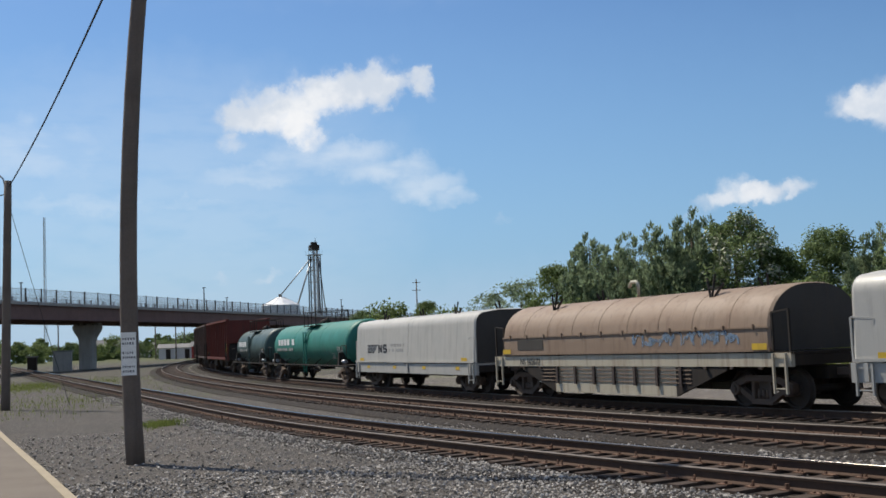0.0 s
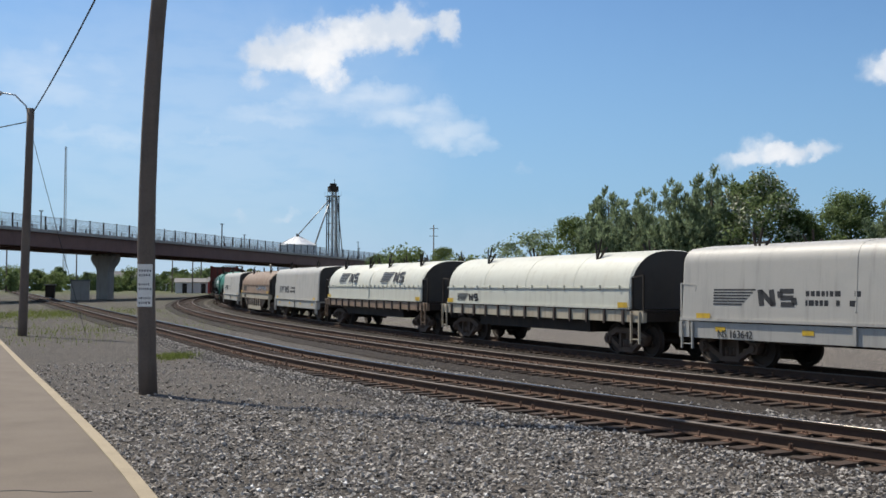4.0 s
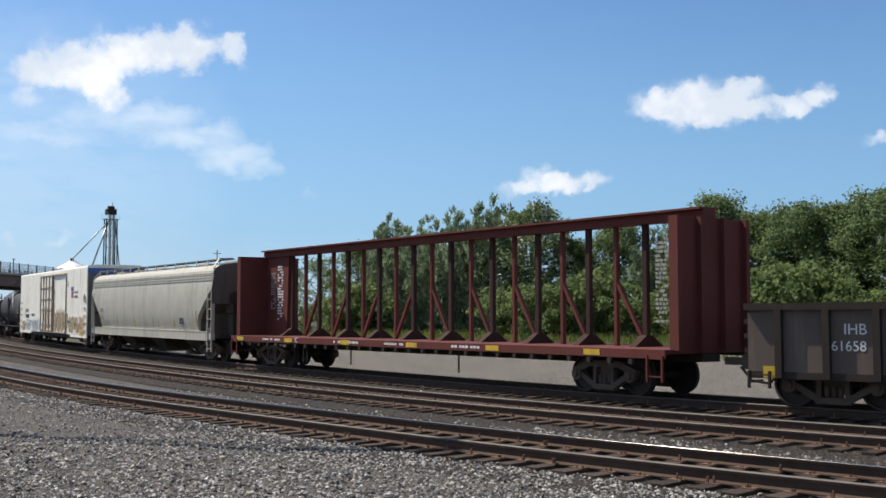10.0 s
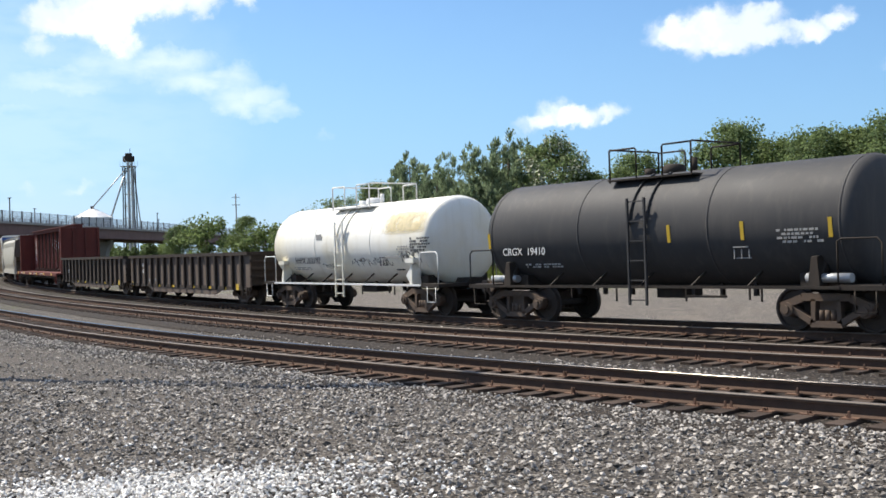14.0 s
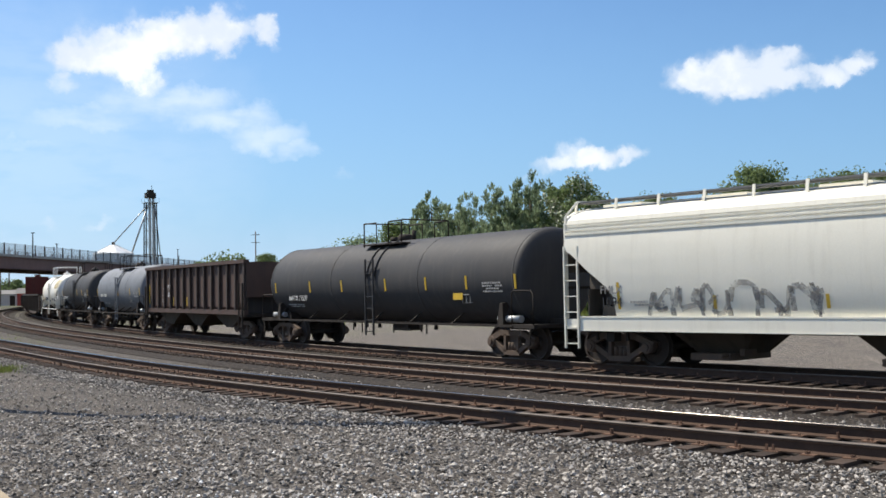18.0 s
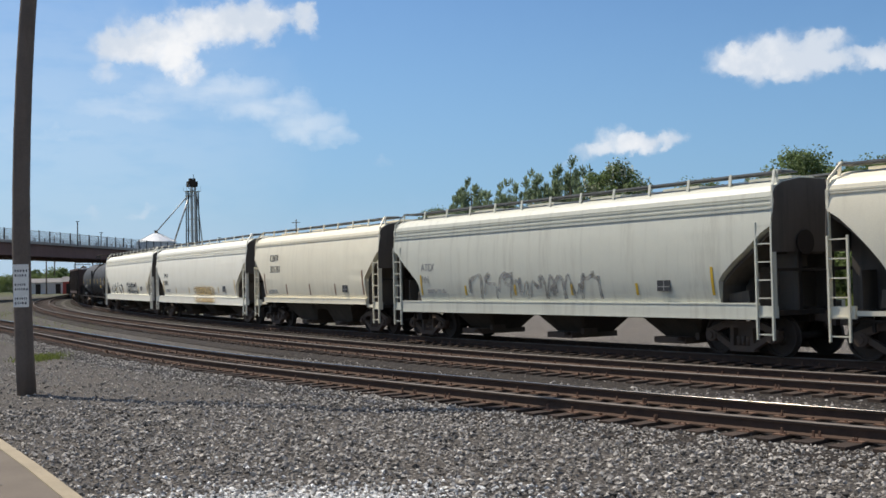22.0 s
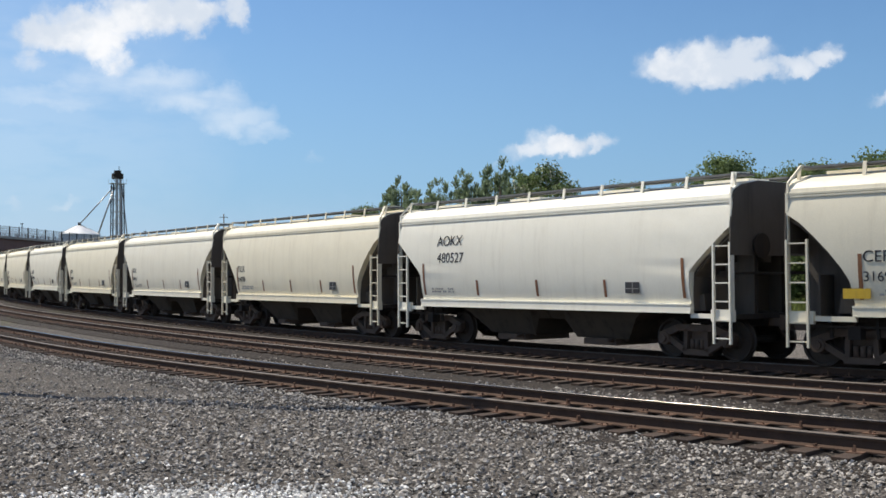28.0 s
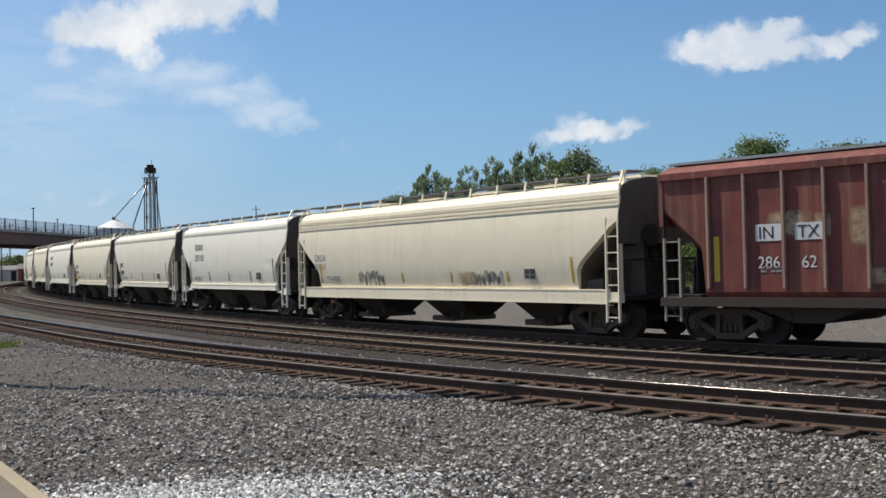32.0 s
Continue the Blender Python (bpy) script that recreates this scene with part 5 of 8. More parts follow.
def plate_mark(car, x, y, z, w, h, mat, name="panel_mark", label=""):
    bm = bmesh.new()
    box(bm, x - w, x, y, y + 0.004, z, z + h)
    return part(name, bm, mat, car, label)


def car_thing(name, label, m=None):
    return thing(name, label, "railway car", "cars of the freight train")


SIDE = [(1.22, 1.44), (1.46, 1.50), (1.76, 1.545), (2.1, 1.57), (2.45, 1.575), (2.78, 1.565), (3.06, 1.54), (3.3, 1.505), (3.50, 1.465)]


def side_at(z):
    for (za, wa), (zb, wb) in zip(SIDE, SIDE[1:]):
        if z <= zb:
            return wa + (wb - wa) * max(0.0, z - za) / (zb - za)
    return SIDE[-1][1]


def painted(z):
    return side_at(z) + 0.008


def hopper_ring(zb):
    """Cross section of a covered hopper from height zb up; the bulged side keeps its own curve."""
    right = []
    for i in range(13):
        z = zb + (3.50 - zb) * i / 12
        right.append((side_at(z), z))
    right += [(1.49, 3.55), (1.465, 3.66), (1.37, 3.78), (1.15, 3.89), (0.55, 4.00)]
    return right + [(-w, z) for w, z in right[::-1]]


# the side's lower corner at each end: metres in from the end, height of the edge
CUTS = {"square": [(0.02, 2.95), (0.14, 2.86), (0.45, 2.60), (0.8, 2.30), (1.02, 2.10), (1.12, 1.98), (1.145, 1.6), (1.15, 1.22)],
        "round": [(0.02, 3.14), (0.3, 2.96), (0.62, 2.66), (0.92, 2.34), (1.16, 2.04), (1.32, 1.78), (1.38, 1.5), (1.40, 1.22)],
        "wide": [(0.02, 2.92), (0.3, 2.76), (0.75, 2.40), (1.15, 2.12), (1.45, 1.88), (1.58, 1.72), (1.60, 1.45), (1.61, 1.22)]}


def covered_hopper(name, label, length, mat, bays, marks=None, seed=1, cut_shape="square"):
    """Covered hopper: bulged sides cut away at the ends, bays below, roof walk, ladders."""
    car = car_thing(name, label)
    half = length / 2 - 0.55
    curve = CUTS[cut_shape]
    cut = curve[-1][0]
    bm = bmesh.new()
    inner = half - cut
    xs = [(half - d, zb) for d, zb in curve]
    secs = [(-x, hopper_ring(zb)) for x, zb in xs]
    n = 6
    secs += [(-inner + 2 * inner * i / n, hopper_ring(1.22)) for i in range(1, n)]
    secs += [(x, hopper_ring(zb)) for x, zb in xs[::-1]]
    loft(bm, secs)
    body = part("body", bm, mat, car)
    # eave strip and side sill
    for z in (3.50, 3.555) if bays < 3 else (3.29, 3.39, 3.50):
        for s in (1, -1):
            bm = bmesh.new()
            bar(bm, (-half + 0.03, s * (side_at(z) + 0.005), z), (half - 0.03, s * (side_at(z) + 0.005), z), 0.05, 0.04)
            part("eave_rail", bm, mat, car)
    for s in (1, -1):
        bm = bmesh.new()
        end = half - (cut - 0.03 if bays < 3 else 0.5)
        low, high = (1.06, 1.27) if bays < 3 else (0.86, 1.22)
        channel = [(1.40, low), (1.538, low), (1.538, low + 0.03), (1.53, low + 0.03), (1.53, high - 0.03), (1.542, high - 0.03), (1.542, high + 0.005), (1.40, high + 0.005)]
        loft(bm, [(x, [(s * y, z) for y, z in channel]) for x in (-end, end)])
        part("side_sill", bm, mat, car)
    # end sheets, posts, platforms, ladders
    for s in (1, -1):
        # end sheet and slope sheet take the end colour with shade in it
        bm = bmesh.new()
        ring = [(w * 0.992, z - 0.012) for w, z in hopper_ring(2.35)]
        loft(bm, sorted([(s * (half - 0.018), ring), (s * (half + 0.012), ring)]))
        part("end_sheet", bm, "end_shade_grime", car)
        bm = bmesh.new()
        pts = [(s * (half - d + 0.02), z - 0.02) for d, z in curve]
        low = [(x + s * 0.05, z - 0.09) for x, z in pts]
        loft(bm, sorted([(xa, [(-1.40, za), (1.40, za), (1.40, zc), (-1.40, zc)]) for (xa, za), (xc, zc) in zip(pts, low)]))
        part("slope_sheet", bm, "end_shade_grime", car)
        # near post in body paint, far post in the shaded end colour
        for y, mt in ((1.47, mat), (-1.47, "end_shade_grime")):
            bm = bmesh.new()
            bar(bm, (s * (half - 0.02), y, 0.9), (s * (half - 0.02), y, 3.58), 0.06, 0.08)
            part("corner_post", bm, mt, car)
        for y in (-0.55, 0.55):
            bm = bmesh.new()
            bar(bm, (s * (half - 0.12), y, 1.0), (s * (half - 0.12), y, 2.6), 0.1)
            part("end_post", bm, "frame_dark", car)
        bm = bmesh.new()
        bar(bm, (s * (half - 0.05), -1.45, 1.95), (s * (half - 0.05), 1.45, 1.95), 0.06)
        part("end_brace", bm, "frame_dark", car)
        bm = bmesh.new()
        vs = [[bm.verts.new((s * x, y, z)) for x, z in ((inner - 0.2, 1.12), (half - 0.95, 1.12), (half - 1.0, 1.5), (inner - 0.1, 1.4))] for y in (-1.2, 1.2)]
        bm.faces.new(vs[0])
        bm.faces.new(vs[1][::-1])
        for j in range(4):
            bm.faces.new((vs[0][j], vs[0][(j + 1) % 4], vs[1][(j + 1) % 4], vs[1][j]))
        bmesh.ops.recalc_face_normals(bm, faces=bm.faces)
        part("shear_plate", bm, "end_shade_grime", car)
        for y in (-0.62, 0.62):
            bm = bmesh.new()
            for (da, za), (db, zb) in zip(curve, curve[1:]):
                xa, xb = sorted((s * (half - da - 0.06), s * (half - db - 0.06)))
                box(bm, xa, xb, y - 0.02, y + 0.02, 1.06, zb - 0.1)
            part("web_plate", bm, "end_shade_grime", car)
        bm = bmesh.new()
        box(bm, min(s * (half - 0.85), s * half), max(s * (half - 0.85), s * half), -1.40, 1.40, 0.95, 1.06)
        part("end_platform", bm, "frame_dark", car)
        bm = bmesh.new()
        box(bm, min(s * (half - 0.56), s * (half + 0.02)), max(s * (half - 0.56), s * (half + 0.02)), 1.41, 1.52, 0.90, 1.16)
        part("side_step_sill", bm, mat, car)
        ladder(car, s * (half - 0.24), 1.54, 0.42, 2.62 if bays < 3 else 3.0, mat, 0.44)
        # added plate that closes the open end, coloured for the shade inside
        pieces("end_web", [(min(s * (half - 0.62), s * (half - 0.58)), max(s * (half - 0.62), s * (half - 0.58)), -1.3, 1.3, 1.07, 1.9)], "end_shade_grime", car)
        bm = bmesh.new()
        box(bm, min(s * (half - 0.55), s * (half - cut - 0.02)), max(s * (half - 0.55), s * (half - cut - 0.02)), 1.38, 1.46, 0.96, 1.06)
        part("jacking_pad", bm, mat, car)
        bm = bmesh.new()
        bar(bm, (s * (half - 0.03), 1.50, 3.2), (s * (half - 0.03), 1.45, 3.78), 0.05)
        bar(bm, (s * (half - 0.03), 1.45, 3.78), (s * (half - 0.2), 1.18, 4.14), 0.05)
        bar(bm, (s * (half - 0.2), 1.18, 4.14), (s * (half - 0.2), 0.6, 4.16), 0.045)
        part("roof_grab", bm, mat, car)
    bm = bmesh.new()
    tube(bm, [(-half - 0.06, 0.55, 2.55), (-half - 0.10, 0.55, 2.55)], 0.28, 16)
    part("brake_wheel", bm, "frame_dark", car)
    # underframe, bays
    bm = bmesh.new()
    box(bm, -half + 0.1, half - 0.1, -0.28, 0.28, 0.78, 1.10)
    part("centre_sill", bm, "frame_dark", car)
    span = 2 * inner / bays
    for i in range(bays):
        cx = -inner + span * (i + 0.5)
        bm = bmesh.new()
        hi = 1.21
        if bays < 3:
            side = 1 if cx > 0 else -1
            rows = [(0.02, 0.82, 1.0), (0.5, 0.80, 1.0), (0.78, 0.36, 0.85), (2.55, 0.36, 0.85), (3.1, 0.90, 1.2), (3.35, 1.04, 1.3), (inner, 1.12, 1.34)]
            rows = sorted((side * x, z, y) for x, z, y in rows)
            gate = side * 1.66
        else:
            w = span * 0.25
            rows = [(cx - w * 1.4, 1.14, 1.36), (cx - w, 0.9, 0.95), (cx - w * 0.55, 0.34, 0.5), (cx + w * 0.55, 0.34, 0.5), (cx + w, 0.9, 0.95), (cx + w * 1.4, 1.14, 1.36)]
            gate = cx
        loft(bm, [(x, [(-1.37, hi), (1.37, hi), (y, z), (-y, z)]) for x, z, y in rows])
        bay = part("bay", bm, "bay_shade_grime", car)
        bm = bmesh.new()
        box(bm, gate - 0.55, gate + 0.55, -0.7, 0.95, 0.2, 0.355)
        tube(bm, [(gate - 0.45, 0.95, 0.33), (gate - 0.45, 1.2, 0.33)], 0.05, 8)
        box(bm, gate - 0.75, gate - 0.62, 0.2, 0.7, 0.3, 0.46)
        part("outlet_gate", bm, "steel", bay)
    # brake gear hung beside the front truck
    bm = bmesh.new()
    tube(bm, [(half - 1.9, 1.0, 0.98), (half - 0.9, 1.0, 0.98)], 0.13, 10)
    bar(bm, (half - 2.0, 1.25, 0.85), (half - 0.4, 1.3, 0.85), 0.05)
    for x in (half - 1.75, half - 1.3, half - 0.8):
        bar(bm, (x, 1.2, 0.62), (x, 1.25, 1.1), 0.06)
    box(bm, half - 1.45, half - 1.2, 1.1, 1.35, 0.6, 0.86)
    part("brake_gear", bm, "frame_dark", car)
    # roof walk and hatches
    n = int(length / 1.4)
    for y in (0.85, -0.85):
        bm = bmesh.new()
        box(bm, -half + 0.05, half - 0.05, y - 0.27, y + 0.27, 4.10, 4.14)
        part("roof_walk", bm, "walk_grating", car)
    for i in range(n + 1):
        x = -half + 0.15 + (2 * half - 0.3) * i / n
        for y in (0.85, -0.85):
            bm = bmesh.new()
            bar(bm, (x, y + 0.30 * (1 if y > 0 else -1), 4.15), (x, y + 0.35 * (1 if y > 0 else -1), 3.86), 0.075, 0.03)
            part("walk_bracket", bm, mat, car)
    for i in range(4 if bays < 3 else 6):
        x = (-half + 1.0) + (2 * half - 2.0) * i / (3 if bays < 3 else 5)
        pieces("hatch", [(x - 0.62, x + 0.62, -0.38, 0.38, 3.99, 4.08)], mat, car)
    running_gear(car, length, half - 1.35)
    # markings on the side
    for i in range(5 if bays < 3 else 6):
        x = (inner - 0.15) - (2 * inner - 0.3) * i / (4 if bays < 3 else 5)
        tall = i in (0, 4 if bays < 3 else 5)
        z1 = (2.3 if tall else 1.82) if bays < 3 else (2.05 if tall else 1.7)
        bm = bmesh.new()
        for k in range(4):
            za, zb = 1.4 + (z1 - 1.4) * k / 4, 1.4 + (z1 - 1.4) * (k + 1) / 4
            bar(bm, (x, side_at(za) + 0.006, za), (x, side_at(zb) + 0.006, zb), 0.08, 0.008, up=(0, 1, 0))
        part("reflector_strip", bm, "strip_brown" if bays < 3 else "safety_yellow", car)
    px = -inner * (0.62 if bays < 3 else 0.70)
    plate_mark(car, px, 1.545, 1.5, 0.44, 0.26, "mark_black", "consolidated_panel")
    pieces("panel_line", [(px - 0.24, px - 0.22, 1.549, 1.553, 1.5, 1.76), (px - 0.44, px, 1.549, 1.553, 1.6, 1.615)], "mark_faded", car)
    bars_of_writing(car, inner - 0.5, painted, 1.6, 2, 1.0, 0.05, "mark_faded", seed, dash=0.07)
    for args in marks or ():
        lettering(args[0], args[1], args[2], car, half + args[3], max(side_at(args[4]), side_at(args[4] + args[1] * 0.7)) + 0.004, args[4], slant=args[5] if len(args) > 5 else 0.0)
    return car


def ribbed_hopper(name, label, length, mat, marks, top=4.0, slope=True, seed=1, post_mat=None, roof=False, posts=13, steep=2.0, low=2.6):
    """High-sided car with vertical side posts and sloped ends."""
    car = car_thing(name, label)
    half = length / 2 - 0.6
    inner = half - steep
    bm = bmesh.new()
    w = 1.52
    base = 1.02 if roof else 1.25
    ring = lambda zb: [(w - 0.1, zb), (w, zb + 0.15), (w, top), (w - 0.09, top), (w - 0.09, zb + 0.9 if slope else zb + 0.3), (-w + 0.09, zb + 0.9 if slope else zb + 0.3), (-w + 0.09, top), (-w, top), (-w, zb + 0.15), (-w + 0.1, zb)]
    if roof:
        inner = half - 1.16
        ends = [(half, ring(low)), (half - 0.1, ring(low - 0.08)), (half - 1.08, ring(low - 0.95)), (inner, ring(base))]
        loft(bm, [(-x, r) for x, r in ends] + ends[::-1])
    else:
        loft(bm, [(-half, ring(low)), (-half + 0.1, ring(low - 0.05)), (-inner, ring(base)), (inner, ring(base)), (half - 0.1, ring(low - 0.05)), (half, ring(low))])
    part("body", bm, mat, car)
    for x in (-half + 0.02, half - 0.02):
        pieces("end_wall", [(x - 0.05, x + 0.05, -w - 0.02, w + 0.02, low - 0.3, top + 0.03)], mat, car)
    for s in (1, -1):
        for x in (s * (half - 0.75), s * (half - 1.5)):
            pieces("web_plate", [(x - 0.03, x + 0.03, -1.4, 1.4, 1.12, 1.25 + (abs(x) - inner) / (half - inner) * (low - 1.25))] if abs(x) > inner + 0.2 else [], "end_dark", car)
        deep = 0.85 if roof else 0.16
        pieces("end_bulkhead", [(min(s * (half - deep), s * (half - deep - 0.04)), max(s * (half - deep), s * (half - deep - 0.04)), -1.42, 1.42, 1.12, low - (0.75 if roof else 0.0))], "end_dark", car)
    n = posts
    for i in range(n):
        x = -half + 0.1 + (2 * half - 0.2) * i / (n - 1) if not roof else half - 1.28 - 0.925 * i
        if abs(x) > half:
            continue
        zb = 1.25 if abs(x) < inner else 1.25 + (abs(x) - inner) / (half - inner) * (low - 1.25)
        for s in (1, -1):
            bm = bmesh.new()
            k, d = (0.028, 0.09) if roof else (0.06, 0.12)
            box(bm, x - k, x + k, min(s * w, s * (w + d)), max(s * w, s * (w + d)), zb if abs(x) < half - 0.5 else 1.0, top - 0.02)
            part("side_post", bm, post_mat or mat, car)
    if roof:
        bm = bmesh.new()
        ring = [(w + 0.05, top + 0.134), (1.2, top + 0.30), (0.5, top + 0.38), (-0.5, top + 0.38), (-1.2, top + 0.30), (-w - 0.05, top + 0.134)]
        loft(bm, [(-half, ring), (half, ring)])
        part("roof", bm, mat, car)
        for y in (0.95, -0.95):
            bm = bmesh.new()
            box(bm, -half + 0.05, half - 0.05, y - 0.27, y + 0.27, top + 0.34, top + 0.40)
            part("roof_walk", bm, "galvanised", car)
        for s in (1, -1):
            bm = bmesh.new()
            box(bm, min(s * (half + 0.05), s * (half + 0.07)), max(s * (half + 0.05), s * (half + 0.07)), -w, w, 2.95, top)
            part("end_sheet", bm, "end_shade_grime", car)
    for s in (1, -1):
        pieces("top_chord", [(-half - 0.03, half + 0.03, min(s * (w - 0.1), s * (w + (0.07 if roof else 0.15))), max(s * (w - 0.1), s * (w + (0.07 if roof else 0.15))), top - 0.02, top + 0.13)], mat, car)
        pieces("side_sill", [(-half, half, min(s * (w - 0.05), s * (w + 0.1)), max(s * (w - 0.05), s * (w + 0.1)), base - 0.17, base + 0.03)], "frame_brown" if roof else mat, car)
    bm = bmesh.new()
    box(bm, -half + 0.1, half - 0.1, -0.3, 0.3, 0.8, 1.15)
    for s in (1, -1):
        box(bm, min(s * half, s * (half - 1.0)), max(s * half, s * (half - 1.0)), -1.5, 1.5, 0.98, 1.1)
    part("underframe", bm, "frame_dark", car)
    for i in range(3):
        cx = -inner + 2 * inner * (i + 0.5) / 3
        k = inner / 3
        bm = bmesh.new()
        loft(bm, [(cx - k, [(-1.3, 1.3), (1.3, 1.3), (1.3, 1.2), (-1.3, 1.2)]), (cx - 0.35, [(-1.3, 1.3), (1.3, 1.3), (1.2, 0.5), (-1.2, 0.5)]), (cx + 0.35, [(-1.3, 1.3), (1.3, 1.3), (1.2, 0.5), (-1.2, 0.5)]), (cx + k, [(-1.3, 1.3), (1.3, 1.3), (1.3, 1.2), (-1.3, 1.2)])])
        part("bay", bm, "bay_shade_grime", car)
    for s in (1, -1):
        ladder(car, s * (half - 0.3), w + (0.02 if roof else 0.17), 0.5, 2.4, "frame_light" if roof else "frame_dark")
        if roof:
            bm = bmesh.new()
            bar(bm, (s * (half - 0.05), w - 0.02, 1.0), (s * (half - 0.05), w - 0.02, low), 0.06)
            part("corner_post", bm, "end_dark", car)
    running_gear(car, length, half - 1.45)
    plate_mark(car, half - (1.4 if roof else 0.25), w + 0.005, 1.4 if roof else 1.5, 0.14, 1.0, "safety_yellow", "yellow_strip")
    for x in ((-half * 0.35,) if roof else (half - 4.3, half - 6.4, -half + 1.2)):
        plate_mark(car, x, w + 0.005, 1.42, 0.12, 0.42 if x > -half + 2 else 0.9, "safety_yellow", "yellow_strip")
    for text, size, mt, dx, z in marks:
        lettering(text, size, mt, car, half - dx, w + 0.006, z)
    bars_of_writing(car, half - 2.55, w + 0.006, 1.72, 2, 0.5, 0.05, "mark_faded", seed, dash=0.1)
    return car


def tank_car(name, label, length, mat, marks=(), seed=1, radius=1.37, fittings="frame_dark", panel=True, low=0.88, strips=()):
    """Tank with dished ends on stub sills: fittings and walk on top, ladder and safety rails."""
    car = car_thing(name, label)
    half = length / 2 - 0.75
    tank = half - 0.45
    zc = low + radius
    bm = bmesh.new()
    prof = []
    for i in range(7):
        a = math.pi / 2 * i / 6
        prof.append((-tank + 0.4 - 0.30 * math.cos(a), max(0.02, radius * math.sin(a) ** 0.36)))
    n = 6
    for i in range(1, n):
        prof.append((-tank + 0.4 + (2 * tank - 0.8) * i / n, radius))
    prof += [(-x, r) for x, r in prof[6::-1]]
    lathe(bm, prof, 40, (0, 0, zc))
    part("tank", bm, mat, car)
    for x in (-tank + 0.45, -tank * 0.35, tank * 0.35, tank - 0.45):
        bm = bmesh.new()
        lathe(bm, [(-0.025, radius - 0.01), (-0.025, radius + 0.008), (0.025, radius + 0.008), (0.025, radius - 0.01)], 40, (x, 0, zc))
        part("weld_band", bm, mat, car)
    for dx in (-0.26, 0.26):
        pts = [(dx, (radius + 0.03) * math.cos(a), zc + (radius + 0.03) * math.sin(a)) for a in [math.pi / 2 - 0.3 + -k * 0.13 for k in range(0, 10)]]
        bm = bmesh.new()
        tube(bm, pts, 0.028, 6)
        part("ladder_strap", bm, mat, car)
    ladder(car, 0, radius + 0.06, 0.5, zc + 0.75, mat, 0.52)
    # dome, platform and rail on top
    zt = zc + radius
    bm = bmesh.new()
    tube(bm, [(0, 0, zt - 0.1), (0, 0, zt + 0.15), (0, 0, zt + 0.2)], [0.27, 0.27, 0.18], 16)
    part("manway", bm, fittings, car)
    for x, y, h, r in ((0.75, 0, 0.14, 0.14), (-0.7, 0.1, 0.3, 0.07)):
        bm = bmesh.new()
        tube(bm, [(x, y, zt - 0.05), (x, y, zt + h)], r, 12)
        part("valve_cap", bm, fittings, car)
    bm = bmesh.new()
    for y in (-0.75, 0.75):
        box(bm, -1.3, 1.3, y - 0.2, y + 0.2, zt - 0.16, zt - 0.12)
    part("top_platform", bm, fittings, car)
    for x in (-1.25, 1.25):
        bm = bmesh.new()
        tube(bm, [(x, -0.92, zt - 0.2), (x, -0.92, zt + 0.6), (x, -0.88, zt + 0.62), (x, 0.88, zt + 0.62), (x, 0.92, zt + 0.6), (x, 0.92, zt - 0.2)], 0.024, 6)
        part("safety_rail", bm, fittings, car)
        for y in (-0.92, 0.92):
            k = 0.4 if x > 0 else -0.4
            bm = bmesh.new()
            tube(bm, [(x, y, zt + 0.6), (k * 1.1, y, zt + 0.6), (k, y, zt + 0.56), (k, y, zt - 0.2)], 0.024, 6)
            part("safety_rail", bm, fittings, car)
    # saddles, sills, side rails
    for s in (1, -1):
        bm = bmesh.new()
        x = s * (half - 1.5)
        white = fittings == "mark_white"
        rail_mat = mat if white else "frame_dark"
        k = 0.07 if white else 0.13
        loft(bm, [(x - k, [(1.05, 0.96), (1.40, 0.96), (1.40, 1.02), (1.05, 1.5)]), (x - k * 0.5, [(1.05, 0.96), (1.40, 0.96), (1.36, 1.56), (1.05, 1.6)]), (x + k * 0.5, [(1.05, 0.96), (1.40, 0.96), (1.36, 1.56), (1.05, 1.6)]), (x + k, [(1.05, 0.96), (1.40, 0.96), (1.40, 1.02), (1.05, 1.5)])])
        part("saddle", bm, rail_mat, car)
        if white:
            pieces("saddle_cap", [(x - 0.22, x + 0.22, 1.1, 1.44, 1.60, 1.73)], mat, car)
        else:
            bm = bmesh.new()
            tube(bm, [(x - s * 0.25, 1.22, 1.12), (x + s * 0.75, 1.22, 1.12)], 0.1, 10)
            part("reservoir", bm, "galvanised", car)
        pieces("bolster_beam", [(x - 0.5, x + 0.5, -1.1, 1.1, 0.92, 1.22)], "frame_dark", car)
        bm = bmesh.new()
        box(bm, min(s * half, s * (half - 2.6)), max(s * half, s * (half - 2.6)), -0.3, 0.3, 0.78, 1.12)
        box(bm, min(s * (half + 0.05), s * (half - 1.0)), max(s * (half + 0.05), s * (half - 1.0)), -1.42, 1.42, 0.88, 0.98)
        part("stub_sill", bm, "frame_dark", car)
        rail_mat = fittings if fittings == "mark_white" else "frame_dark"
        for y in (-1.4, 1.4):
            bm = bmesh.new()
            tube(bm, [(s * (half - 0.95), y, 0.96), (s * (half - 0.95), y, 1.85), (s * (half - 0.85), y, 1.9), (s * (half - 0.1), y, 1.9), (s * half, y, 1.8), (s * half, y, 0.96)], 0.021, 6)
            part("end_rail", bm, rail_mat, car)
            bm = bmesh.new()
            tube(bm, [(s * (half - 0.15), y, 0.95), (s * (half - 0.15), y, 0.44), (s * (half - 0.6), y, 0.44), (s * (half - 0.6), y, 0.95)], 0.02, 6)
            part("step", bm, rail_mat, car)
    bm = bmesh.new()
    for y in (-1.42, 1.42):
        bar(bm, (-half + 0.9, y, 0.93), (half - 0.9, y, 0.93), 0.06)
    part("side_rail", bm, fittings if fittings == "mark_white" else "frame_dark", car)
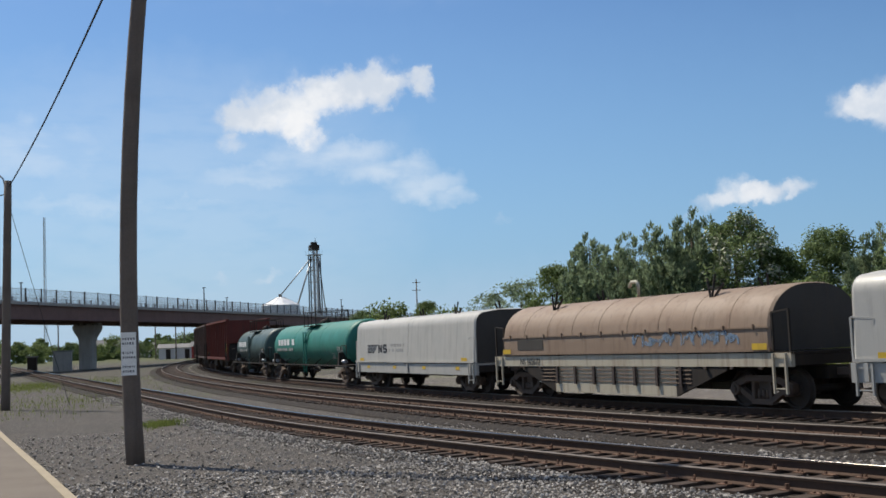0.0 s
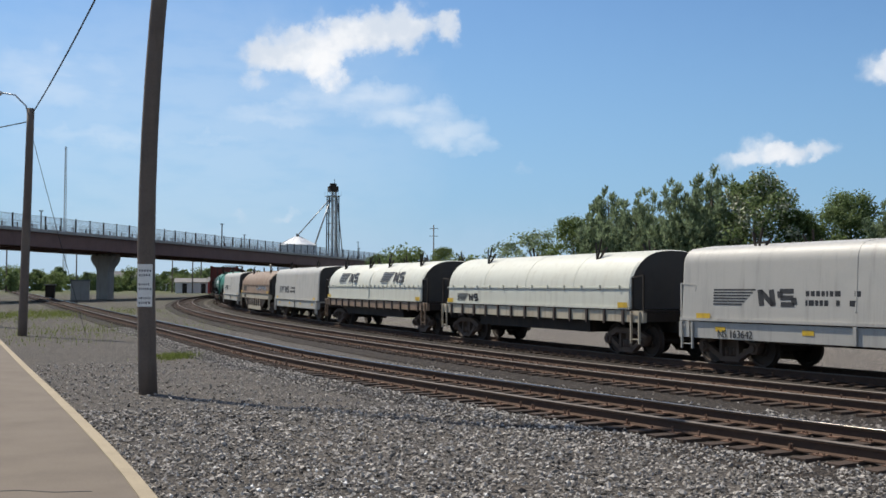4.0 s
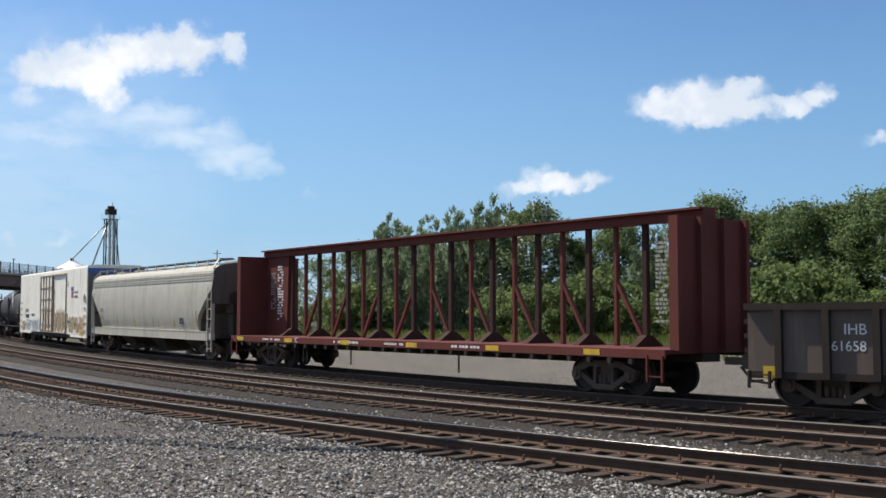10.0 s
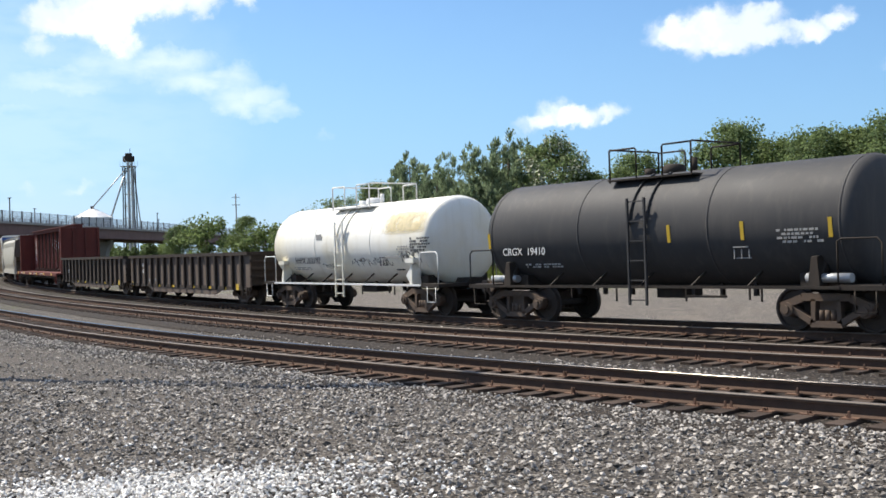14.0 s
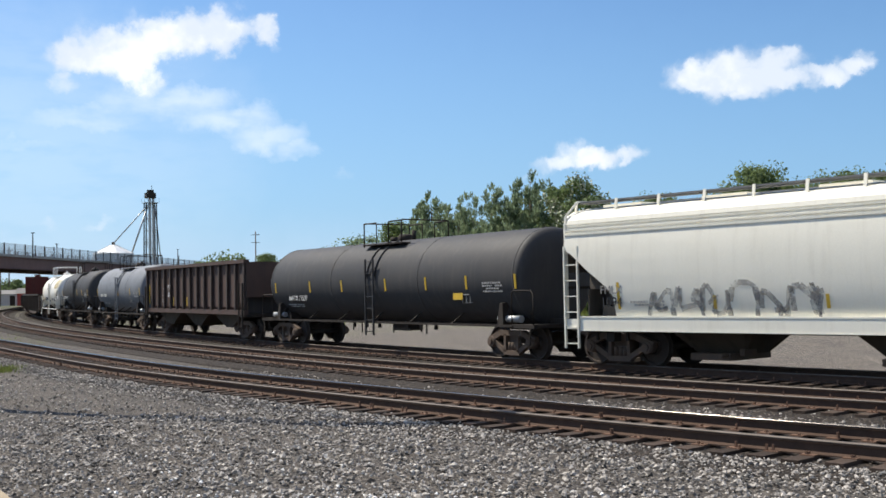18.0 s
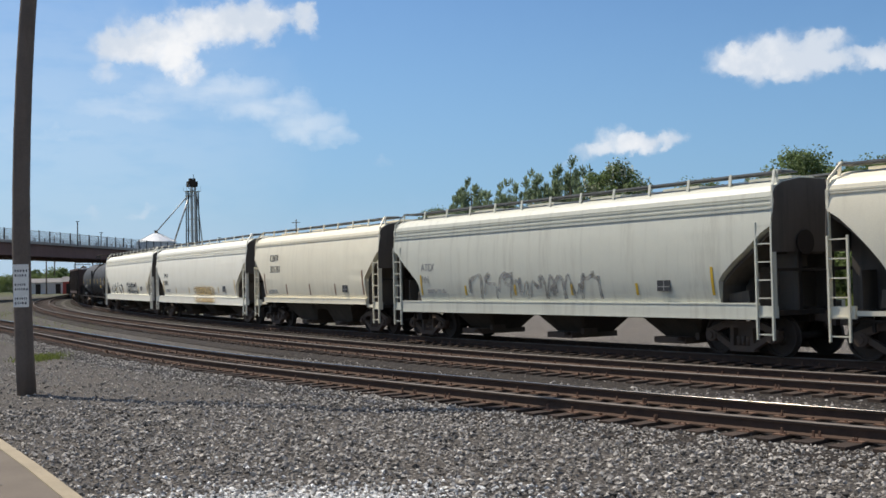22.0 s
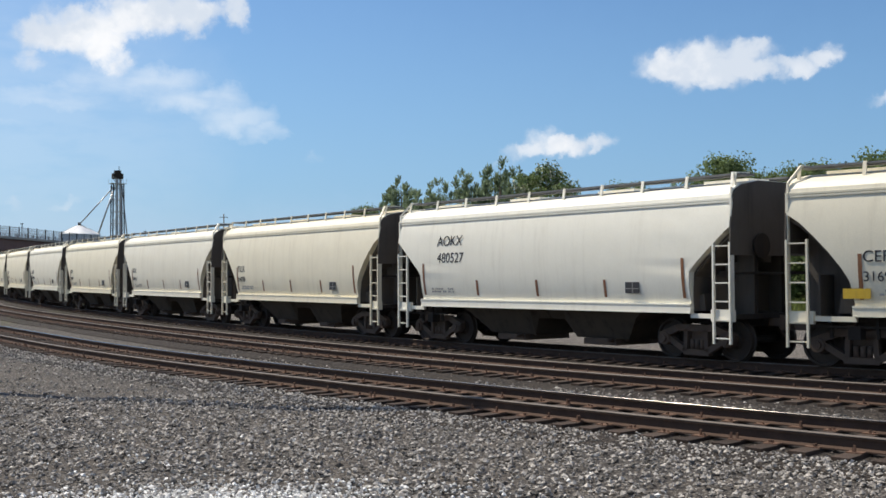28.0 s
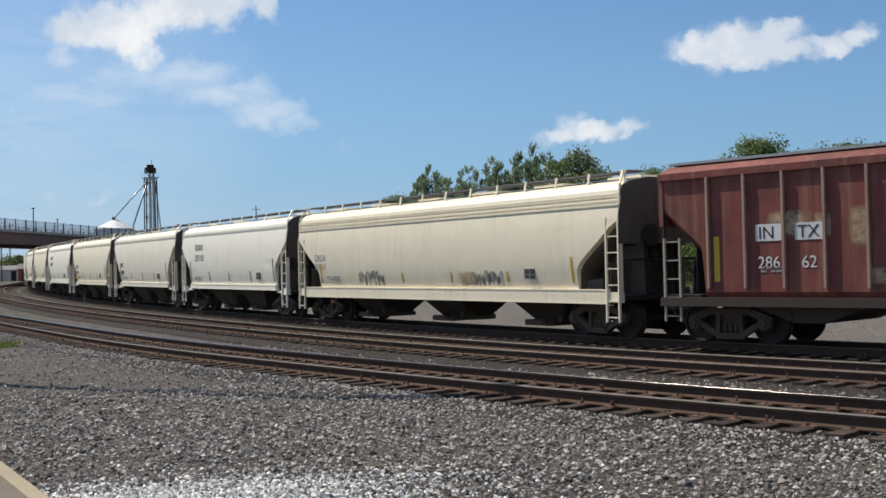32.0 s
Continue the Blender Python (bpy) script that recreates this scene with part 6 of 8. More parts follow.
    for i in range(7):
        x = -half + 1.6 + (2 * half - 3.2) * i / 6
        bm = bmesh.new()
        bar(bm, (x, 1.40, 0.92), (x - 0.1, 0.98, 1.26), 0.045)
        part("rail_bracket", bm, "frame_dark", car)
    bm = bmesh.new()
    bar(bm, (-half + 2.2, 0.5, 0.92), (half - 2.2, 0.5, 0.92), 0.06)
    box(bm, -0.5, 0.4, -0.3, 0.3, 0.62, 1.2)
    for x in (-2.6, -1.7, -0.9, 1.0, 1.9, 2.8):
        bar(bm, (x, 0.5, 0.7), (x, 0.5, 1.25), 0.09)
    for x, z in ((-3.3, 0.62), (-3.0, 0.66), (-1.3, 0.6), (0.8, 0.58), (1.4, 0.64), (2.3, 0.66)):
        bar(bm, (x, 1.3, z), (x, 1.3, 0.95), 0.035)
    bar(bm, (-2.4, 1.3, 0.72), (-1.3, 1.3, 0.72), 0.05)
    part("brake_rigging", bm, "frame_dark", car)
    running_gear(car, length, half - 1.45)
    # side markings follow the shell just outside its widest line
    for text, size, mt, dx, dz in marks:
        y = math.sqrt(max(0.1, (radius + 0.015) ** 2 - (dz + size * 0.35) ** 2)) + 0.012
        lettering(text, size, mt, car, half - dx, y, zc + dz)
    if panel:
        shell = lambda z: math.sqrt(max(0.2, (radius + 0.006) ** 2 - (z - zc) ** 2)) + 0.006
        bars_of_writing(car, -half + 2.35, shell, zc - 0.12, 4, 0.95, 0.05, "mark_faded", seed, dash=0.1)
        bars_of_writing(car, half - 2.0, shell, zc - 0.75, 2, 1.3, 0.04, "mark_faded", seed + 1, dash=0.09)
        frame_z, frame_x = zc - 0.72, -half + 3.1
        pieces("panel_frame", [(frame_x, frame_x + 0.4, shell(frame_z + dz), shell(frame_z + dz) + 0.006, frame_z + dz, frame_z + dz + 0.025) for dz in (0.0, 0.24)]
               + [(frame_x + dx, frame_x + dx + 0.025, shell(frame_z + 0.12), shell(frame_z + 0.12) + 0.02, frame_z, frame_z + 0.26) for dx in (0.0, 0.19, 0.38)], "mark_faded" if fittings != "mark_white" else "mark_black", car)
        for x in strips:
            bm = bmesh.new()
            bar(bm, (x, shell(zc - 0.32), zc - 0.32), (x, shell(zc + 0.08), zc + 0.08), 0.09, 0.012, up=(0, 1, 0))
            part("reflector_strip", bm, "safety_yellow", car)
    return car


def emblem(car, x, y, z, k, mat="mark_black", tilt=0.0, tall=0.68):
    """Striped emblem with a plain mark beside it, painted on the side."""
    bm = bmesh.new()
    for i in range(6):
        zz = i * 0.105 * k
        box(bm, -(1.0 + 0.09 * i) * k, 0, 0, 0.003, zz, zz + 0.06 * k)
    for dx, shape in ((1.62, (((0.05, 0), (-0.03, 0.56)), ((-0.03, 0.53), (0.42, 0.03)), ((0.42, 0.0), (0.34, 0.56)))), (2.28, (((0, 0.05), (0.42, 0.05)), ((0.42, 0.05), (0.38, 0.28)), ((0.38, 0.28), (-0.02, 0.28)), ((-0.02, 0.28), (-0.05, 0.51)), ((-0.05, 0.51), (0.38, 0.51))))):
        for p, q in shape:
            bar(bm, (-(dx + p[0]) * k, 0.002, p[1] * k), (-(dx + q[0]) * k, 0.002, q[1] * k), 0.165 * k, 0.003, up=(0, 1, 0))
    ob = part("emblem", bm, mat, car)
    ob.matrix_basis = pose(x, y, z, tilt) @ Matrix.Diagonal((1, 1, tall, 1))
    return ob


def pieces(name, boxes, mat, parent, label=""):
    """Each box is a part of its own."""
    for b in boxes:
        bm = bmesh.new()
        box(bm, *b)
        part(name, bm, mat, parent, label)


def coil_car(name, label, length, mat, hoods=1, frame="frame_light", flat=False, top=3.0, sill=1.25, belly=True, ribs=4):
    """Coil car: long steel hood over a trough, side beams with stakes."""
    car = car_thing(name, label)
    half = length / 2 - 0.75
    hl = half - (0.05 if flat else 0.6)
    span = 2 * hl / hoods
    shoulder = sill + 0.62 * (top - sill)
    for i in range(hoods):
        x0 = -hl + span * i + 0.03
        x1 = x0 + span - 0.06
        bm = bmesh.new()
        ring = [(1.46, sill), (1.46, sill + 0.35 * (top - sill))]
        if flat:
            ring[1] = (1.45, sill + 0.3)
            for j in range(9):
                a = math.pi / 2 * j / 8
                ring.append((1.02 + 0.36 * math.cos(a), top - 0.5 + 0.42 * math.sin(a)))
            ring.append((0.45, top))
        else:
            z0 = ring[-1][1]
            for j in range(12):
                a = math.pi / 2 * (j + 0.5) / 12
                ring.append((1.45 * math.cos(a) ** 0.8, z0 + (top - z0) * math.sin(a)))
        ring = ring + [(-y, z) for y, z in ring[::-1]]
        small = [(y * 0.97, sill + (z - sill) * 0.985) for y, z in ring]
        loft(bm, [(x0, small), (x0 + 0.08, ring), ((x0 + x1) / 2, ring), (x1 - 0.08, ring), (x1, small)])
        hood = part("hood", bm, mat, car)
        n = ribs if not flat else 2
        for j in range(1, n):
            bm = bmesh.new()
            x = x0 + (x1 - x0) * j / n
            pts = [(x, y, z) for y, z in ring[1:-1]]
            for p, q in zip(pts, pts[1:]):
                bar(bm, p, q, 0.035, 0.016)
            part("hood_rib", bm, mat, hood)
        # thin dark sheet added over each end of the hood for its shade
        for x in (x0 - 0.012, x1 + 0.004):
            bm = bmesh.new()
            loft(bm, [(x, small), (x + 0.008, small)])
            part("hood_end", bm, "hood_end", hood)
        bm = bmesh.new()
        zs = ring[1][1]
        for s in (1, -1):
            if not flat:
                bar(bm, (x0, s * 1.47, zs), (x1, s * 1.47, zs), 0.035)
                for j in range(12):
                    x = x0 + (x1 - x0) * (j + 0.5) / 12
                    box(bm, x - 0.02, x + 0.02, min(s * 1.46, s * 1.51), max(s * 1.46, s * 1.51), zs - 0.04, zs + 0.08)
            bar(bm, (x0, s * 1.47, sill + 0.03), (x1, s * 1.47, sill + 0.03), 0.06, 0.07)
        part("hood_seam", bm, mat, hood)
        for x in (x0 + span * 0.2, x1 - span * 0.2):
            for s in (1, -1):
                bm = bmesh.new()
                foot = Vector((x, s * 0.98, top - 0.34))
                for dx, dz in ((0.26, 0.62), (-0.06, 0.72), (-0.36, 0.46)):
                    bar(bm, foot, foot + Vector((dx, -s * 0.12, dz)), 0.05)
                bar(bm, foot + Vector((0.15, -s * 0.07, 0.36)), foot + Vector((-0.27, -s * 0.09, 0.35)), 0.04)
                part("lifting_bracket", bm, "frame_dark", hood)
    bm = bmesh.new()
    for s in (1, -1):
        ya, yb = sorted((s * 1.34, s * 1.45))
        box(bm, -half, half, ya, yb, sill - (0.44 if flat else 0.36), sill - 0.04)
        if belly and not flat:
            box(bm, -2.75, 3.2, ya, yb - s * 0.02 if s > 0 else yb, 0.24, 0.52)
    part("side_beam", bm, frame, car)
    if belly and not flat:
        for s in (1, -1):
            ya, yb = sorted((s * 1.36, s * 1.41))
            pieces("trough_side", [(-3.6, 4.2, ya, yb, 0.521, sill - 0.362)], frame, car)
            pieces("trough_rib", [(-3.4, 4.0, s * 1.43 - 0.02, s * 1.43 + 0.02, 0.58 + 0.11 * j, 0.605 + 0.11 * j) for j in range(4)], "coil_tan", car)
            for e, f in ((-2.76, -4.75), (3.21, 5.2)):
                bm = bmesh.new()
                xa, xb = sorted((e, f))
                za, zb = (0.24, 0.92) if xa == e else (0.92, 0.24)
                loft(bm, [(xa, [(ya, 1.0), (yb + 0.02, 1.0), (yb + 0.02, za), (ya, za)]), (xb, [(ya, 1.0), (yb + 0.02, 1.0), (yb + 0.02, zb), (ya, zb)])])
                part("fish_belly", bm, "frame_dark", car)
        bm = bmesh.new()
        tube(bm, [(0.28, 0.25, top - 0.05), (0.28, 0.25, top + 0.36), (0.36, 0.25, top + 0.45), (0.62, 0.25, top + 0.45), (0.72, 0.25, top + 0.3)], 0.05, 8)
        part("lifting_hook", bm, "frame_light", car)
    for i in range(13 if not flat else 3):
        x = -hl * 0.94 + 2 * hl * 0.94 * i / (12 if not flat else 2)
        pieces("stake", [(x - 0.05, x + 0.05, min(s * 1.45, s * 1.5), max(s * 1.45, s * 1.5), (0.5 if belly and not flat and abs(x) < 3.4 else sill - 0.42), sill - (0.36 if belly and not flat else 0.02)) for s in (1, -1)], frame if flat else "frame_brown", car)
    bm = bmesh.new()
    box(bm, -half, half, -0.35, 0.35, 0.7, 1.0)
    box(bm, -half, half, -1.33, 1.33, sill - 0.34, sill - 0.1)
    box(bm, -hl * 0.6, hl * 0.6, -1.25, 1.25, 0.62, sill - 0.3)
    part("trough", bm, "frame_dark", car)
    for s in (1, -1):
        bm = bmesh.new()
        box(bm, min(s * half, s * (half - 0.75)), max(s * half, s * (half - 0.75)), -1.44, 1.44, sill - 0.09, sill - 0.02)
        for y in (-1.4, 1.4):
            bar(bm, (s * (half - 0.05), y, sill), (s * (half - 0.05), y, sill + 0.95), 0.05)
            bar(bm, (s * (half - 0.6), y, sill), (s * (half - 0.6), y, sill + 0.9), 0.05)
        bar(bm, (s * (half - 0.6), 1.4, sill + 0.9), (s * (half - 0.05), 1.4, sill + 0.95), 0.04)
        part("end_rail", bm, frame if flat else "frame_dark", car)
        ladder(car, s * (half - 0.35), 1.48, 0.4, sill - 0.05, frame, 0.4)
        plate_mark(car, s * (half - 0.95) + 0.25, 1.478 if flat else 1.512, sill + 0.04, 0.5, 0.15, "safety_yellow", "yellow_panel")
    if flat:
        pieces("yellow_reflector", [(hl * 0.75 - i * hl * 0.5 - 0.25, hl * 0.75 - i * hl * 0.5 + 0.1, 1.455, 1.459, sill - 0.26, sill - 0.14) for i in range(4)], "safety_yellow", car)
    running_gear(car, length, half - 1.45)
    return car


def block_letters(car, x, y, z, width, height, fill, line, seed, letters=4):
    """Filled spray-painted letter shapes with a dark outline, no words in them."""
    rng = random.Random(seed)
    for i in range(letters):
        x0 = x - width * i / letters
        x1 = x - width * (i + 0.97) / letters
        n = 9
        ring = []
        for k in range(n):
            a = 2 * math.pi * k / n
            r = rng.uniform(0.78, 1.08)
            ring.append(((x0 + x1) / 2 + (x0 - x1) / 2 * r * math.cos(a) * 1.05, z + height / 2 + height / 2 * max(-1, min(1, 1.25 * r * math.sin(a)))))
        bm = bmesh.new()
        for dy in (0.0, 0.004):
            bm.faces.new([bm.verts.new((px, y + dy, pz)) for px, pz in (ring if dy else ring[::-1])])
        part("graffiti", bm, fill, car)
        bm = bmesh.new()
        for p, q in zip(ring, ring[1:] + ring[:1]):
            bar(bm, (p[0], y + 0.007, p[1]), (q[0], y + 0.007, q[1]), 0.045, 0.003, up=(0, 1, 0))
        c = ((x0 + x1) / 2, z + height * rng.uniform(0.4, 0.6))
        for k in rng.sample(range(n), 2):
            bar(bm, (c[0], y + 0.007, c[1]), (ring[k][0], y + 0.007, ring[k][1]), 0.04, 0.003, up=(0, 1, 0))
        part("graffiti_outline", bm, line, car)


def reefer(length):
    car = car_thing("refrigerated_boxcar", "tall white refrigerated boxcar, rust-streaked, graffiti along its foot")
    half = length / 2 - 0.4
    w, z0, z1 = 1.54, 0.72, 4.56
    bm = bmesh.new()
    ring = [(w, z0), (w, z1 - 0.16), (w - 0.04, z1 - 0.08), (w - 0.4, z1 - 0.02), (0.4, z1)]
    ring = ring + [(-y, z) for y, z in ring[::-1]]
    loft(bm, [(-half, ring), (-half / 3, ring), (half / 3, ring), (half, ring)])
    part("body", bm, "reefer_white", car)
    for s in (1, -1):
        bm = bmesh.new()
        box(bm, min(s * (half + 0.004), s * (half + 0.05)), max(s * (half + 0.004), s * (half + 0.05)), -w + 0.05, w - 0.05, z0, z1 - 0.2)
        part("end_wall", bm, "reefer_end", car)
        pieces("end_rib", [(min(s * (half + 0.052), s * (half + 0.09)), max(s * (half + 0.052), s * (half + 0.09)), -w + 0.1, w - 0.1, 1.1 + i * 0.55, 1.18 + i * 0.55) for i in range(6)], "reefer_end", car)
        pieces("end_cap", [(min(s * (half + 0.052), s * (half + 0.1)), max(s * (half + 0.052), s * (half + 0.1)), -w + 0.02, w - 0.02, z1 - 0.5, z1 - 0.22)], "mark_blue", car)
    for i in range(13):
        x = -half + 2 * half * i / 12
        if -4.9 < x < 2.5:
            continue
        bm = bmesh.new()
        bar(bm, (x, w + 0.003, z0 + 0.1), (x, w + 0.003, z1 - 0.2), 0.03, 0.01)
        part("panel_seam", bm, "reefer_white", car)
    # ends of the side come lower over the trucks
    for s in (1, -1):
        pieces("side_skirt", [(min(s * half, s * (half - 4.1)), max(s * half, s * (half - 4.1)), w - 0.06, w + 0.004, z0 - 0.14, z0)], "reefer_white", car)
        pieces("side_sill", [(-half, half, min(s * (w - 0.12), s * (w - 0.065)), max(s * (w - 0.12), s * (w - 0.065)), z0 - 0.2, z0 - 0.002)], "frame_dark", car)
    pieces("centre_sill", [(-half, half, -0.3, 0.3, 0.6, z0 - 0.004)], "frame_dark", car)
    # plug door with its rods, and the plain panel that it slides across
    d0, d1, d2, top = 2.4, -1.24, -4.85, z1 - 0.42
    bm = bmesh.new()
    box(bm, d1, d0, w + 0.004, w + 0.07, z0 + 0.1, top)
    door = part("door", bm, "reefer_white", car)
    for x in (d0 - 0.05, d0 - 0.95, d0 - 1.75, d0 - 2.7, d1 + 0.05):
        bm = bmesh.new()
        bar(bm, (x, w + 0.10, z0 + 0.05), (x, w + 0.10, top), 0.06)
        part("door_rod", bm, "door_rust", door)
    for z in (z0 + 0.15, z0 + 0.5, z0 + 1.4, z0 + 2.05, z0 + 2.75):
        bm = bmesh.new()
        bar(bm, (d1, w + 0.09, z), (d0, w + 0.09, z), 0.05)
        part("door_rod", bm, "door_rust", door)
    for x, z, h in ((0.3, 1.5, 0.5), (0.15, 1.1, 0.45), (-0.9, 1.3, 0.4)):
        plate_mark(door, x, w + 0.10, z, 0.14, h, "mark_white", "lock_plate")
    for z in (top + 0.05, z0 + 0.06):
        bm = bmesh.new()
        bar(bm, (d2, w + 0.06, z), (d0 + 0.1, w + 0.06, z), 0.09, 0.06)
        part("door_track", bm, "door_rust", car)
    for x in (d2, d1 - 0.05, d0 + 0.1):
        bm = bmesh.new()
        bar(bm, (x, w + 0.03, z0), (x, w + 0.03, top + 0.05), 0.05)
        part("door_post", bm, "door_rust", car)
    for x, z in ((d0 + 0.3, 2.9), (d0 + 0.3, 1.6), (d2 - 0.35, 3.4), (d2 - 0.35, 1.5)):
        plate_mark(car, x, w + 0.004, z, 0.14, 0.35, "frame_dark", "door_stop")
    for s in (1, -1):
        x = s * (half - 0.45)
        for i in range(5):
            pieces("grab_iron", [(x - 0.24, x + 0.24, w + 0.03, w + 0.065, 0.98 + i * 0.4, 1.02 + i * 0.4)], "frame_light", car)
            pieces("grab_recess", [(x - 0.3, x + 0.3, w + 0.002, w + 0.006, 0.90 + i * 0.4, 1.06 + i * 0.4)], "rust_wash", car)
        bm = bmesh.new()
        tube(bm, [(x - 0.2, w - 0.02, 0.62), (x - 0.2, w - 0.02, 0.3), (x + 0.2, w - 0.02, 0.3), (x + 0.2, w - 0.02, 0.62)], 0.022, 6)
        part("step", bm, "frame_light", car)
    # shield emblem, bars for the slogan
    ex, ez = -6.1, 2.72
    bm = bmesh.new()
    outline = [(0, 0.68), (0.0, 0.3), (0.06, 0.12), (0.2, 0.02), (0.34, 0.0), (0.48, 0.02), (0.62, 0.12), (0.68, 0.3), (0.68, 0.68), (0.34, 0.74)]
    for dy in (0.003, 0.006):
        bm.faces.new([bm.verts.new((ex - px, w + dy, ez + pz)) for px, pz in (outline[::-1] if dy < 0.005 else outline)])
    shield = part("emblem", bm, "mark_white", car)
    pieces("emblem_stripe", [(ex - 0.12 - 0.1 * i, ex - 0.06 - 0.1 * i, w + 0.008, w + 0.011, ez + 0.06, ez + 0.42) for i in range(6)], "mark_red", shield)
    pieces("emblem_head", [(ex - 0.67, ex - 0.01, w + 0.008, w + 0.011, ez + 0.45, ez + 0.68)], "mark_blue", shield)
    lettering("BUILDING", 0.22, "mark_faded", car, ex - 0.85, w + 0.006, 3.02)
    lettering("AMERICA", 0.22, "mark_faded", car, ex - 0.85, w + 0.006, 2.76)
    lettering("ARMN", 0.36, "mark_black", car, 8.0, w + 0.006, 1.94)
    bars_of_writing(car, 8.0, w + 0.004, 1.82, 1, 1.4, 0.24, "mark_black", 4, "number_bar", 0.16)
    bars_of_writing(car, 6.4, w + 0.004, 1.86, 1, 1.5, 0.16, "mark_black", 5, "stencilled_data", 0.12)
    pieces("data_panel", [(4.25, 4.72, w + 0.004, w + 0.008, 1.02, 1.4), (5.7, 6.3, w + 0.004, w + 0.008, 1.3, 1.42)], "mark_black", car)
    pieces("white_panel", [(-8.35, -8.0, w + 0.012, w + 0.016, 1.35, 1.7), (-7.5, -6.9, w + 0.012, w + 0.016, 0.76, 1.0)], "mark_white", car)
    pieces("black_panel", [(-7.45, -7.15, w + 0.012, w + 0.016, 1.3, 1.36), (-7.45, -7.15, w + 0.012, w + 0.016, 1.2, 1.26), (-6.0, -5.2, w + 0.012, w + 0.016, 1.38, 1.48)], "mark_black", car)
    pieces("yellow_panel", [(-8.96, -8.3, w + 0.012, w + 0.016, 0.8, 1.06)], "safety_yellow", car)
    # rust wash and spray paint along the foot
    for i, (px, pz, pw, ph) in enumerate(((-7.4, 1.25, 4.6, 1.1), (-9.0, 1.2, 1.8, 1.2), (-3.2, 1.5, 3.4, 1.5), (0.6, 1.6, 3.4, 1.6), (-4.7, 2.2, 0.5, 2.6), (-1.5, 2.3, 0.5, 2.6))):
        patch("rust_stain", car, px, w + 0.004 if not -1.2 < px < 2.4 else w + 0.074, pz, pw, ph, "rust_wash", 6 + i)
    for i, (px, pz, pw, ph, mt) in enumerate(((8.6, 1.05, 1.6, 0.7, "graffiti_tan"), (6.9, 1.15, 2.4, 0.9, "graffiti_sky"), (4.6, 1.1, 2.6, 1.0, "graffiti_sky"), (3.4, 1.2, 1.6, 0.9, "graffiti_sky"), (1.2, 1.15, 1.5, 0.8, "graffiti_sky"))):
        patch("graffiti_fill", car, px, w + 0.006 if px > 2.4 else w + 0.078, pz, pw, ph, mt, 26 + i)
    block_letters(car, d1 - 0.1, w + 0.008, 0.82, 4.0, 1.08, "graffiti_tan", "graffiti_grey", 6, 4)
    block_letters(car, -5.5, w + 0.008, 0.9, 3.2, 0.8, "graffiti_tan", "graffiti_ochre", 17, 4)
    scrawl(car, 8.7, w + 0.012, 0.85, 5.0, 0.6, "graffiti_pale", 3, 8, 0.06)
    scrawl(car, -9.2, w + 0.003, 2.5, 0.65, 0.5, "mark_black", 8, 3, 0.05)
    bm = bmesh.new()
    box(bm, half * 0.05, half * 0.2, 0.6, 1.2, 0.35, 0.6)
    bar(bm, (-half * 0.6, 0.9, 0.45), (half * 0.6, 0.9, 0.45), 0.06)
    part("underframe_gear", bm, "frame_dark", car)
    running_gear(car, length, half - 2.3)
    return car


